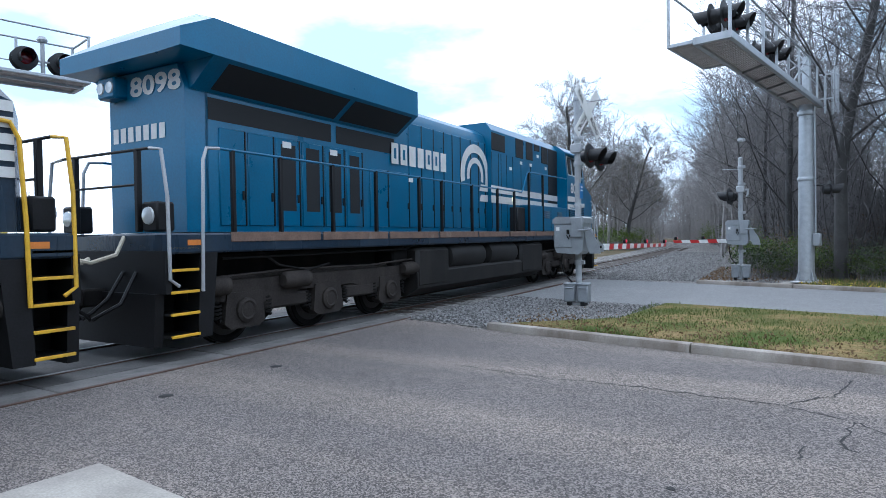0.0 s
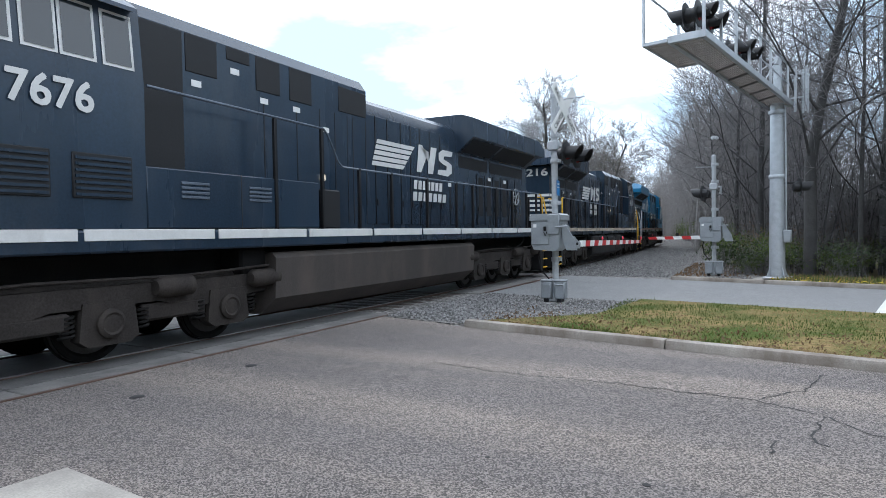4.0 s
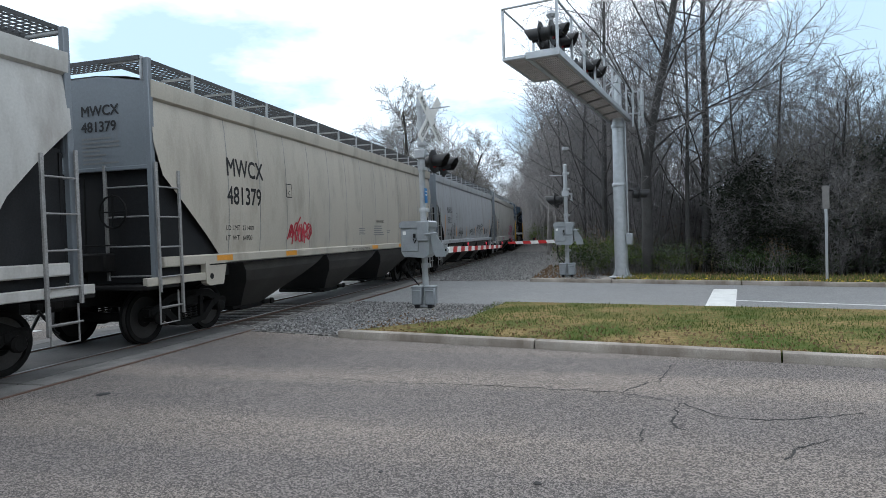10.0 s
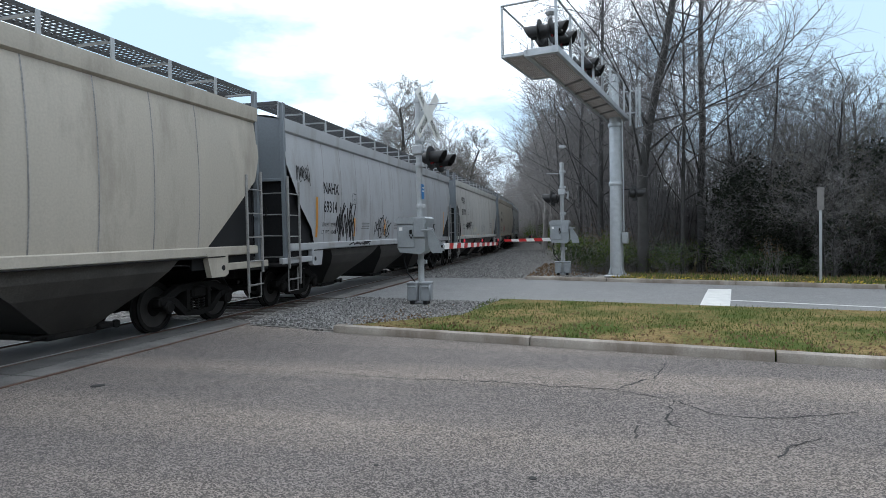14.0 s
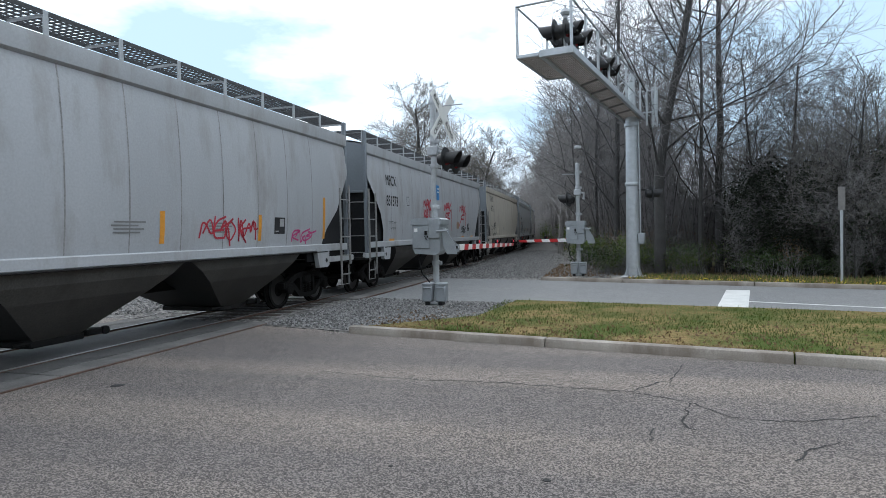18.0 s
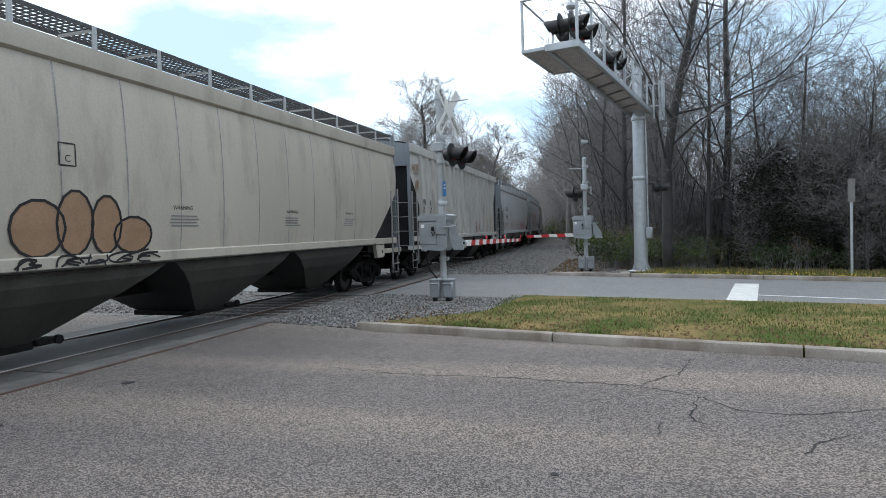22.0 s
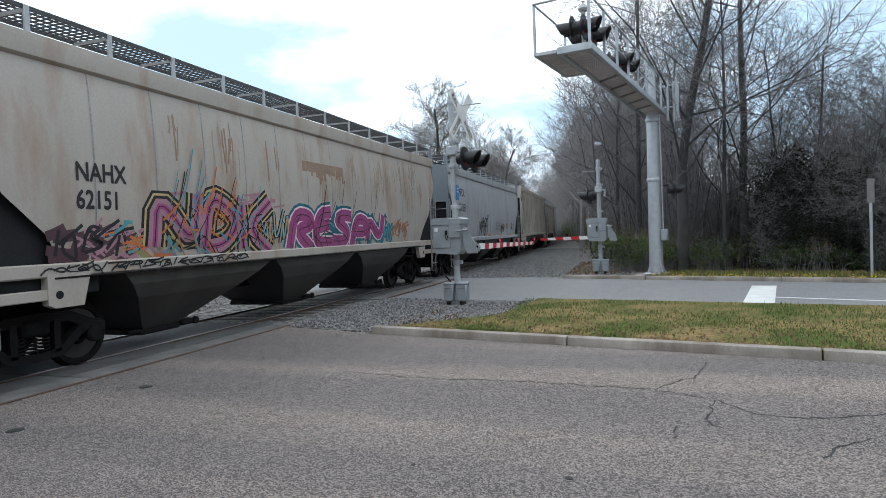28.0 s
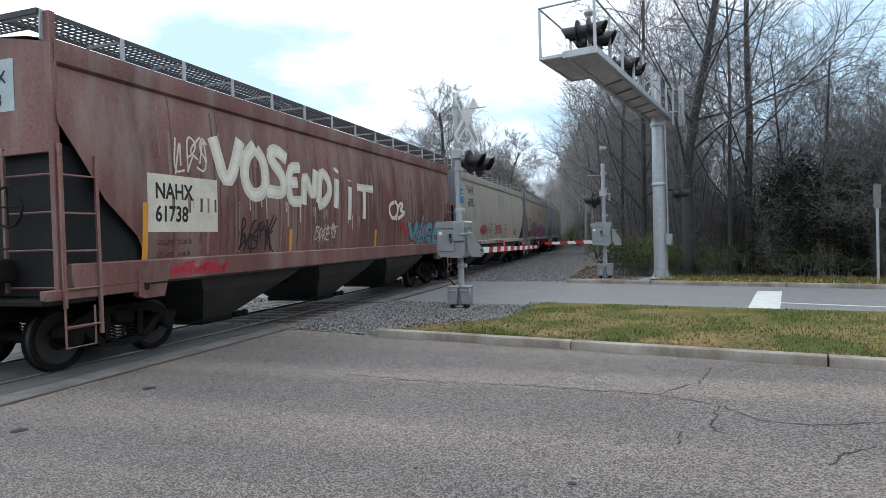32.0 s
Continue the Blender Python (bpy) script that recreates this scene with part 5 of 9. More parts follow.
M_CABLE = mat("jumper_cable", (0.5, 0.46, 0.36), 0.6, 0, 0.1, 4, 40, 0.05)
M_STEPLIGHT = bpy.data.materials.new("amber_step_light")
M_STEPLIGHT.use_nodes = True
M_STEPLIGHT.node_tree.nodes["Principled BSDF"].inputs["Emission Color"].default_value = (1.0, 0.75, 0.4, 1)
M_STEPLIGHT.node_tree.nodes["Principled BSDF"].inputs["Emission Strength"].default_value = 1.2
M_ORANGE = mat("orange_placard", (0.6, 0.2, 0.03), 0.5, 0, 0.1, 4, 40, 0.03)

LWHEEL = Shape().lathe([(0.1, -0.1), (0.12, 0.04), (0.18, 0.02), (0.4, -0.02), (0.46, 0.04), (0.525, 0.035), (0.533, 0.03), (0.533, -0.07), (0.56, -0.085), (0.56, -0.11), (0.4, -0.1), (0.1, -0.1)], 28, pose(0, 0, 0, 0, 90, 0)).mesh("wheel", M_TRUCK)
LTREAD = Shape().lathe([(0.5345, -0.068), (0.5345, 0.0)], 28, pose(0, 0, 0, 0, 90, 0)).mesh("tread", M_TREAD)
LFRAME = Shape()
LFRAME.prism([(-3.1, 0.98), (-2.75, 1.05), (2.75, 1.05), (3.1, 0.98), (3.1, 0.78), (2.5, 0.72), (1.4, 0.62), (0.75, 0.78), (0.55, 0.78), (-0.55, 0.78), (-0.75, 0.78), (-1.4, 0.62), (-2.5, 0.72), (-3.1, 0.78)], 1.08, 1.24)
for ay in (-2.03, 0.0, 2.03):
    LFRAME.prism([(ay - 0.36, 0.85), (ay - 0.42, 0.36), (ay - 0.3, 0.27), (ay + 0.3, 0.27), (ay + 0.42, 0.36), (ay + 0.36, 0.85)], 1.07, 1.27)
    LFRAME.lathe([(0.2, 0.0), (0.2, 0.06), (0.15, 0.09), (0.12, 0.07), (0.04, 0.08)], 16, pose(1.26, ay, 0.56, 0, 90, 0))
LFRAME.bev(1.05, 1.25, -1.6, -0.5, 0.5, 0.75, 0.04)
LFRAME.bev(1.05, 1.25, 0.5, 1.6, 0.5, 0.75, 0.04)
LFRAME.tube([(1.3, -2.9, 1.1), (1.3, -1.0, 1.16), (1.3, 1.2, 1.12), (1.3, 2.9, 1.18)], 0.022, 6)
LFRAME = LFRAME.mesh("side_frame", M_GRIME)
LCYL = Shape().lathe([(0.08, -0.32), (0.15, -0.3), (0.15, 0.22), (0.1, 0.3), (0.05, 0.3)], 14, pose(1.32, 0, 0, 90, 0, 0)).mesh("brake_cylinder", M_GRIME)
LBOLSTER = Shape().bev(-1.05, 1.05, -2.9, 2.9, 0.62, 1.1, 0.06).mesh("truck_frame", M_GRIME)
LSPRING = coil_mesh(0.085, 0.3, 5, 0.022)


def engine_truck(parent, y):
    tr = part("truck", LBOLSTER, None, parent, "dusty three-axle truck", at=pose(0, y, 0))
    for k in (0, 1):
        part("side_frame", LFRAME, None, tr, at=pose(0, 0, 0, 0, 0, 180 * k))
        for dy in (-2.55, -1.5, -0.53, 0.53, 1.5, 2.55):
            part("spring", LSPRING, None, tr, at=pose(1.17 * (1 - 2 * k), dy, 0.42))
        for dy in (-2.75, -0.95, 2.75):
            part("brake_cylinder", LCYL, None, tr, at=pose(0, dy, 0.98) if k == 0 else pose(0, dy, 0.98, 0, 0, 180))
    for dy in (-2.03, 0, 2.03):
        part("axle", AXLE, None, tr, at=pose(0, dy, 0.533))
        for k in (0, 1):
            part("wheel", LWHEEL, None, tr, at=pose(0.79 * (1 - 2 * k), dy, 0.533, 0, 0, 180 * k))
            part("tread", LTREAD, None, tr, at=pose(0.79 * (1 - 2 * k), dy, 0.533, 0, 0, 180 * k))


def flat_text(parent, body, size, material, m, bold=0.004, squeeze=1.0):
    me = text_mesh(body, size, material, bold)
    for v in me.vertices:
        v.co.x *= squeeze
    return part("lettering", me, None, parent, at=m)


def side_m(x, y, z):
    """Pose that lays flat lettering on a side that faces +x (x > 0) or -x."""
    return pose(x, y, z, 90, 0, 90) if x > 0 else pose(x, y, z, 90, 0, -90)


def locomotive(label, paint_, rail_mat, number, livery, cylinders=True, stripe=M_LSTRIPE, wing_back=-10.2, wing_front=-4.97):
    lo = thing("diesel_locomotive", label, "locomotive", "engines of the train")
    DK = 1.82
    part("frame", Shape().bev(-1.52, 1.52, -10.45, 10.45, 1.5, DK - 0.02, 0.03), M_LBLACK, lo)
    for x in (1, -1):
        for i in range(9):
            y0 = -9.4 + i * 2.1
            part("sill_plate", Shape().bev(min(x * 1.5, x * 1.535), max(x * 1.5, x * 1.535), y0 + 0.02, y0 + 2.04, 1.66, DK - 0.01, 0.006), stripe, lo, "dusty painted sill stripe" if i == 0 else "")
    # long hood with rounded roof edges
    sec = [(0.95, DK), (0.95, 4.42), (0.86, 4.68), (0.62, 4.84), (0, 4.9)]
    ring = sec + [(-x, z) for x, z in sec[::-1][1:]]
    hood = part("long_hood", Shape().loft([[(x, y, z) for x, z in ring] for y in (-9.35, -4, 0.7)]), paint_, lo, smooth=30)
    part("engine_cab_block", Shape().loft([[(x, y, z) for x, z in ((1.12, DK), (1.12, 4.85), (0.95, 5.08), (-0.95, 5.08), (-1.12, 4.85), (-1.12, DK))] for y in (0.7, 6.5)]), paint_, lo, smooth=20)
    # radiator wings
    wg = [(0, 5.12), (1.15, 5.11), (1.53, 4.98), (1.53, 4.44), (0.97, 4.02), (0, 4.0)]
    wr = wg + [(-x, z) for x, z in wg[::-1][1:-1]]
    part("radiator_wing", Shape().loft([[(x, -9.62, z) for x, z in wr], [(x, wing_front, z) for x, z in wr]]), paint_, lo, "overhanging radiator housing", smooth=15)
    tail = [(0, 5.12), (1.15, 5.11), (1.53, 4.98), (1.53, 4.44), (0.97, 4.42), (0, 4.42)]
    tail = tail + [(-x, z) for x, z in tail[::-1][1:-1]]
    part("wing_tail", Shape().loft([[(x, wing_back, min(z, 4.7)) for x, z in tail], [(x, -9.62, z) for x, z in tail]]), paint_, lo, smooth=15)
    part("rear_bulkhead", Shape().prism([(-0.95, DK), (0.95, DK), (0.95, 4.05), (0.8, 4.4), (-0.8, 4.4), (-0.95, 4.05)], -9.72, -9.3, axis=1), paint_, lo)
    for x in (1, -1):
        for y0, y1 in ((-9.3, wing_front - 2.35), (wing_front - 2.2, wing_front - 0.15)):
            part("radiator_screen", Shape().add([(x * 1.03, y0, 4.055), (x * 1.03, y1, 4.055), (x * 1.47, y1, 4.385), (x * 1.47, y0, 4.385)], [(0, 1, 2, 3)]).add([(x * 0.956, y0, 3.6), (x * 0.956, y1, 3.6), (x * 0.958, y1, 3.95), (x * 0.958, y0, 3.95)], [(0, 1, 2, 3)]), M_VENT, lo, fix=False)
    # hood doors with latches and louvres
    for x in (1, -1):
        ys = [-9.1, -8.5, -7.85, -7.2, -6.55, -5.9] + [-5.1, -4.4, -3.54, -2.96, -2.38, -1.86, -1.4, -0.94, -0.34, 0.16]
        for i, y in enumerate(ys):
            w = (ys + [0.6])[i + 1] - y - (0.08 if i < 6 else 0.03) - (0.2 if i == 5 else 0)
            top = 3.5 if i < 6 else (3.2 if i < 8 else 4.42)
            dr = part("hood_door", Shape().bev(min(x * 0.945, x * 0.972), max(x * 0.945, x * 0.972), y, y + w, DK + 0.1, top, 0.012), paint_, lo)
            part("door_gap", Shape().bev(min(x * 0.945, x * 0.982), max(x * 0.945, x * 0.982), y + w, y + w + 0.022, DK + 0.1, top, 0.004), M_RECESS, dr)
            if 1 < i < 6:
                part("louvre", Shape().box(min(x * 0.97, x * 0.976), max(x * 0.97, x * 0.976), y + 0.1, y + w - 0.1, DK + 0.38, top - 0.1), M_VENT, dr)
                if i % 2 == 0:
                    part("placard", Shape().box(min(x * 0.974, x * 0.979), max(x * 0.974, x * 0.979), y + 0.14, y + 0.36, top - 0.16, top - 0.05), M_WHITE, dr)
            part("latch", Shape().bev(min(x * 0.97, x * 0.995), max(x * 0.97, x * 0.995), y + w - 0.07, y + w - 0.03, 2.35, 2.5, 0.004), M_BLACK, dr)
        for y0, y1, z0, z1 in ((0.72, 1.68, 4.26, 4.78), (2.53, 3.15, 4.22, 4.84), (3.4, 3.99, 4.24, 4.84), (4.13, 4.64, 4.62, 4.84), (4.84, 5.45, 4.25, 4.84)):
            part("air_intake", Shape().bev(min(x * 1.11, x * 1.135), max(x * 1.11, x * 1.135), y0, y1, z0, z1, 0.01), M_VENT, lo)
        for y, z in ((-3.6, 3.0), (0.56, 3.75), (2.01, 3.76), (2.87, 4.02), (4.37, 4.4), (3.71, 4.03), (5.16, 4.04)):
            part("placard", Shape().box(min(x * (0.99 if y < 0.7 else 1.13), x * (0.985 if y < 0.7 else 1.124)), max(x * (0.99 if y < 0.7 else 1.13), x * (0.985 if y < 0.7 else 1.124)), y, y + 0.19, z, z + 0.1), M_WHITE, lo)
        # solid block in black, painted as the shade of an open recess
        part("step_recess_block", Shape().bev(min(x * 0.95, x * 1.4), max(x * 0.95, x * 1.4), 2.02, 2.62, DK, 2.58, 0.03), M_RECESS, lo, "solid block blackened like a shaded open step box")
        fr = part("walkway_fairing", Shape().bev(min(x * 1.1, x * 1.5), max(x * 1.1, x * 1.5), 2.8, 6.44, DK, 2.68, 0.02), paint_, lo)
        for y0 in (4.07, 5.38):
            for j in range(4):
                part("slat", Shape().bev(min(x * 1.49, x * 1.52), max(x * 1.49, x * 1.52), y0, y0 + 0.5, 2.26 + j * 0.068, 2.3 + j * 0.068, 0.006), M_RAILING, fr)
        part("panel_gap", Shape().bev(min(x * 1.4, x * 1.506), max(x * 1.4, x * 1.506), 4.72, 4.74, DK, 2.68, 0.004), M_RECESS, fr)
        # raised black panel, painted as the shade of the recess by the cab
        part("recess_panel", Shape().bev(min(x * 1.1, x * 1.13), max(x * 1.1, x * 1.13), 5.5, 6.46, 2.68, 4.84, 0.01), M_RECESS, lo, "near-black panel painted as the shaded recess behind the cab")
        for yy in (0.72, 1.19, 1.38, 1.8, 2.28, 2.95, 3.8):
            part("panel_gap", Shape().bev(min(x * 1.1, x * 1.129), max(x * 1.1, x * 1.129), yy, yy + 0.022, DK + 0.1, 4.2 if yy < 2.3 else 4.15, 0.004), M_RECESS, lo)
        part("step_light", Shape().bev(min(x * 1.12, x * 1.17), max(x * 1.12, x * 1.17), 2.2, 2.3, 2.78, 2.9, 0.01), M_STEPLIGHT, lo, "small glowing amber step light")
    for y in (-6.2, -8.4):
        part("roof_fan", Shape().lathe([(0.62, 4.9), (0.62, 5.0), (0.55, 5.02)], 22, pose(0, y, 0)), M_VENT, lo)
    part("exhaust_stack", Shape().bev(-0.35, 0.35, -2.4, -1.6, 4.74, 4.95, 0.04), M_BLACK, lo)
    part("horn", Shape().tube([(0.1, 1.0, 5.05), (0.1, 1.6, 5.05)], 0.03, 8, 0.09).tube([(0.3, 1.0, 5.02), (0.3, 1.45, 5.02)], 0.03, 8, 0.08).tube([(-0.1, 1.3, 5.02), (-0.1, 0.9, 5.02)], 0.03, 8, 0.08).box(-0.1, 0.3, 1.0, 1.08, 4.9, 5.04), M_BLACK, lo)
    # cab and nose
    cabs = [(1.5, DK), (1.52, 3.75), (1.42, 4.82), (1.1, 5.05), (0, 5.12)]
    cring = cabs + [(-x, z) for x, z in cabs[::-1][1:]]
    cab = part("cab", Shape().loft([[(x, y + (0 if z < 3.6 else s * (z - 3.6) * 0.22), z) for x, z in cring] for y, s in ((6.45, 0), (8.7, -1))]), paint_, lo, smooth=25)
    part("nose", Shape().loft([[(x, 8.5, z) for x, z in ((1.5, DK), (1.5, 3.75), (1.2, 4.15), (-1.2, 4.15), (-1.5, 3.75), (-1.5, DK))], [(x, 9.84, z) for x, z in ((1.45, DK), (1.45, 3.28), (1.1, 3.5), (-1.1, 3.5), (-1.45, 3.28), (-1.45, DK))], [(x, 10.02, z) for x, z in ((1.15, DK), (1.15, 3.15), (0.9, 3.4), (-0.9, 3.4), (-1.15, 3.15), (-1.15, DK))]]), paint_, lo, smooth=20)
    for x in (1, -1):
        def cx(z):
            return float(np.interp(z, [p[1] for p in cabs[:3]], [p[0] for p in cabs[:3]]))
        for y0, y1 in ((6.58, 7.02), (7.1, 7.56), (7.58, 8.0), (8.08, 8.42)):
            wf = part("window_frame", Shape().add([(x * (cx(z) + 0.012), y, z) for y, z in ((y0, 3.93), (y1, 3.93), (y1, 4.66), (y0, 4.66))], [(0, 1, 2, 3)]), M_LWHITE, cab, fix=False)
            part("pane", Shape().add([(x * (cx(z) + 0.02), y, z) for y, z in ((y0 + 0.04, 3.97), (y1 - 0.04, 3.97), (y1 - 0.04, 4.62), (y0 + 0.04, 4.62))], [(0, 1, 2, 3)]), M_GLASS, wf, fix=False)
        part("sunshade", Shape().add([(x * 1.42, 6.55, 4.76), (x * 1.42, 8.45, 4.76), (x * 1.63, 8.45, 4.68), (x * 1.63, 6.55, 4.68)], [(0, 1, 2, 3)]), M_ALU, cab, fix=False)
        for y0 in (6.66, 7.72):
            vn = part("vent", Shape().bev(min(x * 1.5, x * 1.53), max(x * 1.5, x * 1.53), y0, y0 + 0.8, 2.2, 2.77, 0.01), M_VENT, cab)
            for j in range(7):
                part("slat", Shape().box(min(x * 1.525, x * 1.545), max(x * 1.525, x * 1.545), y0 + 0.03, y0 + 0.77, 2.23 + j * 0.076, 2.265 + j * 0.076), paint_, vn)
        if x > 0:
            flat_text(cab, number, 0.52, M_LWHITE, side_m(1.545, 6.78, 3.28), 0.014, 1.22)
        else:
            flat_text(cab, number, 0.52, M_LWHITE, side_m(-1.54, 8.2, 3.28), 0.012)
    for x0, x1 in ((-1.0, -0.08), (0.08, 1.0)):
        part("windscreen", Shape().add([(x0, 8.66, 4.22), (x1, 8.66, 4.22), (x1, 8.555, 4.68), (x0, 8.555, 4.68)], [(0, 1, 2, 3)]), M_GLASS, cab, fix=False)
    part("number_board", Shape().bev(-0.9, 0.9, 8.4, 8.54, 4.72, 4.95, 0.02), M_BLACK, cab)
    hb = part("headlight_box", Shape().bev(-0.3, 0.3, 8.46, 8.62, 4.74, 4.94, 0.03), paint_, cab)
    for x in (-0.14, 0.14):
        part("headlight", Shape().lathe([(0.1, 0), (0.09, 0.02), (0.02, 0.03)], 16, pose(x, 8.62, 4.84, -90, 0, 0)), M_LAMP, hb)
    # rear of the hood: lamps and number
    rb = part("rear_lamp_box", Shape().bev(-0.92, -0.46, -9.95, -9.65, 4.0, 4.34, 0.03), paint_, lo)
    for x in (-0.81, -0.57):
        part("headlight", Shape().lathe([(0.1, 0), (0.09, 0.02), (0.02, 0.03)], 16, pose(x, -9.95, 4.17, 90, 0, 0)), M_LAMP, rb)
    flat_text(lo, number, 0.42, M_LWHITE, pose(-0.36, -9.735, 4.02, 90, 0, 0), 0.012, 1.5)
    # hand brake wheel on the hood
    hw = Shape().tube([(-1.03, -8.5 + 0.28 * math.cos(2 * math.pi * j / 20), 2.92 + 0.28 * math.sin(2 * math.pi * j / 20)) for j in range(21)], 0.022, 6)
    for j in range(5):
        hw.tube([(-1.03, -8.5, 2.92), (-1.03, -8.5 + 0.27 * math.cos(1.257 * j), 2.92 + 0.27 * math.sin(1.257 * j))], 0.018, 5)
    part("hand_brake_wheel", hw.tube([(-0.95, -8.5, 2.92), (-1.06, -8.5, 2.92)], 0.05, 8), M_ALU, lo, "grey spoked hand brake wheel")
    for j in range(2):
        part("hose_chain", Shape().tube([(-1.3 + 2.6 * j, -8.6, 1.5), (-1.32 + 2.64 * j, -8.2, 1.25), (-1.33 + 2.66 * j, -7.5, 1.12), (-1.32 + 2.64 * j, -6.9, 1.22)], 0.022, 6), M_UNDER, lo)
    # end platforms, steps, pilots
    for e in (1, -1):
        part("pilot", Shape().prism([(-1.5, 0.95), (1.5, 0.95), (1.5, 1.55), (-1.5, 1.55)], min(e * 10.4, e * 10.5), max(e * 10.4, e * 10.5), axis=1).prism([(-1.3, 0.2), (1.3, 0.2), (1.35, 0.95), (-1.35, 0.95)], min(e * 10.42, e * 10.56), max(e * 10.42, e * 10.56), axis=1), M_BLACK, lo)
        part("coupler", COUPLER, None, lo, at=pose(0, e * 10.75, 0.02, 0, 0, 0 if e > 0 else 180))
        for k, x in enumerate((-0.9, -0.6, 0.55, 0.85)):
            part("jumper_hose", Shape().tube([(x, e * 10.5, 1.25), (x * 1.02, e * 10.75, 1.0 - 0.06 * k), (x * 0.9, e * 10.95, 0.7), (x * 0.8, e * 11.05, 0.62)], 0.028, 6), M_BLACK, lo)
        part("jumper_cable", Shape().tube([(0.5, e * 10.45, 1.75), (0.7, e * 10.7, 1.5), (0.6, e * 11.0, 1.4), (0.5, e * 11.15, 1.45)], 0.03, 6), M_CABLE, lo)
        for x in (1, -1):
            st = part("step_well", Shape().box(min(x * 0.9, x * 0.93), max(x * 0.9, x * 0.93), min(e * 9.9, e * 10.42), max(e * 9.9, e * 10.42), 0.3, 1.7).prism([(e * 9.6, 1.7), (e * 9.92, 1.7), (e * 9.98, 0.28), (e * 9.74, 0.28)] if e > 0 else [(e * 9.92, 1.7), (e * 9.6, 1.7), (e * 9.74, 0.28), (e * 9.98, 0.28)], min(x * 0.9, x * 1.5), max(x * 0.9, x * 1.5)), M_BLACK, lo)
            for j in range(5):
                z = 0.32 + j * 0.31
                tr = part("step_tread", Shape().bev(min(x * 0.92, x * 1.5), max(x * 0.92, x * 1.5), min(e * 9.96, e * 10.42), max(e * 9.96, e * 10.42), z, z + 0.03, 0.006), M_BLACK, st)
                part("step_edge", Shape().bev(min(x * 1.48, x * 1.52), max(x * 1.48, x * 1.52), min(e * 9.96, e * 10.42), max(e * 9.96, e * 10.42), z + 0.002, z + 0.042, 0.005), M_YELLOW, tr)
            part("grab_rail", Shape().tube([(x * 1.5, e * 9.55, 3.06), (x * 1.5, e * 9.78, 3.04), (x * 1.52, e * 9.86, 2.86), (x * 1.54, e * 9.9, 1.9), (x * 1.54, e * 9.92, 0.95)], 0.026, 8), rail_mat, lo, "bright handrail beside the steps")
            part("grab_rail", Shape().tube([(x * 1.1, e * 10.42, 3.0), (x * 1.38, e * 10.44, 2.96), (x * 1.5, e * 10.44, 2.3), (x * 1.52, e * 10.44, 1.15), (x * 1.52, e * 10.3, 1.05)], 0.026, 8), rail_mat, lo)
            part("end_post", Shape().bev(min(x * 0.75, x * 0.83), max(x * 0.75, x * 0.83), min(e * 10.36, e * 10.44), max(e * 10.36, e * 10.44), DK, 3.0, 0.01), M_BLACK, lo)
            dl = part("ditch_light", Shape().bev(min(x * 0.85, x * 1.2), max(x * 0.85, x * 1.2), min(e * 10.1, e * 10.4), max(e * 10.1, e * 10.4), DK, 2.25, 0.03), M_BLACK, lo)
            part("ditch_lens", Shape().lathe([(0.13, 0), (0.12, 0.03), (0.02, 0.05)], 16, pose(x * 1.02, e * 10.4, 2.05, -90 * e, 0, 0)), M_LAMP, dl)
        part("end_rail", Shape().tube([(-1.1, e * 10.42, 3.0), (1.1, e * 10.42, 3.0)], 0.022, 8).tube([(-0.8, e * 10.42, 2.5), (0.8, e * 10.42, 2.5)], 0.018, 6), M_BLACK, lo)
        part("placard", Shape().box(1.52, 1.525, min(e * 9.9, e * 10.15), max(e * 9.9, e * 10.15), 1.62, 1.7), M_ORANGE, lo)
        engine_truck(lo, e * 6.87)
    # walkway handrail with stanchions
    for x in (1, -1):
        part("handrail", Shape().tube([(x * 1.5, -9.6, 3.06), (x * 1.5, -9.3, 3.06), (x * 1.5, 2.08, 3.04), (x * 1.5, 2.2, 3.12), (x * 1.5, 2.52, 3.62), (x * 1.5, 2.64, 3.72), (x * 1.5, 6.4, 3.78)], 0.022, 8), M_LBLUE if livery == "blue" else M_RAILING, lo)
        for y in (-9.3, -8.3, -6.97, -5.61, -3.95, -2.92, -1.32, 0.29, 1.51, 2.7, 3.95):
            z = 3.06 if y < 2.5 else 3.72
            part("stanchion", Shape().bev(min(x * 1.46, x * 1.53), max(x * 1.46, x * 1.53), y - 0.035, y + 0.035, 1.7, z, 0.01), M_BLACK, lo)
    # tank and reservoirs
    if cylinders:
        part("fuel_tank", Shape().prism([(-1.1, 0.3), (1.1, 0.3), (1.45, 0.5), (1.45, 0.86), (1.4, 0.92), (-1.4, 0.92), (-1.45, 0.86), (-1.45, 0.5)], -4.0, 3.9, axis=1), M_TANK, lo, "dusty fuel tank")
        for y0, y1 in ((-4.0, -2.5), (2.1, 3.95)):
            part("tank_end", Shape().bev(-1.47, 1.47, y0, y1, 0.5, 1.44, 0.08), M_TANK, lo)
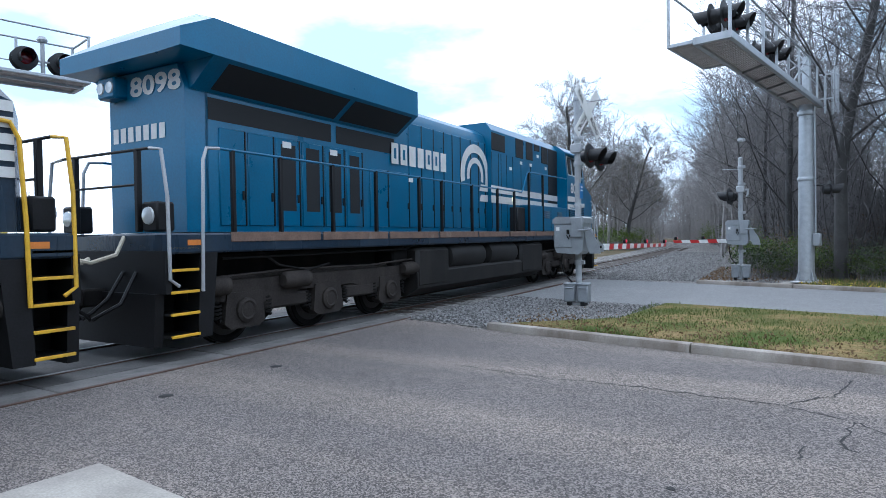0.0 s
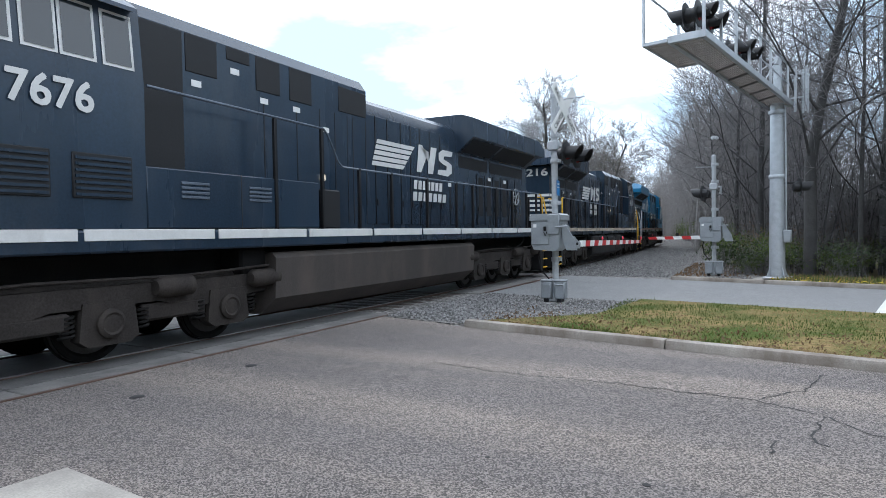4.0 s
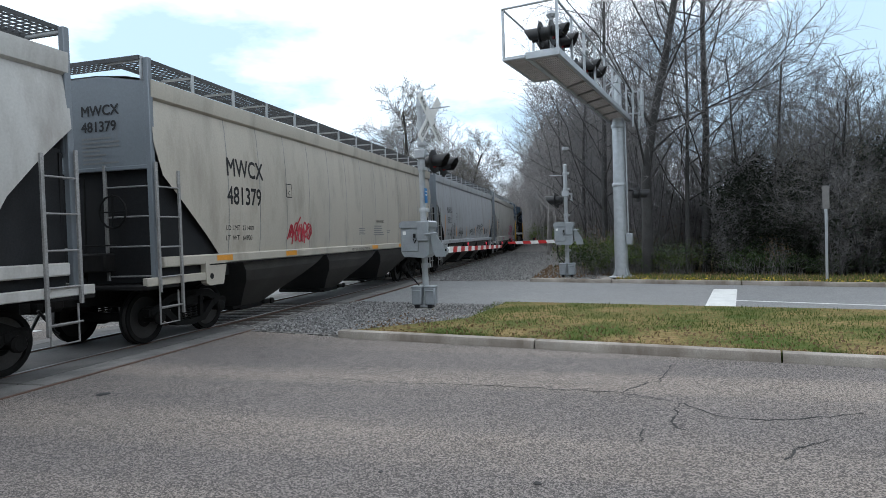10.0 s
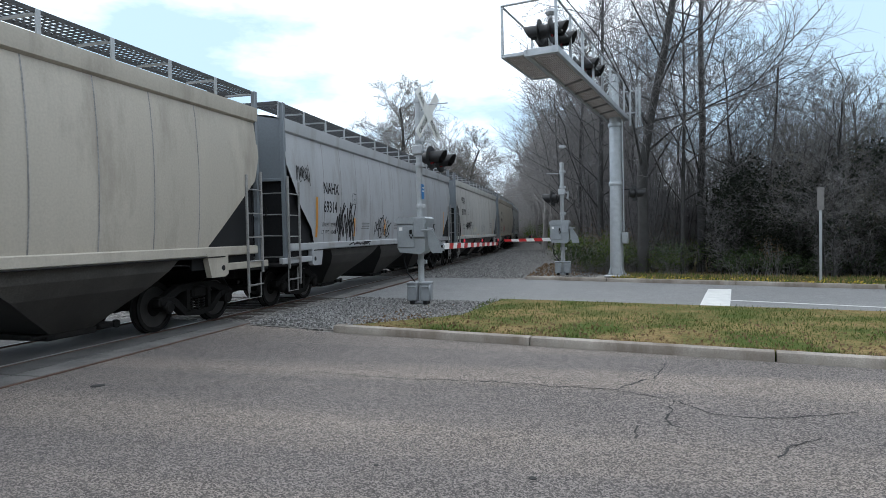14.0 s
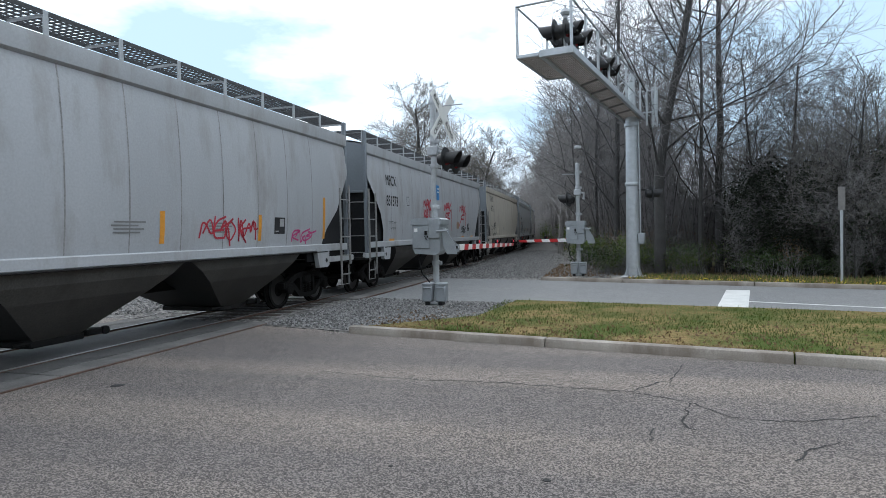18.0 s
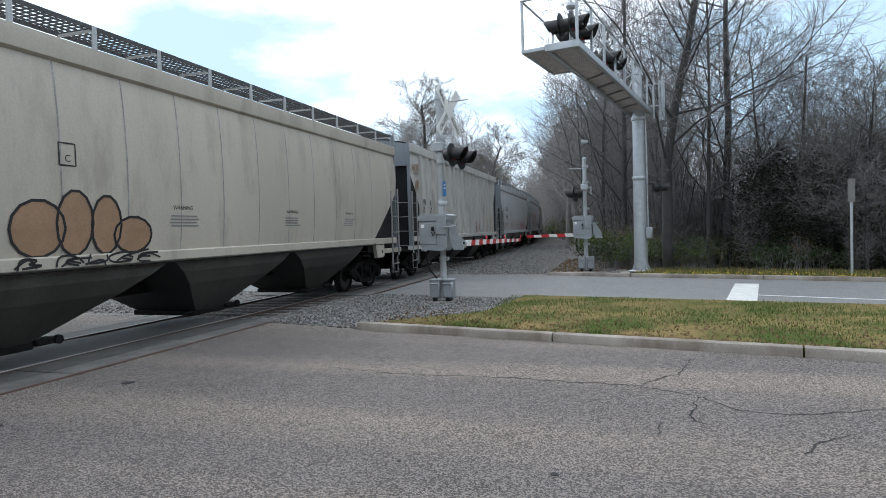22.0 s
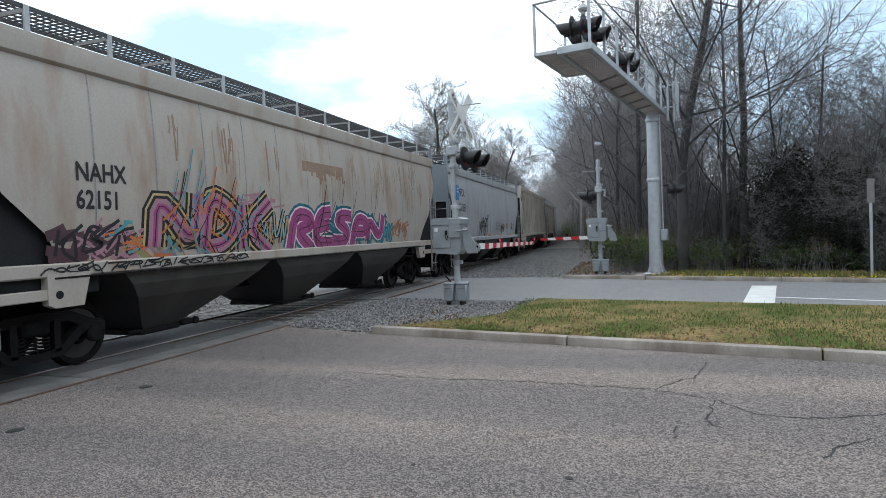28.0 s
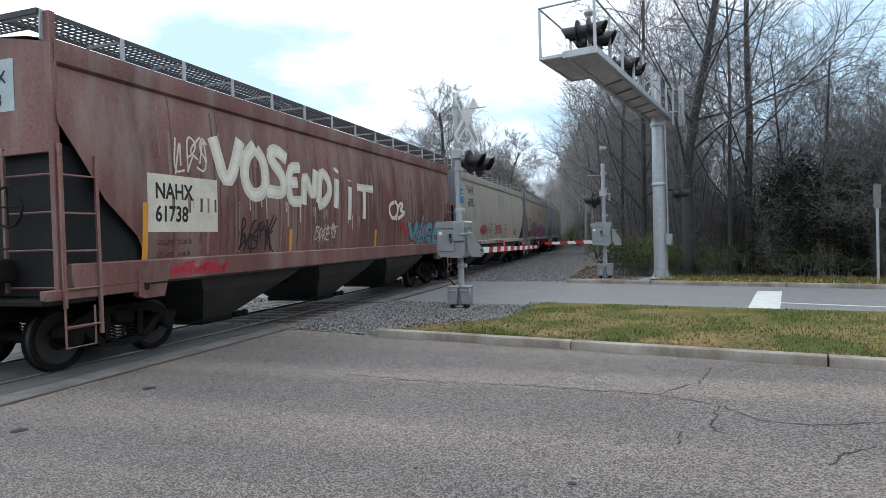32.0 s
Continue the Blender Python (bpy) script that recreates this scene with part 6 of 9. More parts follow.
        for x in (1, -1):
            for y0, y1 in ((-2.4, -0.35), (-0.1, 1.9)):
                part("air_reservoir", Shape().lathe([(0.14, 0), (0.33, 0.07), (0.37, 0.2), (0.37, y1 - y0 - 0.2), (0.33, y1 - y0 - 0.07), (0.14, y1 - y0)], 24, pose(x * 1.13, y0, 1.18, -90, 0, 0)), M_TANK, lo, "dusty cylindrical air reservoir")
    else:
        part("fuel_tank", Shape().prism([(-1.05, 0.3), (1.05, 0.3), (1.42, 0.6), (1.46, 1.3), (1.36, 1.4), (-1.36, 1.4), (-1.46, 1.3), (-1.42, 0.6)], -4.1, 3.94, axis=1), M_TANK_BROWN, lo, "large dusty fuel tank")
        part("tank_gauge", Shape().bev(1.44, 1.475, -0.3, -0.05, 0.7, 1.3, 0.01), M_RED, lo)
    part("piping", Shape().tube([(1.25, -4.2, 1.45), (1.25, 0, 1.47), (1.25, 4.2, 1.45)], 0.03, 6).tube([(1.33, -9.4, 1.4), (1.33, -4.2, 1.42)], 0.02, 6).tube([(1.33, 4.2, 1.42), (1.33, 9.4, 1.4)], 0.02, 6), M_UNDER, lo)
    part("underframe", Shape().bev(-0.7, 0.7, -10.2, 10.2, 0.9, 1.5, 0.05).bev(-1.2, 1.2, -4.6, -4.0, 0.7, 1.5, 0.05).bev(-1.2, 1.2, 3.9, 4.5, 0.7, 1.5, 0.05), M_UNDER, lo)
    return lo, hood, cab


def band(parent, name, pts, x, material, label=""):
    """A flat painted shape on the side: (y, z) outline."""
    return part(name, Shape().add([(x, y, z) for y, z in pts], [tuple(range(len(pts)))]), material, parent, label, smooth=0, fix=False)


def black_livery(hood, cab, lo, back=False):
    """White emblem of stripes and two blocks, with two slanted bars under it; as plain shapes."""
    for s in (1, -1):
        x = 0.99 * s
        base = -4.15 if s > 0 else 0.33
        for j in range(5):
            z0 = 3.28 + j * 0.13
            band(hood, "emblem_stripe", [(base + s * j * 0.05, z0), (base + s * (1.35 + 0.12 * j), z0), (base + s * (1.45 + 0.12 * j), z0 + 0.1), (base + s * (j * 0.05 + 0.04), z0 + 0.1)], x, M_LWHITE)
        y0 = 2.02
        for k, blk in enumerate(([(0, 0), (0.16, 0), (0.45, 0.62), (0.42, 0), (0.62, 0), (0.78, 0.78), (0.55, 0.78), (0.46, 0.3), (0.22, 0.78), (0.08, 0.78)], [(0.8, 0.02), (1.25, 0.0), (1.42, 0.12), (1.42, 0.36), (1.28, 0.44), (1.06, 0.5), (1.1, 0.6), (1.42, 0.62), (1.46, 0.78), (1.02, 0.78), (0.86, 0.66), (0.86, 0.44), (1.0, 0.36), (1.2, 0.3), (1.18, 0.18), (0.84, 0.16)])):
            band(hood, "emblem_block", [(base + s * (y0 + a * 1.38), 3.28 + b * 0.92) for a, b in blk], x, M_LWHITE)
        for j, (a, b, z) in enumerate(((1.85, 3.43, 2.83), (1.8, 3.65, 2.53))):
            for i in range(7):
                w = (b - a) / 7
                band(hood, "name_block", [(base + s * (a + i * w), z), (base + s * (a + i * w + w * 0.74), z), (base + s * (a + i * w + w * 0.86), z + 0.23), (base + s * (a + i * w + w * 0.12), z + 0.23)], x, M_LWHITE)
        # nose and end stripes
        for j in range(5):
            z0 = 2.42 + j * 0.185
            band(cab, "nose_stripe", [(9.62 - j * 0.085, z0), (9.83, z0), (9.83, z0 + 0.12), (9.57 - j * 0.085, z0 + 0.12)], 1.478 * s, M_LWHITE)
    for j in range(5):
        z0 = 2.3 + j * 0.21
        band(lo, "end_stripe", [(-0.96, z0), (0.96, z0), (0.96, z0 + 0.11), (-0.96, z0 + 0.11)], 0, M_LWHITE).matrix_basis = pose(0, -9.73, 0, 0, 0, -90)
        band(lo, "end_stripe", [(-9.72, z0), (-9.2 + 0.05 * j, z0), (-9.17 + 0.05 * j, z0 + 0.11), (-9.72, z0 + 0.11)], 0.975, M_LWHITE)
        band(lo, "nose_stripe", [(-0.8, z0), (0.8, z0), (0.8, z0 + 0.11), (-0.8, z0 + 0.11)], 0, M_LWHITE).matrix_basis = pose(0, 10.032, 0, 0, 0, -90)


# blue leading engine: white word blocks, an arch and two long stripes
eng, hood, cab = locomotive("blue diesel locomotive with white stripes and arch emblem", M_LBLUE, M_ALU, "8098", "blue", True, M_RUSTSTRIPE, wing_front=-4.0)
for i in range(7):
    w = 2.6 / 7
    y = -4.3 + i * w
    pts = [(y, 3.38), (y + w * 0.76, 3.38), (y + w * 0.76, 3.86), (y, 3.86)]
    hole = [(y + w * 0.26, 3.5), (y + w * 0.52, 3.5), (y + w * 0.52, 3.74), (y + w * 0.26, 3.74)]
    band(hood, "name_block", pts, 0.988, M_LWHITE)
    if i in (0, 1, 4, 5):
        band(hood, "name_block_gap", hole, 0.992, M_LBLUE)
for r0, r1 in ((0.36, 0.52), (0.66, 0.9)):
    n = 20
    sh = Shape()
    v = []
    for j in range(n + 1):
        a = radians(195 - 215 * j / n)
        v += [(0.992, -0.1 + r0 * math.cos(a), 3.42 + r0 * math.sin(a)), (0.992, -0.1 + r1 * math.cos(a), 3.42 + r1 * math.sin(a))]
    sh.add(v, [(2 * j, 2 * j + 1, 2 * j + 3, 2 * j + 2) for j in range(n)])
    part("emblem_arch", sh, M_LWHITE, hood, fix=False, smooth=0)
for z0, z1, yy in ((3.0, 3.2, 0.15), (2.7, 2.9, 0.15)):
    band(hood, "long_stripe", [(yy, z0), (0.7, z0), (0.7, z1), (yy + 0.1, z1)], 0.99, M_LWHITE)
    band(hood, "long_stripe", [(0.65, z0 - 0.02), (6.45, z0 - 0.06), (6.45, z1 - 0.06), (0.65, z1)], 1.133, M_LWHITE)
    band(cab, "long_stripe", [(6.45, z0 - 0.06), (7.4, z0 - 0.06), (7.4, z1 - 0.06), (6.45, z1 - 0.06)], 1.54, M_LWHITE)
for i in range(7):
    band(eng, "name_block", [(-0.85 + i * 0.2, 3.3), (-0.71 + i * 0.2, 3.3), (-0.71 + i * 0.2, 3.54), (-0.85 + i * 0.2, 3.54)], 0, M_LWHITE).matrix_basis = pose(0, -9.73, 0, 0, 0, -90)
run_with_train(eng, -22.3 * 2.5 + 0.02, 6.87)

eng, hood, cab = locomotive("black diesel locomotive with white emblem and yellow handrails", M_LBLACK, M_YELLOW, "4216", "black", True, M_LSTRIPE)
black_livery(hood, cab, eng)
run_with_train(eng, -22.3 * 1.5 - 0.2, 6.87)

eng, hood, cab = locomotive("black diesel locomotive running backwards with a large dusty tank", M_LBLACK, M_YELLOW, "7676", "black", False, M_LWHITE, wing_front=-4.0)
black_livery(hood, cab, eng)
eng["reversed"] = 1
run_with_train(eng, -22.3 * 0.5 - 0.2, 6.87)


# ---- lettering and graffiti on the cars ----
def spray(name, c, amt=0.0):
    return mat(name, c, 0.55, 0, 0.12, 3, 40, 0.02)


G_BLACK, G_PINK, G_RED = M_INK, spray("pink_spray", (0.5, 0.06, 0.2)), spray("red_spray", (0.42, 0.03, 0.05))
G_GREY, G_WHITE = spray("grey_spray", (0.3, 0.3, 0.3)), spray("white_roller_paint", (0.62, 0.57, 0.47))
G_MAGENTA, G_TEAL, G_PALE = spray("magenta_spray", (0.33, 0.07, 0.21)), spray("teal_spray", (0.03, 0.16, 0.2)), spray("pale_pink_outline", (0.68, 0.55, 0.6))
G_BROWN, G_CYAN, G_MULTI = spray("tan_spray", (0.3, 0.19, 0.115)), spray("cyan_spray", (0.1, 0.29, 0.34)), spray("mauve_spray", (0.36, 0.2, 0.24))
G_OLIVE = spray("olive_spray", (0.24, 0.24, 0.1))
G_PRINT = spray("faded_print", (0.2, 0.2, 0.2))

GLYPH = {
    "A": [[(0, 0), (0.45, 1), (0.6, 1), (0.95, 0)], [(0.2, 0.4), (0.85, 0.45)]],
    "N": [[(0.05, 0), (0.1, 1), (0.8, 0.05), (0.9, 1.05)]],
    "K": [[(0.1, 1), (0.15, 0)], [(0.9, 1.05), (0.2, 0.45), (0.95, -0.1)]],
    "E": [[(0.85, 1), (0.15, 0.92), (0.1, 0.05), (0.9, 0)], [(0.15, 0.5), (0.7, 0.55)]],
    "S": [[(0.9, 0.9), (0.4, 1.02), (0.12, 0.75), (0.8, 0.4), (0.7, 0.05), (0.05, 0.08)]],
    "R": [[(0.12, 0), (0.15, 1), (0.7, 0.95), (0.85, 0.7), (0.2, 0.45), (0.95, -0.05)]],
    "O": [[(0.5, 1), (0.12, 0.75), (0.1, 0.25), (0.45, 0), (0.85, 0.2), (0.9, 0.72), (0.5, 1.0)]],
    "V": [[(0, 1), (0.45, 0), (0.95, 1.05)]],
    "D": [[(0.12, 0), (0.15, 1), (0.7, 0.85), (0.92, 0.45), (0.6, 0.05), (0.12, 0)]],
    "I": [[(0.5, 1), (0.45, 0)], [(0.5, 1.22), (0.52, 1.28)]],
    "M": [[(0.02, 0), (0.15, 1), (0.5, 0.35), (0.8, 1), (0.98, -0.05)]],
    "P": [[(0.12, -0.1), (0.2, 1), (0.85, 0.9), (0.8, 0.55), (0.2, 0.45)]],
    "U": [[(0.1, 1), (0.15, 0.2), (0.5, 0), (0.85, 0.2), (0.9, 1)]],
    "L": [[(0.2, 1.05), (0.12, 0.05), (0.9, 0.1)]],
    "C": [[(0.9, 0.85), (0.5, 1), (0.1, 0.6), (0.2, 0.12), (0.9, 0.1)]],
    "T": [[(0.5, 1), (0.45, -0.05)], [(0.0, 0.95), (1, 1.02)]],
    "X": [[(0.05, 1), (0.95, 0)], [(0.95, 1.05), (0.05, -0.1)]],
    "~": [[(0, 0.2), (0.3, 0.9), (0.45, 0.1), (0.7, 0.95), (0.8, 0.2), (1, 0.6)]],
    "B": [[(0.12, 0), (0.15, 1), (0.75, 0.85), (0.3, 0.52), (0.9, 0.3), (0.12, 0)]],
}


def round_off(pts):
    """Corner cutting: a soft line through the points."""
    for _ in range(2):
        out = [pts[0]]
        for a, b in zip(pts, pts[1:]):
            out += [(a[0] * 0.75 + b[0] * 0.25, a[1] * 0.75 + b[1] * 0.25), (a[0] * 0.25 + b[0] * 0.75, a[1] * 0.25 + b[1] * 0.75)]
        pts = out + [pts[-1]]
    return pts


def tag(car, letters, y0, z0, y1, z1, layers, seed=1, slant=0.14, jitter=0.1, overlap=1.1):
    """Hand-drawn letter shapes in a box of the side; layers of (paint, line width), the lowest first."""
    body, prof = car[1], car[2]
    n = len(letters)
    w = (y1 - y0) / n
    rg = random.Random(seed)
    if z1 < 1.6:
        prof = [(1.606, 0), (1.606, 5)]
    for i, ch in enumerate(letters):
        lift = rg.uniform(-0.08, 0.08)
        lines = []
        drawn = list(GLYPH[ch])
        if layers[0][1] < 0.075 and n > 1:
            # a quick hand: tails and cuts through the letters
            a = rg.uniform(0.1, 0.9)
            drawn.append([(a - 0.35, rg.uniform(-0.1, 0.5)), (a, rg.uniform(0.6, 1.2)), (a + 0.3, rg.uniform(-0.35, 0.4))])
            if i % 2:
                drawn.append([(0.9, rg.uniform(0.1, 0.5)), (0.3, rg.uniform(0.3, 0.9)), (1.25, rg.uniform(0.7, 1.3))])
        for line in drawn:
            pts = [(y0 + (i + (a * overlap + slant * b) + rg.gauss(0, jitter)) * w, z0 + (b + lift + rg.gauss(0, jitter * 0.7)) * (z1 - z0)) for a, b in line]
            lines.append(round_off([(min(max(a, y0 - 0.15), y1 + 0.3), min(max(b, 1.21), 4.2)) for a, b in pts]))
        for k, (paint_, width) in enumerate(layers):
            sh = Shape()
            for line in lines:
                stroke(sh, prof, line, width, 0.0075 + 0.003 * k + 0.00004 * i)
            part("graffiti_letter", sh, paint_, body, "spray-painted graffiti letter" if i == 0 else "", smooth=0, fix=False)


def bubble(car, n, y0, z0, y1, z1, paint_, width, seed, fill=None):
    """Round outlined letters side by side, each with a few inner lines."""
    rg = random.Random(seed)
    w = (y1 - y0) / n
    for i in range(n):
        c, h = y0 + (i + 0.5) * w, (z1 - z0) * rg.uniform(0.85, 1.05)
        ring = []
        for j in range(12):
            a = 2 * math.pi * j / 12
            k = 1 / max(abs(math.cos(a)), abs(math.sin(a))) ** 0.7
            ring.append((c + 0.56 * w * k * math.cos(a) * rg.uniform(0.85, 1.1), z0 + h / 2 + 0.5 * h * k * math.sin(a) * rg.uniform(0.85, 1.05)))
        sh = Shape()
        stroke(sh, car[2], round_off(ring + ring[:2]), width, 0.0078 + 0.0001 * i)
        for _ in range(2):
            b = c + rg.uniform(-0.25, 0.15) * w
            stroke(sh, car[2], round_off([(b, z0 + h * rg.uniform(0.1, 0.3)), (b + 0.1 * w, z0 + h * 0.5), (b + rg.uniform(-0.1, 0.25) * w, z0 + h * rg.uniform(0.65, 0.9))]), width, 0.0079 + 0.0001 * i)
        part("graffiti_letter", sh, paint_, car[1], "outlined bubble graffiti letter" if i == 0 else "", smooth=0, fix=False)


def marks(car, y, z, owner, number, size=0.36, gap=0.5, size2=None, end=True, ink=M_INK, end_ink=None):
    body, prof = car[1], car[2]
    decal(body, prof, "reporting_mark", y, z, owner, size, ink, 0.009, 0.82)
    decal(body, prof, "car_number", y, z - gap, number, size2 or size, ink, 0.009, 0.82)
    if end:
        for k, (word, zz) in enumerate(((owner, 3.95), (number, 3.68))):
            me = text_mesh(word, 0.24, end_ink or M_INK, 0.006)
            part("end_lettering", me, None, car[0], at=pose(0.15, -HALF - 0.008, zz, 90, 0, 0))
        sh, rg = Shape(), random.Random(int(number))
        for i in range(7):
            sh.box(0.15, 0.15 + rg.uniform(0.3, 0.8), -HALF - 0.006, -HALF - 0.004, 3.55 - 0.07 * i, 3.58 - 0.07 * i)
        part("small_print", sh, G_PRINT, car[0], smooth=0)


def print_block(car, y, z, w, n, lh=0.055, h=0.025, material=None, seed=0):
    """Unreadable small print: plain bars."""
    rg = random.Random(seed + int(y * 10))
    sh = Shape()
    for i in range(n):
        patch(sh, car[2], y + rg.uniform(0, 0.06), y + w * rg.uniform(0.75, 1.0), z - i * lh, z - i * lh + h, 0.0065)
    part("small_print", sh, material or G_PRINT, car[1], smooth=0, fix=False)


def reflector(car, y, z0, z1, w=0.11):
    sh = Shape()
    patch(sh, car[2], y, y + w, z0, z1, 0.0068)
    part("reflector", sh, M_REFL, car[1], "orange reflective strip", smooth=0, fix=False)


def plate_mark(car, y, z, s=0.3):
    sh = Shape()
    stroke(sh, car[2], [(y, z), (y + s * 0.85, z), (y + s * 0.85, z + s), (y, z + s), (y, z)], 0.022)
    part("plate_frame", sh, M_INK, car[1], smooth=0, fix=False)
    decal(car[1], car[2], "plate_letter", y + s * 0.28, z + 0.05, "C", s * 0.45, M_INK)


def badge(car, y, z):
    sh = Shape()
    patch(sh, car[2], y, y + 0.42, z, z + 0.36, 0.0066)
    part("badge", sh, M_INK, car[1], smooth=0, fix=False)
    sh = Shape()
    patch(sh, car[2], y + 0.2, y + 0.38, z + 0.16, z + 0.33, 0.009)
    patch(sh, car[2], y + 0.04, y + 0.17, z + 0.04, z + 0.07, 0.009)
    part("badge_print", sh, G_GREY, car[1], smooth=0, fix=False)


def weights(car, y, z, load, light, size=0.14):
    decal(car[1], car[2], "load_limit", y, z, "LD LMT  " + load, size, M_INK)
    decal(car[1], car[2], "light_weight", y, z - 0.2, "LT  WT   " + light, size, M_INK)


C = CAR_OB
# first car
marks(C[0], -6.68, 2.58, "MCEX", "350789", 0.40, 0.42)
weights(C[0], -6.75, 1.95, "220800", "65200")
reflector(C[0], -7.02, 1.62, 2.68)
reflector(C[0], -3.32, 1.62, 2.05)
reflector(C[0], 0.2, 1.62, 2.1)
plate_mark(C[0], -3.9, 2.28)
bubble(C[0], 5, 2.6, 1.6, 5.5, 2.5, G_PINK, 0.06, 4)
tag(C[0], "SETPO", 2.7, 1.7, 5.4, 2.35, ((G_PINK, 0.045),), 4, 0.05)
tag(C[0], "NK", 1.9, 1.6, 2.6, 1.9, ((G_PINK, 0.045),), 3)
tag(C[0], "~NAO~", 1.7, 1.24, 5.9, 1.48, ((G_PINK, 0.035),), 5)
bubble(C[0], 6, -4.55, 1.56, -1.75, 2.35, G_GREY, 0.026, 6)
tag(C[0], "~NK", -5.25, 1.65, -4.65, 2.25, ((G_GREY, 0.022),), 6)
tag(C[0], "L", -4.5, 1.55, -4.2, 2.1, ((spray("plum_spray", (0.2, 0.05, 0.1)), 0.05),), 5)
bubble(C[0], 4, -1.5, 1.6, 0.9, 2.12, G_GREY, 0.03, 7)
tag(C[0], "MA", -3.6, 1.22, -2.9, 1.5, ((G_PINK, 0.03),), 8)
print_block(C[0], 2.4, 2.2, 0.7, 4)
print_block(C[0], 5.75, 1.9, 0.6, 4)
# second car
marks(C[1], -6.25, 2.82, "NAHX", "69312", 0.40, 0.48)
weights(C[1], -6.3, 1.95, "223900", "62100")
for y, z1 in ((-6.8, 2.7), (-4.2, 2.22), (-1.5, 2.2), (1.2, 2.2), (4.1, 2.2), (6.75, 2.72)):
    reflector(C[1], y, 1.68, z1)
plate_mark(C[1], -4.3, 2.55)
tag(C[1], "~LUA", -5.6, 1.5, -4.5, 2.3, ((G_GREY, 0.12), (G_BLACK, 0.03)), 9)
tag(C[1], "NEKA~", -3.7, 1.68, -2.5, 2.1, ((G_BLACK, 0.03),), 10)
tag(C[1], "~ECO", -0.6, 1.75, 0.9, 2.1, ((G_BLACK, 0.03),), 11)
tag(C[1], "ANKA", 1.6, 1.95, 3.6, 2.4, ((G_BLACK, 0.045),), 12, 0.3)
tag(C[1], "NEO", 5.0, 1.65, 5.9, 2.1, ((G_BLACK, 0.028),), 13)
badge(C[1], 4.5, 1.75)
print_block(C[1], 2.6, 1.85, 0.7, 5)
print_block(C[1], -0.2, 2.0, 0.6, 3)
# third car
marks(C[2], -6.3, 3.06, "MWCX", "481379", 0.50, 0.56)
weights(C[2], -6.35, 1.98, "221400", "64900")
tag(C[2], "AROPO", -3.95, 1.75, -2.8, 2.15, ((G_RED, 0.05),), 14)
decal(C[2][1], C[2][2], "warning", 1.75, 2.22, "WARNING", 0.14, M_INK)
print_block(C[2], 1.5, 2.1, 0.95, 5, 0.07, 0.03)
print_block(C[2], 0.3, 2.02, 0.55, 4)
print_block(C[2], 2.7, 1.95, 0.4, 2)
print_block(C[2], 5.6, 2.2, 0.5, 3)
decal(C[2][1], [(1.612, 0), (1.612, 5)], "notice", -0.35, 1.39, "VENT CAR WHEN UNLOADING", 0.1, M_INK)
for y in (-6.7, -4.1, 1.3, 3.85):
    sh = Shape()
    patch(sh, [(1.61, 0), (1.61, 5)], y, y + 0.5, 1.39, 1.5, 0.0)
    part("reflector", sh, M_REFL, C[2][1], "orange reflective strip", smooth=0, fix=False)
plate_mark(C[2], -4.0, 2.75)
# fourth car
marks(C[3], -6.75, 3.32, "MFCX", "851390", 0.46, 0.64)
weights(C[3], -6.5, 2.1, "222900", "63100", 0.1)
tag(C[3], "NEKNAST", -5.55, 1.9, -3.7, 2.25, ((G_BLACK, 0.055),), 15)
tag(C[3], "SECO", -2.9, 1.75, -1.6, 2.0, ((G_WHITE, 0.05),), 16)
plate_mark(C[3], -4.8, 2.75)
print_block(C[3], -3.4, 2.15, 0.4, 5)
tag(C[3], "BOCN", 0.2, 1.7, 1.7, 2.2, ((G_GREY, 0.04),), 17)
reflector(C[3], 5.9, 1.6, 2.7, 0.1)
print_block(C[3], 4.2, 2.3, 1.1, 3, 0.14, 0.06)
for y in (-6.6, -3.9, -1.2, 1.5):
    sh = Shape()
    patch(sh, C[3][2], y, y + 0.55, 1.46, 1.56, 0.0066)
    part("reflector", sh, M_REFL, C[3][1], "orange reflective strip", smooth=0, fix=False)
# fifth car
marks(C[4], -6.3, 2.83, "NAHX", "69314", 0.42, 0.5)
weights(C[4], -6.4, 1.95, "223800", "62400")
tag(C[4], "~KNAK", -5.5, 1.6, -4.2, 2.5, ((G_BLACK, 0.06),), 18, 0.2, 0.12)
tag(C[4], "NEKO", -2.5, 1.62, -1.0, 2.2, ((G_BLACK, 0.045),), 19, 0.2, 0.1)
tag(C[4], "NERS", 1.4, 1.7, 2.4, 2.0, ((G_BLACK, 0.025),), 20)
tag(C[4], "BENIP", 2.5, 1.68, 3.6, 2.15, ((G_BLACK, 0.025),), 21)
tag(C[4], "MERSO", -7.8, 3.08, -7.1, 3.4, ((G_BLACK, 0.022),), 22, 0.2)
for y, z1 in ((-6.75, 2.7), (-4.2, 2.2), (-1.5, 2.2), (1.2, 2.2), (4.0, 2.2), (6.8, 2.7)):
    reflector(C[4], y, 1.66, z1)
plate_mark(C[4], -4.3, 2.62)
badge(C[4], 4.9, 1.75)
for y in (-3.6, -0.5, 0.6):
    print_block(C[4], y, 2.05, 0.7, 4)
tag(C[4], "~~", -4.6, 1.38, -3.2, 1.5, ((G_BLACK, 0.04),), 23)
# sixth car
marks(C[5], -6.65, 3.66, "NAHX", "66173", 0.5, 0.6)
weights(C[5], -6.6, 2.1, "224700", "61300", 0.1)
tag(C[5], "MAK", -5.6, 1.98, -4.7, 2.35, ((G_BLACK, 0.05),), 24)
tag(C[5], "BENT", -5.6, 1.5, -4.3, 1.7, ((G_BLACK, 0.035),), 25)
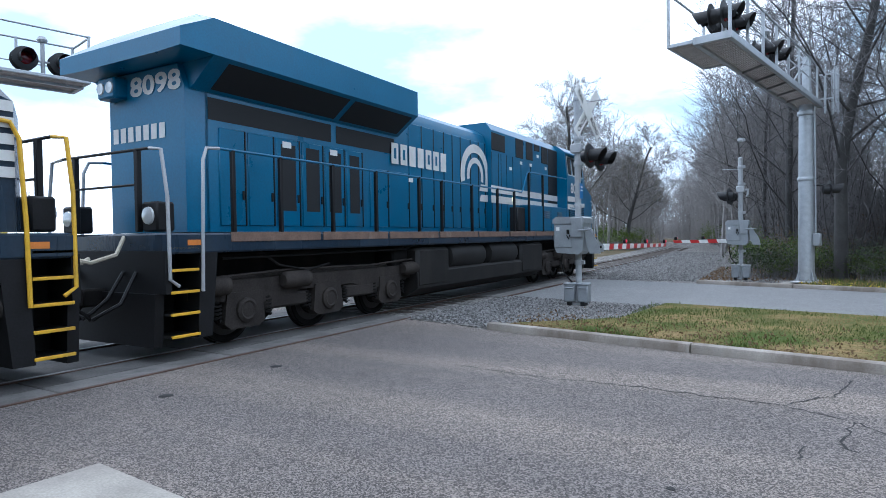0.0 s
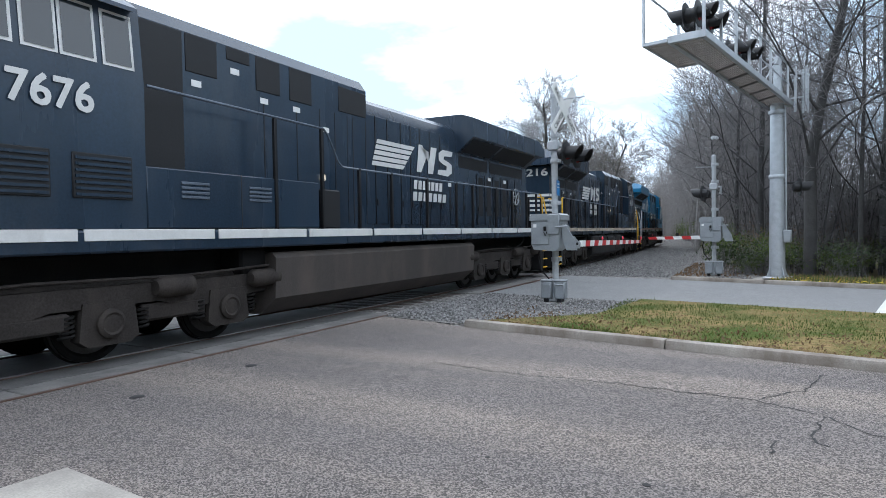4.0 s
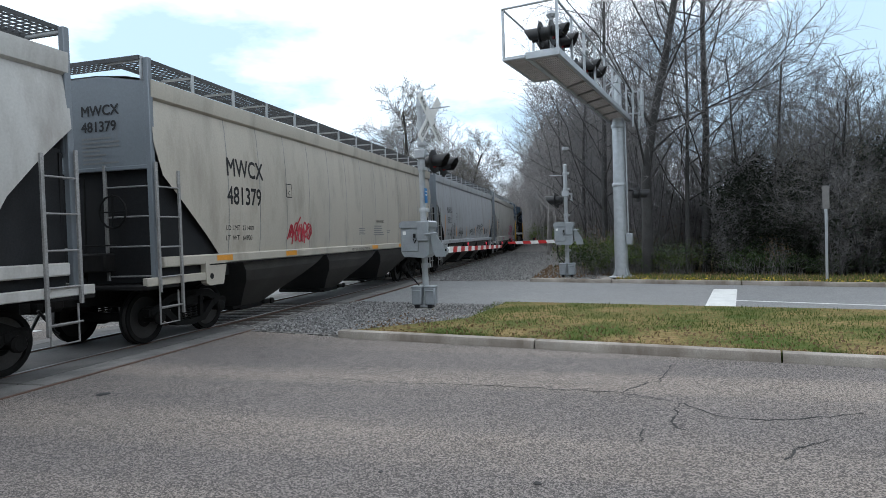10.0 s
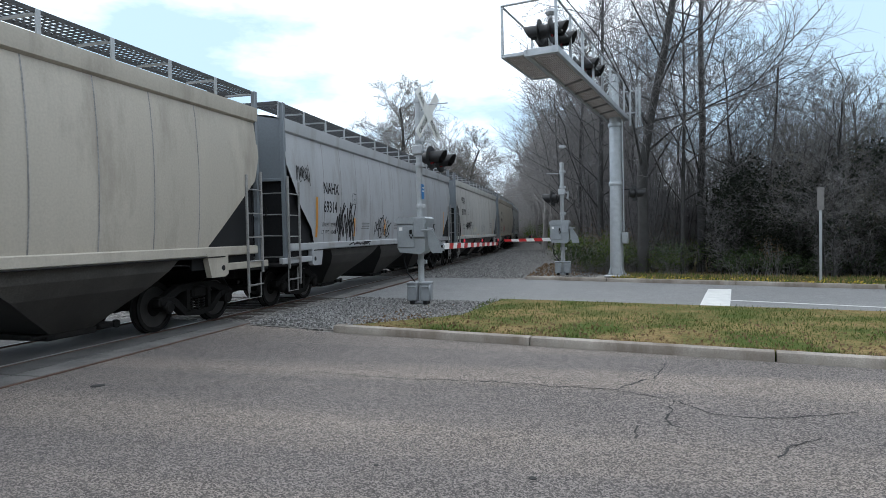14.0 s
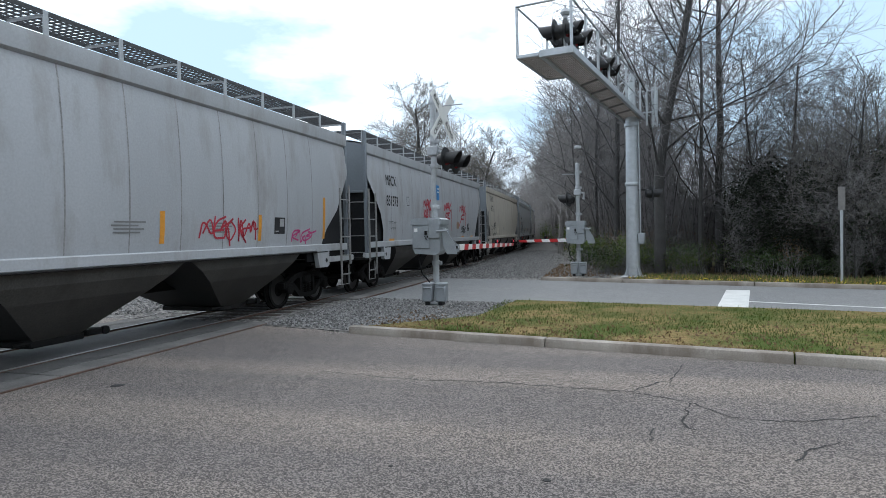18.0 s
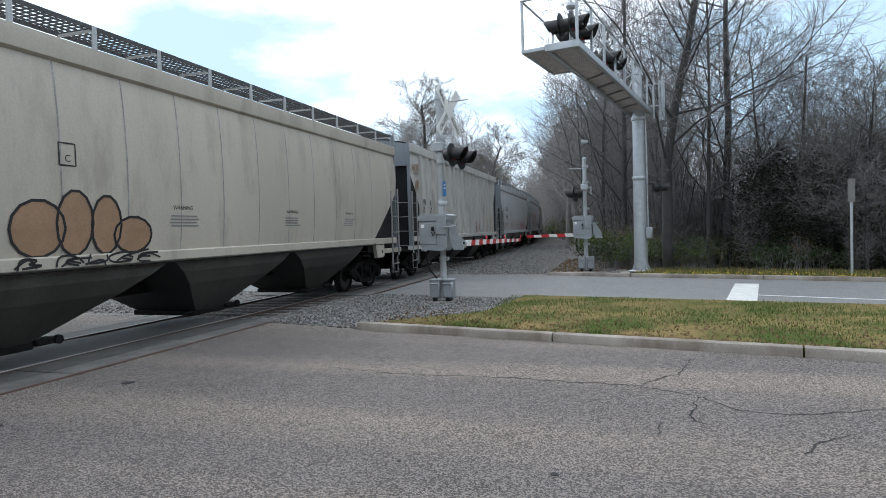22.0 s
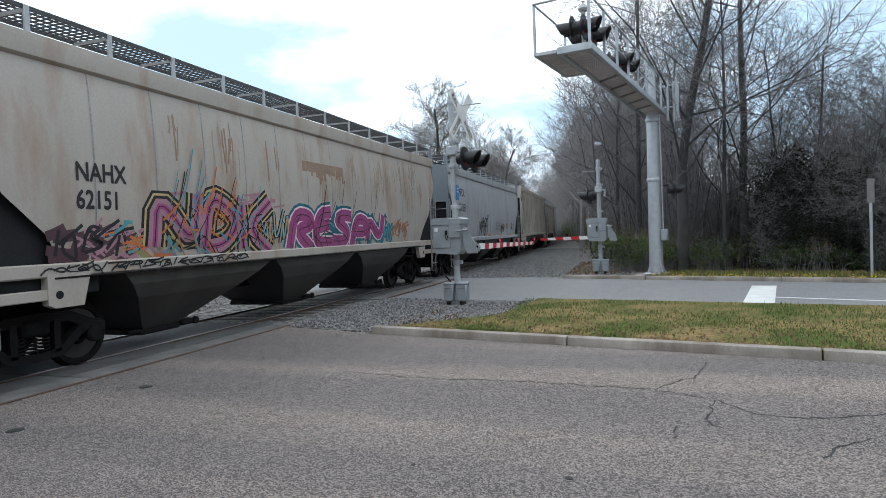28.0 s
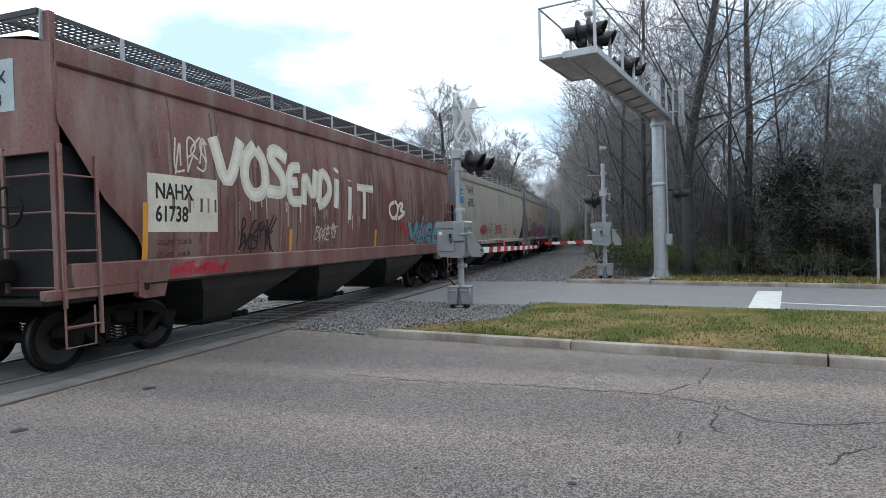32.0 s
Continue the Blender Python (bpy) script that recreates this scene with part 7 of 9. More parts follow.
tag(C[5], "SEO", -3.95, 1.7, -3.1, 2.1, ((G_WHITE, 0.05),), 26)
print_block(C[5], -1.0, 2.05, 0.6, 3)
# seventh car
marks(C[6], -6.95, 3.34, "MFCX", "851373", 0.46, 0.66)
weights(C[6], -6.7, 2.1, "226900", "59100", 0.1)
for word, z0, z1 in (("NAK", 2.72, 3.05), ("KBT", 2.36, 2.68), ("MUX", 1.96, 2.32)):
    tag(C[6], word, -2.85, z0, -1.9, z1, ((G_RED, 0.08),), int(z0 * 100), 0.05, 0.05)
for y0, y1, sd in ((0.2, 1.4, 28), (3.05, 4.25, 29)):
    tag(C[6], "NAK", y0, 2.72, y1, 3.06, ((G_RED, 0.08),), sd, 0.05, 0.06)
    tag(C[6], "CE" if sd == 28 else "C", y0 + 0.15, 2.4, y1 - 0.25, 2.66, ((G_RED, 0.08),), sd + 3, 0.05, 0.06)
    sh = Shape()
    stroke(sh, C[6][2], round_off([(y0 + 0.45, 2.5), (y0 + 0.2, 2.3), (y0 - 0.1, 2.05)]), 0.08)
    stroke(sh, C[6][2], round_off([(y1 + 0.15, 2.85), (y1, 2.4), (y1 + 0.05, 1.85 if sd == 28 else 2.1)]), 0.055)
    part("graffiti_tail", sh, G_RED, C[6][1], smooth=0, fix=False)
tag(C[6], "SOCE", 3.4, 1.75, 4.3, 2.05, ((G_BLACK, 0.05),), 33)
badge(C[6], 4.7, 1.85)
for k, line in enumerate(("DO NOT MOVE CAR", "WITH HATCHES OR", "GATES OPEN")):
    decal(C[6][1], C[6][2], "notice", -0.3, 2.1 - 0.16 * k, line, 0.13, M_INK)
sh = Shape()
patch(sh, C[6][2], 2.45, 2.95, 1.95, 2.25, 0.0066)
part("placard", sh, G_BROWN, C[6][1], "faded brown placard", smooth=0, fix=False)
for y in (-6.6, -2.0, 1.0, 3.6, 5.6):
    sh = Shape()
    patch(sh, C[6][2], y, y + 0.5, 1.5, 1.6, 0.0066)
    part("reflector", sh, M_REFL, C[6][1], "orange reflective strip", smooth=0, fix=False)
plate_mark(C[6], -4.9, 2.75)
# eighth car
marks(C[7], -6.3, 2.85, "NAHX", "69306", 0.42, 0.5)
weights(C[7], -6.4, 1.95, "223700", "62300")
for y, z1 in ((-6.8, 2.7), (-4.3, 2.2), (-1.6, 2.2), (1.2, 2.2), (4.0, 2.2), (6.8, 2.7)):
    reflector(C[7], y, 1.66, z1)
tag(C[7], "NEOK~", 2.2, 1.68, 3.9, 2.1, ((G_RED, 0.04),), 34)
tag(C[7], "RO", 5.2, 1.62, 6.2, 1.9, ((G_PINK, 0.04),), 35)
plate_mark(C[7], -4.1, 2.55)
badge(C[7], 4.6, 1.8)
for y in (-3.9, -2.8, 0.2, 2.4):
    print_block(C[7], y, 2.0, 0.7, 4)
# ninth car, ribbed
for word, y, z in (("MW", -6.84, 2.67), ("CX", -5.96, 2.67), ("461", -6.84, 2.38), ("467", -5.98, 2.38)):
    decal(C[8][1], C[8][2], "reporting_mark", y, z, word, 0.33, M_INK, 0.011)
for k, (word, zz) in enumerate((("MWCX", 4.0), ("461467", 3.75))):
    part("end_lettering", text_mesh(word, 0.22, M_INK, 0.006), None, C[8][0], at=pose(0.1, -HALF - 0.008, zz, 90, 0, 0))
bubble(C[8], 5, -3.1, 1.6, -1.6, 2.2, G_BLACK, 0.05, 36)
tag(C[8], "NEKOK", -3.1, 1.6, -1.55, 2.2, ((G_BLACK, 0.05),), 36)
bubble(C[8], 5, -5.0, 1.58, -3.85, 2.3, spray("chalky_white_spray", (0.55, 0.54, 0.52)), 0.03, 35)
tag(C[8], "~ECSO", -7.8, 3.75, -7.05, 4.15, ((G_BROWN, 0.028),), 37)
tag(C[8], "NAM", -7.5, 3.2, -7.05, 3.6, ((G_BROWN, 0.028),), 45)
bubble(C[8], 4, 2.6, 1.55, 3.45, 2.1, G_RED, 0.05, 38)
tag(C[8], "BAMO", 2.6, 1.65, 3.6, 1.95, ((G_CYAN, 0.04),), 39)
tag(C[8], "DUK", 3.6, 1.55, 4.4, 1.85, ((G_BLACK, 0.04),), 46)
for y, z1 in ((-6.85, 2.1), (-4.9, 2.1), (4.9, 2.3), (6.6, 2.4)):
    reflector(C[8], y, 1.5, z1, 0.2)
print_block(C[8], -5.9, 2.05, 0.45, 4, 0.12, 0.05)
print_block(C[8], 5.6, 1.9, 0.5, 4)
tag(C[8], "CRBA", 7.05, 3.4, 7.6, 4.0, ((G_BLACK, 0.045),), 40, 0.3)
# tenth car
marks(C[9], -6.25, 3.07, "MWCX", "481439", 0.50, 0.58)
weights(C[9], -6.3, 1.98, "226300", "60700")
for k, (y0, w, h) in enumerate(((-4.7, 0.75, 0.75), (-4.05, 0.55, 0.9), (-3.5, 0.5, 0.85), (-3.1, 0.7, 0.55))):
    sh, ol = Shape(), Shape()
    n = 14
    pts = [(y0 + w / 2 + w / 2 * math.cos(2 * math.pi * j / n) * 1.05, 1.52 + h / 2 + h / 2 * math.sin(2 * math.pi * j / n)) for j in range(n)]
    for j in range(12):
        za, zb = 1.52 + h * j / 12, 1.52 + h * (j + 1) / 12
        ha, hb = [w * 0.525 * math.sqrt(max(0.0, 1 - (2 * q / 12 - 1) ** 2)) for q in (j, j + 1)]
        m_, d_ = y0 + w / 2, 0.007 + 0.001 * k
        sh.add([(side_x(C[9][2], za) + d_, m_ - ha, za), (side_x(C[9][2], za) + d_, m_ + ha, za), (side_x(C[9][2], zb) + d_, m_ + hb, zb), (side_x(C[9][2], zb) + d_, m_ - hb, zb)], [(0, 1, 2, 3)])
    stroke(ol, C[9][2], pts + [pts[0]], 0.04, 0.012 + 0.001 * k)
    part("graffiti", sh, G_BROWN, C[9][1], "tan bubble graffiti", smooth=0, fix=False)
    part("graffiti_outline", ol, G_BLACK, C[9][1], smooth=0, fix=False)
tag(C[9], "BRUCE", -4.7, 1.38, -2.4, 1.52, ((G_BLACK, 0.03),), 41)
for y in (-1.9, 1.6, 4.5):
    decal(C[9][1], C[9][2], "warning", y, 2.2, "WARNING", 0.1, M_INK)
    print_block(C[9], y - 0.1, 2.08, 0.75, 4)
sh = Shape()
patch(sh, [(1.61, 0), (1.61, 5)], -6.7, -5.4, 1.37, 1.51, 0.0)
part("reflector", sh, M_REFL, C[9][1], "orange reflective strip", smooth=0, fix=False)
plate_mark(C[9], -4.0, 2.75)
# eleventh car, ribbed and weathered
for word, y, z in (("MC", -6.06, 2.86), ("EX", -5.24, 2.86), ("95", -5.98, 2.42), ("364", -5.24, 2.42)):
    decal(C[10][1], C[10][2], "reporting_mark", y, z, word, 0.4, M_INK, 0.016)
for k, (word, zz) in enumerate((("MCEX", 3.95), ("95364", 3.68))):
    part("end_lettering", text_mesh(word, 0.22, M_INK, 0.006), None, C[10][0], at=pose(-0.1, -HALF - 0.008, zz, 90, 0, 0))
tag(C[10], "UOBK", -7.8, 3.8, -7.1, 4.15, ((G_BLACK, 0.035),), 42)
for k, (ch, y) in enumerate((("C", -5.2), ("U", -6.1), ("K", -4.0), ("L", -2.2), ("U", -1.3), ("E", -0.4), ("L", 0.6))):
    tag(C[10], ch, y, 1.6, y + 0.5, 2.0, ((G_BLACK, 0.045),), 50 + k)
tag(C[10], "K", -3.1, 2.1, -2.6, 2.5, ((G_TEAL, 0.06),), 57)
tag(C[10], "AMO", 4.6, 2.2, 5.5, 2.7, ((G_TEAL, 0.06),), 58)
tag(C[10], "MOT", 4.6, 1.7, 5.6, 2.1, ((G_TEAL, 0.06),), 59)
tag(C[10], "NESPO", 7.0, 3.3, 7.6, 4.0, ((G_BLACK, 0.04),), 60, 0.2)
for y in (-6.85, -3.4, 0.3, 4.3, 6.7):
    reflector(C[10], y, 1.6, 2.3, 0.1)
for word, y, z in (("LD LMT", -6.04, 1.92), ("222500", -5.22, 1.92), ("LT WT", -5.98, 1.74), ("63500", -5.14, 1.74)):
    decal(C[10][1], C[10][2], "weight", y, z, word, 0.13, M_INK)
plate_mark(C[10], -4.6, 2.55)
G_STREAK = spray("dark_weathering_streak", (0.23, 0.195, 0.16))
rs = random.Random(90)
for k in range(90):
    y = rs.uniform(0.6, 6.6) if k < 78 else rs.uniform(-6.6, 0.3)
    z1 = rs.uniform(3.6, 4.35)
    sh = Shape()
    stroke(sh, C[10][2], [(y, z1), (y + rs.gauss(0, 0.01), (z1 + 1.6) / 2), (y + rs.gauss(0, 0.015), rs.uniform(1.55, 3.0))], rs.uniform(0.02, 0.11), 0.0042 + rs.uniform(0, 0.0009))
    part("weathering_streak", sh, G_STREAK, C[10][1], smooth=0, fix=False)
badge(C[10], 6.3, 1.95)
# twelfth car
marks(C[11], -6.8, 3.3, "MFCX", "851351", 0.46, 0.64, end=True)
tag(C[11], "NPEO", -3.2, 1.7, -1.2, 2.5, ((G_BLACK, 0.06),), 43)
tag(C[11], "NECK", 2.1, 1.75, 3.2, 2.15, ((G_BLACK, 0.05),), 44)
for k, line in enumerate(("DO NOT MOVE CAR", "WITH HATCHES OR", "GATES OPEN")):
    decal(C[11][1], C[11][2], "notice", 0.9, 2.15 - 0.16 * k, line, 0.13, M_INK)
sh = Shape()
patch(sh, C[11][2], 3.75, 4.3, 1.9, 2.2, 0.0066)
part("placard", sh, G_BROWN, C[11][1], "faded brown placard", smooth=0, fix=False)
badge(C[11], 5.35, 1.85)
print_block(C[11], 5.9, 2.1, 0.6, 3, 0.13, 0.06)
for y in (-6.6, -0.9, 2.0, 4.7, 6.1):
    sh = Shape()
    patch(sh, C[11][2], y, y + 0.55, 1.5, 1.63, 0.0066)
    part("reflector", sh, M_REFL, C[11][1], "orange reflective strip", smooth=0, fix=False)
# thirteenth car: large colourful pieces
marks(C[12], -6.85, 2.64, "NAHX", "62151", 0.36, 0.38)
G_MAROON, G_GOLD, G_ORANGE = spray("dark_maroon_spray", (0.075, 0.035, 0.045)), spray("ochre_spray", (0.46, 0.36, 0.16)), spray("orange_spray", (0.5, 0.16, 0.05))
G_RUSTY, G_RUST2 = spray("rust_bloom", (0.37, 0.285, 0.215)), spray("deep_rust", (0.3, 0.205, 0.145))
rs = random.Random(33)


def cloud(car, y0, y1, z0, z1, n, w0, w1, paint_, lift, steep=0.3):
    """A scatter of short overlapping brush marks."""
    sh = Shape()
    for _ in range(n):
        y, z, L = rs.uniform(y0, y1), rs.uniform(z0, z1), rs.uniform(0.15, 0.45)
        a = rs.uniform(-steep, steep)
        stroke(sh, car[2], round_off([(y, z), (y + L * 0.5, z + L * a * 0.4), (y + L, max(1.37, z + L * a))]), rs.uniform(w0, w1), lift + rs.uniform(0, 0.0006))
    tagged(part("graffiti_tag", sh, paint_, car[1], smooth=0, fix=False), "overlapping sprayed brush marks", kind="stuff")


cloud(C[12], -7.3, -5.9, 1.55, 1.9, 46, 0.06, 0.16, G_MAROON, 0.0055, 0.5)
cloud(C[12], -7.2, -5.3, 1.5, 1.95, 26, 0.03, 0.07, G_MULTI, 0.0068, 1.0)
cloud(C[12], -6.6, -4.9, 1.5, 2.1, 14, 0.03, 0.06, G_CYAN, 0.0076, 0.8)
cloud(C[12], -6.7, -5.0, 1.5, 1.9, 14, 0.03, 0.06, G_OLIVE, 0.0082, 0.8)
cloud(C[12], -6.6, -5.2, 1.5, 1.9, 10, 0.02, 0.05, G_ORANGE, 0.0088, 0.8)
tag(C[12], "KBT", -7.2, 1.6, -6.0, 2.0, ((G_BLACK, 0.05),), 61)
cloud(C[12], -5.3, -2.2, 2.35, 2.62, 26, 0.03, 0.07, G_MULTI, 0.0056, 0.2)
tag(C[12], "NDK", -5.6, 1.56, -2.3, 2.45, ((G_BLACK, 0.56), (G_GOLD, 0.46), (G_BLACK, 0.38), (G_MULTI, 0.27), (G_MAGENTA, 0.1), (G_BLACK, 0.018)), 62, 0.05, 0.05)
cloud(C[12], -5.4, -2.5, 1.6, 2.4, 34, 0.012, 0.03, G_BLACK, 0.026, 3.0)
cloud(C[12], -5.4, -2.5, 1.6, 2.4, 26, 0.015, 0.04, G_ORANGE, 0.0266, 3.0)
cloud(C[12], -5.4, -2.5, 1.6, 2.4, 20, 0.015, 0.04, G_CYAN, 0.0272, 3.0)
tag(C[12], "~V~", -2.6, 1.5, -1.7, 2.3, ((G_BLACK, 0.12), (G_CYAN, 0.06), (G_GOLD, 0.025)), 63)
cloud(C[12], -1.7, 3.6, 1.52, 2.25, 60, 0.08, 0.2, G_TEAL, 0.0058, 1.2)
tag(C[12], "RESPN", -1.7, 1.56, 3.2, 2.3, ((G_TEAL, 0.5), (G_PALE, 0.37), (G_MAGENTA, 0.29), (G_MAROON, 0.02)), 64, 0.06, 0.06)
cloud(C[12], -1.6, 3.2, 1.6, 2.2, 30, 0.012, 0.03, G_MAROON, 0.024, 3.0)
tag(C[12], "~K", 3.3, 1.6, 4.0, 2.1, ((G_TEAL, 0.2), (G_CYAN, 0.05)), 65)
tag(C[12], "VOMS", 3.9, 1.7, 5.2, 2.2, ((G_BROWN, 0.05), (G_ORANGE, 0.02)), 66)
tag(C[12], "NOUTPSBKCDEAO", -7.4, 1.39, -3.2, 1.5, ((G_BLACK, 0.025),), 67)
# rust blooming through the paint, and the worn panel high on the side
for k in range(26):
    y = rs.uniform(-6.8, 6.8) if k % 2 else rs.uniform(1.5, 6.9)
    z1 = rs.uniform(3.1, 4.05)
    sh = Shape()
    for j in range(rs.randint(4, 9)):
        yy = y + rs.gauss(0, 0.16)
        stroke(sh, C[12][2], [(yy, z1 + rs.gauss(0, 0.08)), (yy + rs.gauss(0, 0.02), z1 - 0.2), (yy + rs.gauss(0, 0.03), z1 - rs.uniform(0.25, 0.8))], rs.uniform(0.012, 0.045), 0.0042 + rs.uniform(0, 0.0008))
    part("rust_bloom", sh, G_RUSTY if k % 3 else G_RUST2, C[12][1], smooth=0, fix=False)
sh = Shape()
for k in range(26):
    y = -1.0 + k * 0.075
    stroke(sh, C[12][2], [(y, 3.5), (y, 3.28 - 0.3 * rs.random() ** 3)], 0.085, 0.0052)
part("rust_stain", sh, G_RUST2, C[12][1], "rusty strip of worn paint", smooth=0, fix=False)
# fourteenth car
marks(C[13], -6.45, 3.6, "NAHX", "66185", 0.5, 0.56)
weights(C[13], -6.4, 1.98, "224700", "61300", 0.1)
tag(C[13], "NEK~", -4.2, 1.8, -3.1, 2.25, ((G_RED, 0.07),), 67)
tag(C[13], "DESTO", -1.0, 1.8, 0.7, 2.25, ((G_RED, 0.07),), 68)
for y in (-2.1, 1.6):
    decal(C[13][1], C[13][2], "warning", y, 2.25, "WARNING", 0.15, M_INK)
    print_block(C[13], y - 0.25, 2.12, 0.95, 4, 0.075, 0.03)
    decal(C[13][1], C[13][2], "notice", y - 0.6, 1.62, "DO NOT HAMMER ON CAR", 0.13, G_RED)
for y0, y1, sd in ((-6.4, -4.3, 69), (-1.2, 1.0, 70)):
    tag((C[13][0], C[13][1], [(1.61, 0), (1.61, 5)]), "NEKAOMBUCS", y0, 1.38, y1, 1.5, ((G_RED, 0.03),), sd)
tag(C[13], "LPOC", 0.1, 3.2, 1.5, 4.0, ((G_GREY, 0.05),), 71, 0.1, 0.12)
tag(C[13], "SEO", -3.1, 1.85, -2.4, 2.2, ((G_GREY, 0.03),), 72)
plate_mark(C[13], -1.6, 3.3)
badge(C[13], 4.7, 1.75)
reflector(C[13], -6.7, 1.7, 2.7, 0.12)
reflector(C[13], 0.6, 1.7, 2.3, 0.12)
reflector(C[13], 3.4, 1.7, 2.4, 0.12)
reflector(C[13], 6.2, 1.7, 2.7, 0.12)
# fifteenth car: white roller letters on red-brown
sh = Shape()
patch(sh, C[14][2], -6.8, -5.2, 1.95, 2.86, 0.0045)
part("panel", sh, G_WHITE, C[14][1], "cream painted panel behind the number", smooth=0, fix=False)
marks(C[14], -6.65, 2.48, "NAHX", "61738", 0.35, 0.36, end=False)
sh = Shape().box(-0.1, 0.85, -HALF - 0.006, -HALF - 0.003, 3.6, 4.3)
part("end_panel", sh, spray("pale_blue_panel", (0.42, 0.5, 0.52)), C[14][0], "pale blue panel behind the end number")
for word, zz in (("NAHX", 3.98), ("61738", 3.68)):
    part("end_lettering", text_mesh(word, 0.24, M_INK, 0.004), None, C[14][0], at=pose(0.02, -HALF - 0.01, zz, 90, 0, 0))
for word, y0, y1, z0, z1, wd, sd in (("VOS", -5.25, -3.0, 2.68, 3.66, 0.27, 73), ("ENDI", -3.05, -0.5, 2.55, 3.32, 0.24, 74), ("IT", -0.6, 1.15, 2.3, 3.1, 0.2, 75)):
    tag(C[14], word, y0, z0, y1, z1, ((G_WHITE, wd), (spray("pale_roller_paint", (0.7, 0.67, 0.6)), wd * 0.45)), sd, 0.06, 0.05)
drip = Shape()
for k in range(16):
    y = rs.uniform(-4.6, 0.9)
    z = 2.7 - 0.07 * (y + 4.6)
    stroke(drip, C[14][2], [(y, z), (y + 0.01, z - rs.uniform(0.15, 0.55))], 0.025)
part("paint_drip", drip, G_WHITE, C[14][1], "runs of white paint", smooth=0, fix=False)
tag(C[14], "LPS", -6.25, 2.95, -5.45, 3.5, ((G_WHITE, 0.035),), 75)
tag(C[14], "OB", 2.3, 2.35, 3.6, 2.85, ((G_WHITE, 0.11),), 76)
tag(C[14], "VICE", 3.9, 1.58, 6.8, 2.2, ((G_RED, 0.34), (G_MAROON, 0.28), (G_CYAN, 0.22)), 77, 0.1, 0.08)
cloud(C[14], 4.0, 6.3, 1.58, 2.15, 34, 0.08, 0.18, G_CYAN, 0.0062, 0.9)
cloud(C[14], 4.0, 6.3, 1.58, 2.15, 24, 0.015, 0.03, G_MAROON, 0.019, 2.5)
tag(C[14], "VTCS", 3.2, 1.9, 3.9, 2.2, ((G_RED, 0.03),), 78)
tag(C[14], "BEMK", -4.6, 1.65, -3.5, 2.2, ((G_BLACK, 0.04),), 79, 0.1, 0.12)
tag(C[14], "SNEO", -1.9, 1.75, -0.9, 2.1, ((G_WHITE, 0.025),), 80)
tag(C[14], "DUNEON", -6.4, 1.24, -5.1, 1.42, ((G_RED, 0.05),), 81)
G_SOOT = spray("dark_brown_streak", (0.12, 0.062, 0.052))
G_FADE = spray("faded_grey_brown", (0.24, 0.17, 0.145))
for k in range(110):
    y, z1 = rs.uniform(-6.6, 6.6), rs.uniform(2.4, 4.1)
    sh = Shape()
    stroke(sh, C[14][2], [(y, z1), (y + rs.gauss(0, 0.012), z1 - 0.4), (y + rs.gauss(0, 0.015), max(1.56, z1 - rs.uniform(0.5, 2.2)))], rs.uniform(0.012, 0.06), 0.0036 + rs.uniform(0, 0.0006))
    part("weathering_streak", sh, G_SOOT if k % 2 else G_FADE, C[14][1], smooth=0, fix=False)
weights(C[14], -6.6, 1.75, "222600", "63400", 0.11)
reflector(C[14], -6.9, 1.5, 2.4)
reflector(C[14], -2.9, 1.5, 2.0)
reflector(C[14], 1.4, 1.5, 2.0)
# lettering sits further forward on the cars that hang back
for i, back in SLACK.items():
    for ob in C[i][1].children:
        if ob.name.split(".")[0] not in ("seam", "rib", "top_chord"):
            ob.location.y += back


# ---- trees and undergrowth ----
M_BARK = mat("grey_bark", (0.05, 0.048, 0.047), 0.95, 0, 0.3, 2.0, 25, 0.6)
M_TWIG = mat("twig_bark", (0.165, 0.157, 0.158), 0.95, 0, 0.25, 2.0, 25, 0.0)
# twig bark made paler for the far wood: haze put into the colour
M_TWIG_HAZE = mat("twig_bark_with_haze", (0.24, 0.225, 0.218), 0.95, 0, 0.25, 2.0, 25, 0.0)
M_TWIG_PALE = mat("pale_twig_bark", (0.17, 0.16, 0.155), 0.95, 0, 0.25, 2.0, 25, 0.0)


def leaf_mat(name, a, b):
    m = bpy.data.materials.new(name)
    m.use_nodes = True
    t, ln = m.node_tree.nodes, m.node_tree.links
    p = t["Principled BSDF"]
    g, r = t.new("ShaderNodeNewGeometry"), t.new("ShaderNodeValToRGB")
    r.color_ramp.elements[0].color, r.color_ramp.elements[1].color = (*a, 1), (*b, 1)
    ln.new(g.outputs["Random Per Island"], r.inputs["Fac"])
    ln.new(r.outputs["Color"], p.inputs["Base Color"])
    p.inputs["Roughness"].default_value, p.inputs["Specular IOR Level"].default_value = 0.7, 0.3
    tr, mx = t.new("ShaderNodeBsdfTranslucent"), t.new("ShaderNodeMixShader")
    ln.new(r.outputs["Color"], tr.inputs["Color"])
    mx.inputs["Fac"].default_value = 0.25
    out = t["Material Output"]
    ln.new(p.outputs["BSDF"], mx.inputs[1])
    ln.new(tr.outputs["BSDF"], mx.inputs[2])
    ln.new(mx.outputs["Shader"], out.inputs["Surface"])
    return m


M_BUD = leaf_mat("spring_buds", (0.15, 0.13, 0.1), (0.24, 0.22, 0.15))
M_LEAF = leaf_mat("undergrowth_leaves", (0.035, 0.07, 0.012), (0.14, 0.19, 0.03))
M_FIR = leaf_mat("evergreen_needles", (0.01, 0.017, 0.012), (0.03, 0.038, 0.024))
# darker copy of the undergrowth leaves, with woodland shade in the colour
M_LEAF_SHADED = leaf_mat("leaves_with_shade_in_colour", (0.02, 0.042, 0.014), (0.06, 0.085, 0.03))
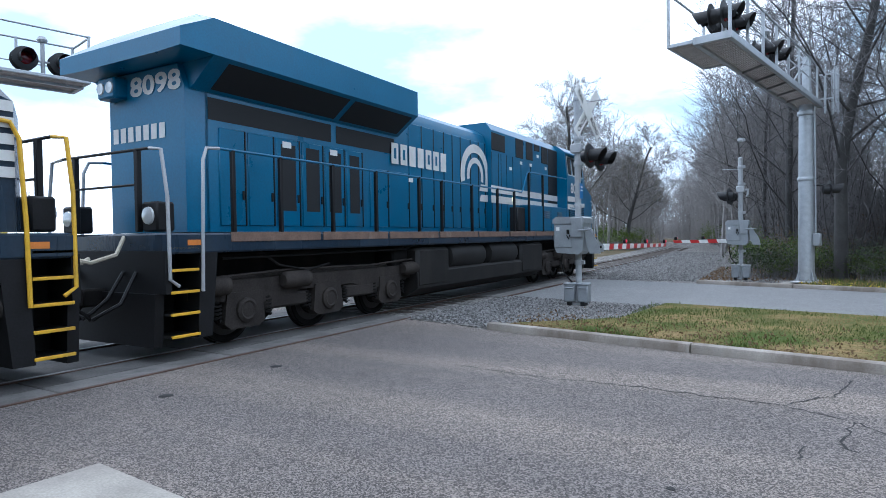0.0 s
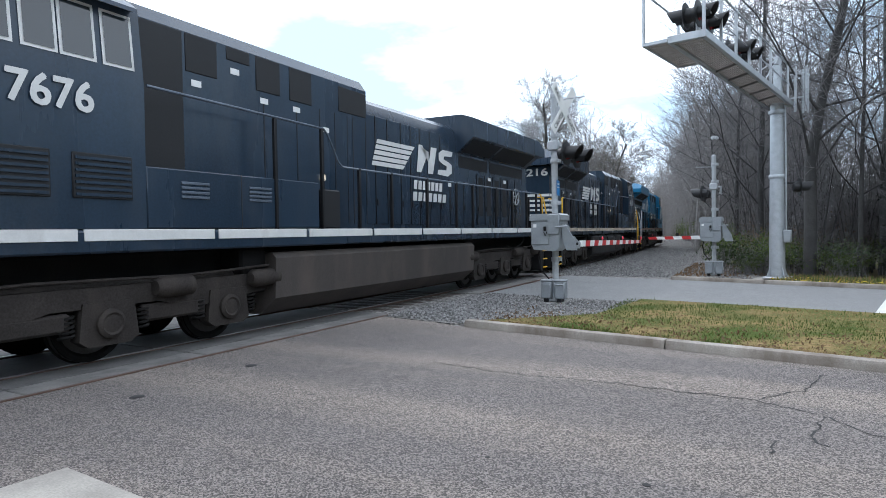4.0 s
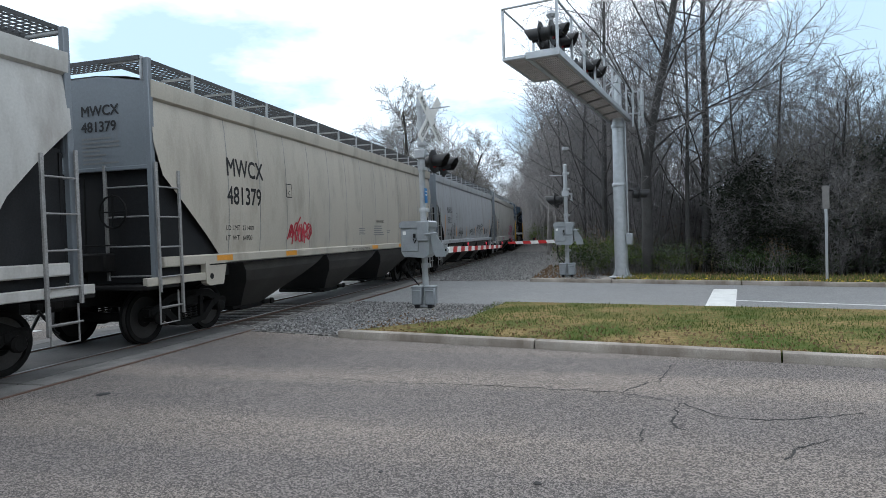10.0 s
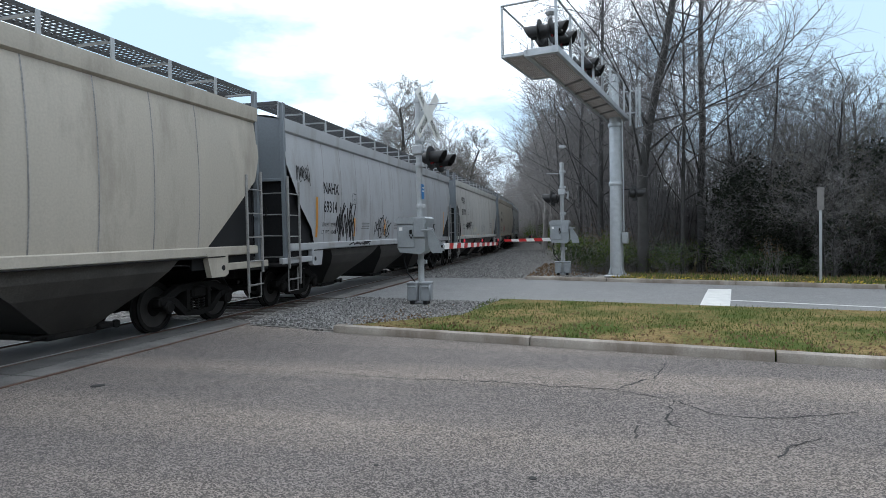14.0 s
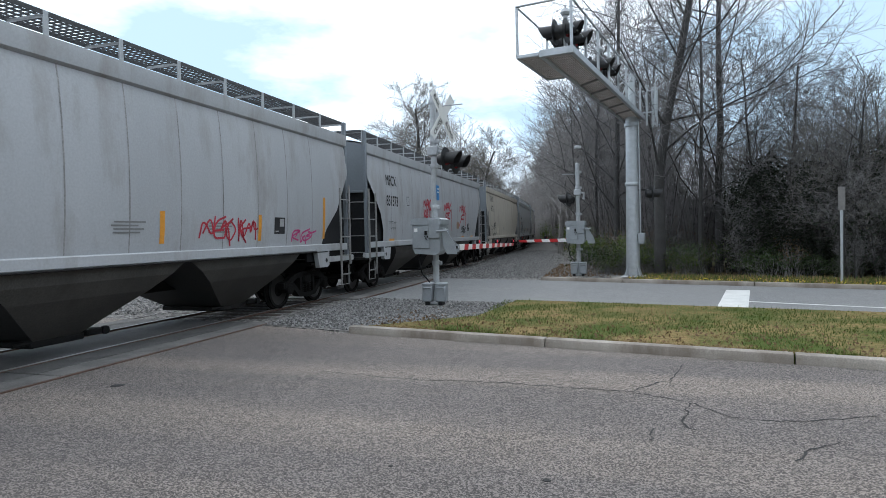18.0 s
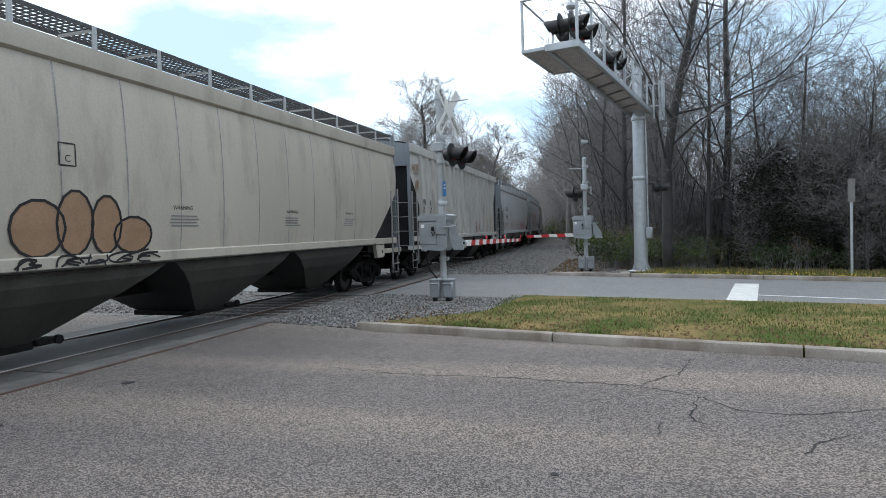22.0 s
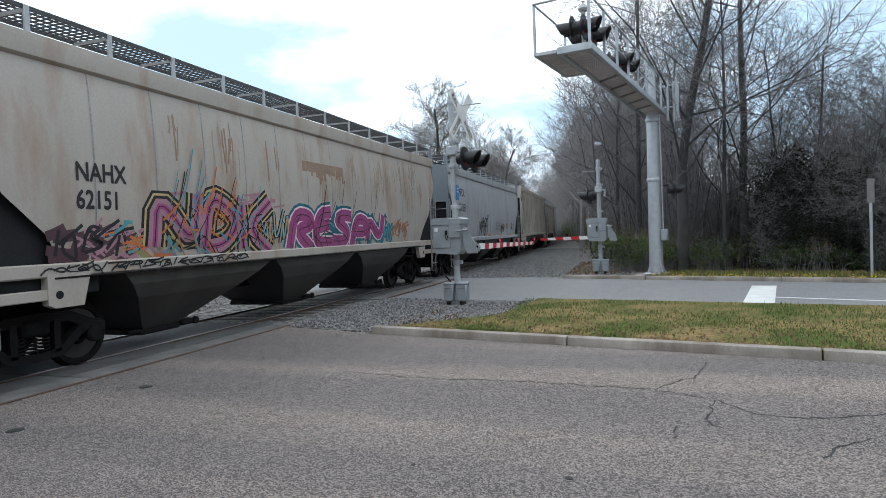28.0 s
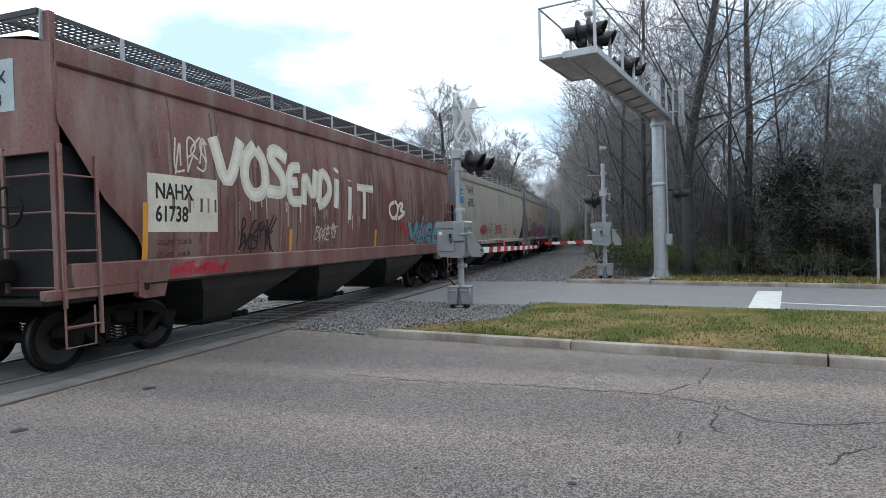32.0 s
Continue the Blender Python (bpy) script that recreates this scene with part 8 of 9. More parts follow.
M_DEAD = leaf_mat("dry_brown_leaves", (0.1, 0.06, 0.03), (0.2, 0.13, 0.07))


def leaf_quads(sh, p, n, spread, size, rnd):
    for _ in range(n):
        c = p + Vector((rnd.gauss(0, spread), rnd.gauss(0, spread), rnd.gauss(0, spread * 0.8)))
        a = Vector((rnd.gauss(0, 1), rnd.gauss(0, 1), rnd.gauss(0, 1))).normalized()
        b = a.orthogonal().normalized()
        k = size * rnd.uniform(0.6, 1.3)
        sh.add([c - a * k, c + b * k * 0.5, c + a * k, c - b * k * 0.5], [(0, 1, 2, 3)])


def grow(wood, twigs, tips, p, d, length, r, level, rnd, up, twig=0.008):
    """One branch and those that spring from it."""
    n = (7, 4, 3, 2)[level]
    pts, q, dd = [p], p, d.copy()
    for i in range(n):
        k = 0.045 if level == 0 else 0.2
        dd = (dd + Vector((rnd.gauss(0, k), rnd.gauss(0, k), rnd.gauss(0, 0.12) + up * (0.06 if level else 0.0)))).normalized()
        q = q + dd * length / n
        pts.append(q)
    (wood if level < 2 else twigs).tube(pts, r, (7, 5, 3, 3)[level], r * (0.3 if level else 0.35), cap=False)
    if level == 3:
        tips.append(pts[-1])
        return
    kids = (rnd.randint(20, 24), rnd.randint(11, 13), rnd.randint(11, 13))[level]
    for k in range(kids):
        f = (0.24 + 0.76 * (k + rnd.random()) / kids) if level == 0 else (0.2 + 0.8 * (k + rnd.random()) / kids)
        i = min(n - 1, int(f * n))
        base = pts[i].lerp(pts[i + 1], f * n - i)
        axis = (pts[i + 1] - pts[i]).normalized()
        side = axis.orthogonal().normalized()
        side.rotate(Matrix.Rotation(k * 2.4 + rnd.uniform(-0.5, 0.5), 3, axis))
        lean = rnd.uniform(0.7, 1.2) if level == 0 else rnd.uniform(0.55, 1.05)
        nd = (axis * math.cos(lean) + side * math.sin(lean)).normalized()
        ln_ = length * ((0.54 - 0.3 * f) if level == 0 else (0.55 - 0.2 * f)) * rnd.uniform(0.75, 1.15)
        rr = r * (1 - 0.65 * f) * (0.27 if level == 0 else 0.48)
        grow(wood, twigs, tips, base, nd, ln_, max(rr, (0.03, 0.014, twig)[level]), level + 1, rnd, up, twig)


def bare_tree(seed, height, radius, buds=0, pale=False, up=1.0, twig=0.0068, bud=0.04):
    """Meshes of a leafless tree: trunk with limbs, and a crown of branches and twigs."""
    rnd = random.Random(seed)
    wood, twigs, tips = Shape(), Shape(), []
    grow(wood, twigs, tips, Vector((0, 0, -0.3)), Vector((rnd.gauss(0, 0.03), rnd.gauss(0, 0.03), 1)), height, radius, 0, rnd, up, twig)
    meshes = [("trunk", wood.mesh("trunk", M_BARK, 60, fix=False)), ("crown", twigs.mesh("crown", M_TWIG_PALE if pale else M_TWIG, 0, fix=False))]
    if buds:
        lv = Shape()
        for p in tips:
            leaf_quads(lv, p, buds, 0.16, bud, rnd)
        meshes.append(("bud", lv.mesh("bud", M_BUD, 0, fix=False)))
    return meshes


def plant(name, meshes, label, category, group, at, size=1.0):
    th = thing(name, label, category, group, at)
    th.scale = (size, size, size)
    for nm, me in meshes:
        part(nm, me, None, th)
    return th


def thicket(seed):
    """Thin saplings from one root with fine twigs from the ground up."""
    rnd = random.Random(seed)
    stems, twigs = Shape(), Shape()
    for i in range(11):
        a, k = rnd.uniform(0, 6.28), rnd.uniform(0.1, 1.1)
        h = rnd.uniform(4.5, 8.5)
        pts = [Vector((math.cos(a) * k * 0.5, math.sin(a) * k * 0.5, -0.2))]
        d = Vector((math.cos(a) * 0.12, math.sin(a) * 0.12, 1)).normalized()
        for j in range(6):
            d = (d + Vector((rnd.gauss(0, 0.1), rnd.gauss(0, 0.1), 0.03))).normalized()
            pts.append(pts[-1] + d * h / 6)
        stems.tube(pts, rnd.uniform(0.02, 0.045), 5, 0.006, cap=False)
        for j in range(26):
            f = rnd.uniform(0.12, 1.0) * 5.99
            b = pts[int(f)].lerp(pts[int(f) + 1], f % 1)
            e = b + Vector((rnd.gauss(0, 0.55), rnd.gauss(0, 0.55), rnd.uniform(0.1, 0.95)))
            m = b.lerp(e, 0.5) + Vector((rnd.gauss(0, 0.06), rnd.gauss(0, 0.06), 0.05))
            twigs.tube([b, m, e], 0.011, 3, 0.004, cap=False)
            for q in range(5):
                c = b.lerp(e, rnd.uniform(0.3, 1))
                twigs.tube([c, c + Vector((rnd.gauss(0, 0.24), rnd.gauss(0, 0.24), rnd.uniform(0.0, 0.4)))], 0.0065, 3, 0.003, cap=False)
    return [("trunk", stems.mesh("trunk", M_BARK, 0, fix=False)), ("crown", twigs.mesh("crown", M_TWIG, 0, fix=False))]


KINDS = [bare_tree(11, 15, 0.19), bare_tree(12, 13.5, 0.14, 1), bare_tree(13, 14, 0.12, 0, True), bare_tree(14, 11, 0.1, 1, True), bare_tree(15, 16, 0.24), bare_tree(16, 12, 0.09), thicket(17), thicket(18)]
KIND_LABEL = ["tall leafless tree with dense grey twigs", "bare tree with a few opening buds", "slender pale-twigged leafless tree", "young tree with pale budding twigs", "large old leafless tree with a thick dark trunk", "thin bare sapling in the wood", "clump of thin leafless saplings", "dense thicket of bare twiggy stems"]
rnd = random.Random(5)
spots = [(1.05, 25.2, 4, 0.95, 20), (3.4, 27.0, 0, 0.95, 80), (2.5, 25.6, 2, 0.8, 160), (4.6, 26.4, 2, 0.62, 240), (6.2, 27.5, 0, 0.56, 130), (-0.6, 29.5, 0, 0.86, 200), (9.0, 26.5, 1, 0.5, 10), (-1.8, 34, 2, 0.9, 50), (12, 25, 2, 0.46, 95)]
tries = 0
while len(spots) < 205 and tries < 9000:
    tries += 1
    y = 25.5 + 70 * rnd.random() ** 1.3
    x = rnd.uniform(-9, 44)
    tx = track_at(y)[0].x
    if x < tx + (8.0 if y < 40 else 6.5) + max(0, (34 - y) * 0.25) or x - 0.42 * y > 24 or y < 26.2 - 0.2 * x:
        continue
    if any(math.hypot(x - a, y - b) < 1.15 for a, b, *_ in spots):
        continue
    far = min(1, (y - 25) / 40)
    spots.append((x, y, rnd.choice((0, 1, 2, 3, 5, 5, 6, 6)), rnd.uniform(0.62, 0.88) * (1 - 0.53 * max(0, min(1, (x - 2) / 5))), rnd.uniform(0, 360)))
# trees that close the view where the track bends away
closing = 0
while closing < 75:
    y = rnd.uniform(72, 130)
    x = -y * rnd.uniform(0.02, 0.30)
    if abs(x - track_at(y)[0].x) < 5.5:
        continue
    closing += 1
    spots.append((x, y, rnd.choice((0, 1, 2, 0, 2)), rnd.uniform(0.75, 1.05), rnd.uniform(0, 360)))
# the wood behind the bend
closing = 0
while closing < 85:
    y = rnd.uniform(105, 190)
    x = -y * rnd.uniform(0.06, 0.26)
    if abs(x - track_at(y)[0].x) < 3.6:
        continue
    closing += 1
    spots.append((x, y, rnd.choice((0, 1, 2, 0, 2)), rnd.uniform(0.8, 1.05), rnd.uniform(0, 360)))
# trees beyond the track and across the field
for _ in range(34):
    y = rnd.uniform(70, 135)
    spots.append((track_at(y)[0].x - rnd.uniform(7, 40), y, rnd.choice((1, 2, 3, 0)), rnd.uniform(0.7, 1.0), rnd.uniform(0, 360)))
for i in range(16):
    spots.append((-95 - rnd.uniform(0, 50), -10 + i * 8 + rnd.uniform(-3, 3), rnd.choice((1, 3)), rnd.uniform(0.7, 1.0), rnd.uniform(0, 360)))
# saplings that fill the edge of the wood
for i in range(46):
    x = rnd.uniform(-1.2, 9) if i < 24 else rnd.uniform(9, 21)
    y = 27.2 - 0.2 * x + abs(rnd.gauss(0.4, 3.2))
    spots.append((x, y, rnd.choice((6, 7)), rnd.uniform(0.6, 1.0) * (1.15 if x > 6 else 1), rnd.uniform(0, 360)))
for i in range(28):
    y = rnd.uniform(30, 75)
    spots.append((track_at(y)[0].x + rnd.uniform(7.0, 13), y, rnd.choice((6, 7)), rnd.uniform(0.6, 1.0), rnd.uniform(0, 360)))
# the nearer ones are things; those far off join the distant wood
near = [p for p in spots if 0 < p[1] < 47]
far_off = [p for p in spots if p not in near]
for x, y, k, size, turn in near:
    plant("tree", KINDS[k], KIND_LABEL[k], "tree", "trees of the wood", pose(x, y, ground_z(x, y) - 0.05, 0, 0, turn), size)
ROUND = bare_tree(33, 12.5, 0.26, 2, True, 0.8, 0.019, 0.06)
plant("tree", ROUND, "round-crowned tree with pale opening buds beyond the track", "tree", "trees beyond the track", pose(-22.8, 69, -0.2, 0, 0, 40), 1.36)
plant("tree", ROUND, "smaller round-crowned budding tree beyond the track", "tree", "trees beyond the track", pose(-19.5, 77, -0.2, 0, 0, 150), 1.06)
plant("tree", ROUND, "round-crowned tree with pale opening buds beyond the track", "tree", "trees beyond the track", pose(-27, 78, -0.2, 0, 0, 250), 1.3)


def shrub(seed, h, w, leaves, size, material, stems=26):
    rnd = random.Random(seed)
    st, lv = Shape(), Shape()
    for i in range(stems):
        a, k = rnd.uniform(0, 6.28), rnd.random() ** 0.6
        top = Vector((math.cos(a) * w * k, math.sin(a) * w * k, h * rnd.uniform(0.55, 1.0) * (1 - 0.35 * k)))
        mid = top * 0.5 + Vector((rnd.gauss(0, 0.1), rnd.gauss(0, 0.1), 0.12))
        st.tube([Vector((top.x * 0.65, top.y * 0.65, -0.1)), mid, top], 0.014, 3, 0.004, cap=False)
        for j in range(3):
            b = mid.lerp(top, rnd.random())
            e = b + Vector((rnd.gauss(0, 0.25), rnd.gauss(0, 0.25), rnd.uniform(0, 0.4)))
            st.tube([b, e], 0.007, 3, 0.003, cap=False)
            leaf_quads(lv, e, leaves, 0.16, size, rnd)
        leaf_quads(lv, top, leaves, 0.2, size, rnd)
    return [("stem", st.mesh("stem", M_TWIG, 0, fix=False)), ("leaves", lv.mesh("leaves", material, 0, fix=False))]


def evergreen(seed, h, w):
    rnd = random.Random(seed)
    tr, lv = Shape(), Shape()
    tr.tube([(0, 0, -0.3), (0.05, 0, h * 0.5), (0, 0.05, h)], 0.12, 7, 0.02)
    lobes = [(rnd.uniform(0, 6.28), rnd.uniform(0.15, 0.85), rnd.uniform(0.45, 0.9)) for _ in range(9)]
    for i in range(230):
        z = h * (0.02 + 0.9 * rnd.random())
        a = rnd.uniform(0, 6.28)
        grown = max(lw * max(0, math.cos(a - la)) * math.exp(-((z / h - lz) / 0.22) ** 2) for la, lz, lw in lobes)
        L = w * (0.35 + grown) * (1 - (z / h) ** 3) * rnd.uniform(0.7, 1.1) + 0.15
        e = Vector((math.cos(a) * L, math.sin(a) * L, z + 0.12 * L + rnd.uniform(-0.25, 0.25)))
        s = Vector((0, 0, z))
        tr.tube([s, e], 0.018, 3, 0.004, cap=False)
        for j in range(5):
            leaf_quads(lv, s.lerp(e, 0.35 + 0.65 * j / 4), 6, 0.19, 0.062, rnd)
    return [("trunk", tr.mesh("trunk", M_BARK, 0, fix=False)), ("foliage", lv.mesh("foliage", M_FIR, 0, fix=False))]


SHRUBS = [shrub(1, 2.2, 1.0, 5, 0.05, M_LEAF), shrub(2, 1.5, 1.1, 6, 0.05, M_LEAF), shrub(3, 2.8, 1.2, 2, 0.05, M_DEAD, 34), shrub(4, 1.0, 0.9, 9, 0.045, M_LEAF), shrub(5, 1.7, 1.2, 7, 0.06, M_LEAF_SHADED), shrub(6, 1.1, 1.1, 8, 0.05, M_LEAF_SHADED)]
SHRUB_LABEL = ["leafy green shrub at the edge of the wood", "low green undergrowth bush", "tangled leafless brush with dry leaves", "small fresh green bush in the grass", "leafy shrub with the wood's shade darkened into its leaves", "low green shrub under the evergreens, shade darkened into its leaves"]
FIRS = [evergreen(1, 4.8, 2.3), evergreen(2, 5.6, 2.6)]
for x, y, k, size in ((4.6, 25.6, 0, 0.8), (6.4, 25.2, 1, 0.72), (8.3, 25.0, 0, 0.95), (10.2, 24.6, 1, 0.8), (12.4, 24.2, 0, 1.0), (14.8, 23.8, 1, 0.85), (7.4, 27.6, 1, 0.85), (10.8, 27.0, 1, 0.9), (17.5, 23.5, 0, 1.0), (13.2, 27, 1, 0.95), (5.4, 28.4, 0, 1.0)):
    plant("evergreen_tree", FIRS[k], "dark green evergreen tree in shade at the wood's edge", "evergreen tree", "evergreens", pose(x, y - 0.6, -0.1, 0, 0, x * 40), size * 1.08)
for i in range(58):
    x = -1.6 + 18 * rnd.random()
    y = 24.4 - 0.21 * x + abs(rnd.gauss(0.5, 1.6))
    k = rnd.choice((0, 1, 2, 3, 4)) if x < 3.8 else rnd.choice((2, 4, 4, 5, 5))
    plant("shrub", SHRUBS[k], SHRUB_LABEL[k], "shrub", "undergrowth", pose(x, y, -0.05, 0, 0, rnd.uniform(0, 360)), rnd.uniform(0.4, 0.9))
# slim trees that stand before the evergreens
for i in range(16):
    x = 3.6 + 15 * rnd.random()
    y = 24.2 - 0.21 * x + rnd.uniform(0, 1.6)
    k = rnd.choice((3, 5, 5, 6))
    plant("tree", KINDS[k], KIND_LABEL[k], "tree", "trees of the wood", pose(x, y, -0.1, 0, 0, rnd.uniform(0, 360)), rnd.uniform(0.42, 0.58))
for i in range(46):
    y = 27 + 45 * rnd.random()
    x = track_at(y)[0].x + 6.8 + abs(rnd.gauss(0, 3.2))
    k = rnd.choice((0, 1, 2, 2, 3))
    plant("shrub", SHRUBS[k], SHRUB_LABEL[k], "shrub", "undergrowth", pose(x, y, -0.05, 0, 0, rnd.uniform(0, 360)), rnd.uniform(0.6, 1.2))
for i in range(40):
    y = rnd.uniform(66, 118)
    x = track_at(y)[0].x + (rnd.uniform(-16, -4.5) if i % 2 else rnd.uniform(4.2, 8))
    plant("shrub", SHRUBS[3 if i % 3 else 1], SHRUB_LABEL[3 if i % 3 else 1], "shrub", "undergrowth", pose(x, y, -0.15, 0, 0, rnd.uniform(0, 360)), rnd.uniform(1.4, 2.6))

# distant wood as one mass of stems and brush
def far_tree(sh, x, y, h, rnd, low=0.25):
    """A light tree: bent trunk, limbs and two orders of twigs."""
    pts, d = [Vector((x, y, -0.3))], Vector((rnd.gauss(0, 0.04), rnd.gauss(0, 0.04), 1))
    for j in range(5):
        d = (d + Vector((rnd.gauss(0, 0.07), rnd.gauss(0, 0.07), 0.1))).normalized()
        pts.append(pts[-1] + d * h / 5)
    sh.tube(pts, 0.012 * h, 5, 0.02, cap=False)
    for k in range(18):
        f = (low + (0.99 - low) * (k + rnd.random()) / 18) * 5
        b = pts[int(f)].lerp(pts[min(5, int(f) + 1)], f % 1)
        a, L = k * 2.4 + rnd.uniform(-0.5, 0.5), h * (0.5 - 0.068 * f) * rnd.uniform(0.7, 1.2)
        lean = rnd.uniform(0.5, 0.95)
        e = b + Vector((math.cos(a) * math.sin(lean), math.sin(a) * math.sin(lean), math.cos(lean))) * L
        m = b.lerp(e, 0.5) - Vector((0, 0, 0.06 * L))
        sh.tube([b, m, e], 0.035, 3, 0.014, cap=False)
        for q in range(7):
            c = (m if q > 3 else b).lerp(e, rnd.uniform(0.15, 0.95))
            v = Vector((rnd.gauss(0, 0.6), rnd.gauss(0, 0.6), rnd.uniform(0.2, 1.1))).normalized() * L * rnd.uniform(0.25, 0.5)
            sh.tube([c, c + v], 0.019, 3, 0.01, cap=False)
            for w in range(2):
                g0 = c + v * rnd.uniform(0.3, 0.9)
                sh.tube([g0, g0 + Vector((rnd.gauss(0, 0.4), rnd.gauss(0, 0.4), rnd.uniform(0, 0.7)))], 0.014, 3, 0.009, cap=False)


fw = Shape()
# the wood that closes the view along the bend
for _ in range(80):
    y = rnd.uniform(165, 270)
    far_tree(fw, track_at(y)[0].x + rnd.uniform(3.4, 26), y, rnd.uniform(14, 20), rnd, 0.15)
for _ in range(34):
    y = rnd.uniform(72, 128)
    far_tree(fw, track_at(y)[0].x + rnd.uniform(4.3, 7.5), y, rnd.uniform(12.5, 16.5), rnd, 0.42)
for _ in range(34):
    y = rnd.uniform(135, 205)
    far_tree(fw, track_at(y)[0].x + rnd.uniform(4.5, 20), y, rnd.uniform(15, 19), rnd)
for x, y, k, size, turn in far_off:
    far_tree(fw, x, y, size * (15, 13.5, 14, 11, 16, 12, 8, 8)[k], rnd)
for _ in range(120):
    y = rnd.uniform(44, 100)
    far_tree(fw, track_at(y)[0].x + rnd.uniform(5.0, 12 if y < 70 else 16), y, rnd.uniform(9, 14), rnd)
for _ in range(1500):
    y = rnd.uniform(165, 260)
    x = track_at(y)[0].x + rnd.uniform(2.9, 30)
    p = Vector((x, y, -0.3))
    q = p + Vector((rnd.gauss(0, 0.3), rnd.gauss(0, 0.3), rnd.uniform(2.5, 8)))
    fw.tube([p, q], 0.08, 3, 0.03, cap=False)
    for j in range(6):
        b = p.lerp(q, rnd.uniform(0.1, 1.0))
        fw.tube([b, b + Vector((rnd.gauss(0, 0.9), rnd.gauss(0, 0.9), rnd.uniform(0.2, 1.4)))], 0.04, 3, 0.02, cap=False)
for i in range(7600):
    y = rnd.uniform(58, 185)
    x = rnd.uniform(-60, 90)
    if i >= 6400:
        y = rnd.uniform(95, 190)
        x = track_at(y)[0].x + rnd.uniform(3.0, 16)
    if track_at(y)[0].x - (6 if y < 80 else 3.4) < x < track_at(y)[0].x + (6 if y < 80 else 3.4) or (x < track_at(y)[0].x and y < 84):
        continue
    if x > 0 and rnd.random() < 0.55:
        continue
    h = rnd.uniform(2.5, 9.5) if x < 0 else rnd.uniform(2, 6)
    p = Vector((x, y, -0.3))
    t1 = p + Vector((rnd.gauss(0, 0.25), rnd.gauss(0, 0.25), h * 0.55))
    fw.tube([p, t1, t1 + Vector((rnd.gauss(0, 0.5), rnd.gauss(0, 0.5), h * 0.45))], rnd.uniform(0.03, 0.09), 3, 0.012, cap=False)
    for j in range(5):
        b = p.lerp(t1, rnd.uniform(0.3, 1.0))
        fw.tube([b, b + Vector((rnd.gauss(0, 0.8), rnd.gauss(0, 0.8), rnd.uniform(0.4, 1.8)))], 0.02, 3, 0.006, cap=False)
solid("far_woods", fw, M_TWIG_HAZE, "dense grey-brown leafless wood in the distance, haze mixed into its colour", "woods", kind="stuff", smooth=0, fix=False)

# added trees out of view that block low sky and darken reflections
belt = Shape()
for _ in range(13000):
    a, d = radians(rnd.uniform(-48, 215)), rnd.uniform(34, 48)
    h = 14.5 + 4 * noise.noise((a * 9, 0, 5))
    p = Vector((d * math.cos(-a), d * math.sin(-a), h * rnd.random()))
    if p.x < -26 and p.y > -24:
        continue
    leaf_quads(belt, p, 1, 0.3, 0.9, rnd)
solid("unseen_tree_belt", belt, M_LEAF_SHADED, "added belt of trees out of view that dims reflections", "trees", kind="stuff", smooth=0, fix=False)

# fallen leaves and dandelions along the verge, grass blades on the median
M_BLADE = leaf_mat("grass_blades", (0.05, 0.085, 0.016), (0.12, 0.15, 0.035))
M_STRAW = leaf_mat("dry_grass_blades", (0.2, 0.135, 0.06), (0.34, 0.25, 0.13))
gr, straw = Shape(), Shape()
for _ in range(34000):
    x = rnd.uniform(-4.6, 9)
    lo, hi = 10.15 - 0.185 * (x + 4.9), 14.75 - 0.19 * (x + 2.7)
    y = rnd.uniform(lo, hi) if rnd.random() < 0.8 else rnd.uniform(lo, lo + 0.25)
    if x < -3.0 and y > 10.2 + (x + 4.6) * 1.1:
        continue
    edge = max(0, 1 - (y - lo) / 0.9) * 0.35 + max(0, (-1.5 - x) / 3) * 0.3
    dry = noise.noise((x * 0.55, y * 0.8, 3)) + 0.6 * noise.noise((x * 2.2, y * 2.2, 7)) + edge > rnd.uniform(-0.1, 0.4)
    h = rnd.uniform(0.02, 0.06) * (1.7 if rnd.random() < 0.06 else 1)
    a = rnd.uniform(0, 6.28)
    dx, dy = math.cos(a) * 0.007, math.sin(a) * 0.007
    lie = 0.035 if dry else 0.02
    (straw if dry else gr).add([(x - dx, y - dy, 0.095), (x + dx, y + dy, 0.095), (x + rnd.gauss(0, lie), y + rnd.gauss(0, lie), 0.1 + h * (0.6 if dry else 1))], [(0, 1, 2)])
for _ in range(9000):
    x = rnd.uniform(-0.1, 16)
    y = 21.5 - 0.3 * x * (0.8 if x > 7 else 1) + rnd.uniform(0.0, 2.2)
    h = rnd.uniform(0.05, 0.16)
    dx = 0.01
    (straw if rnd.random() < 0.4 else gr).add([(x - dx, y, 0.08), (x + dx, y, 0.08), (x + rnd.gauss(0, 0.03), y + rnd.gauss(0, 0.03), 0.09 + h)], [(0, 1, 2)])
solid("grass", gr, M_BLADE, "short patchy grass blades on median and verge", "grass", kind="stuff", smooth=0, fix=False)
solid("dry_grass", straw, M_STRAW, "dry straw-coloured grass on median and verge", "dry grass", kind="stuff", smooth=0, fix=False)
# yellow leaves and dandelions along the far verge, brown leaves on the gravel and median
M_YLEAF = leaf_mat("yellow_fallen_leaves", (0.5, 0.36, 0.03), (0.62, 0.5, 0.06))
yl, bl2 = Shape(), Shape()
for _ in range(900):
    x = rnd.uniform(-0.2, 15)
    y = 21.5 - 0.3 * x * (0.8 if x > 7 else 1) + abs(rnd.gauss(0.1, 0.7))
    leaf_quads(yl, Vector((x, y, 0.13)), 1, 0.02, 0.035, rnd)
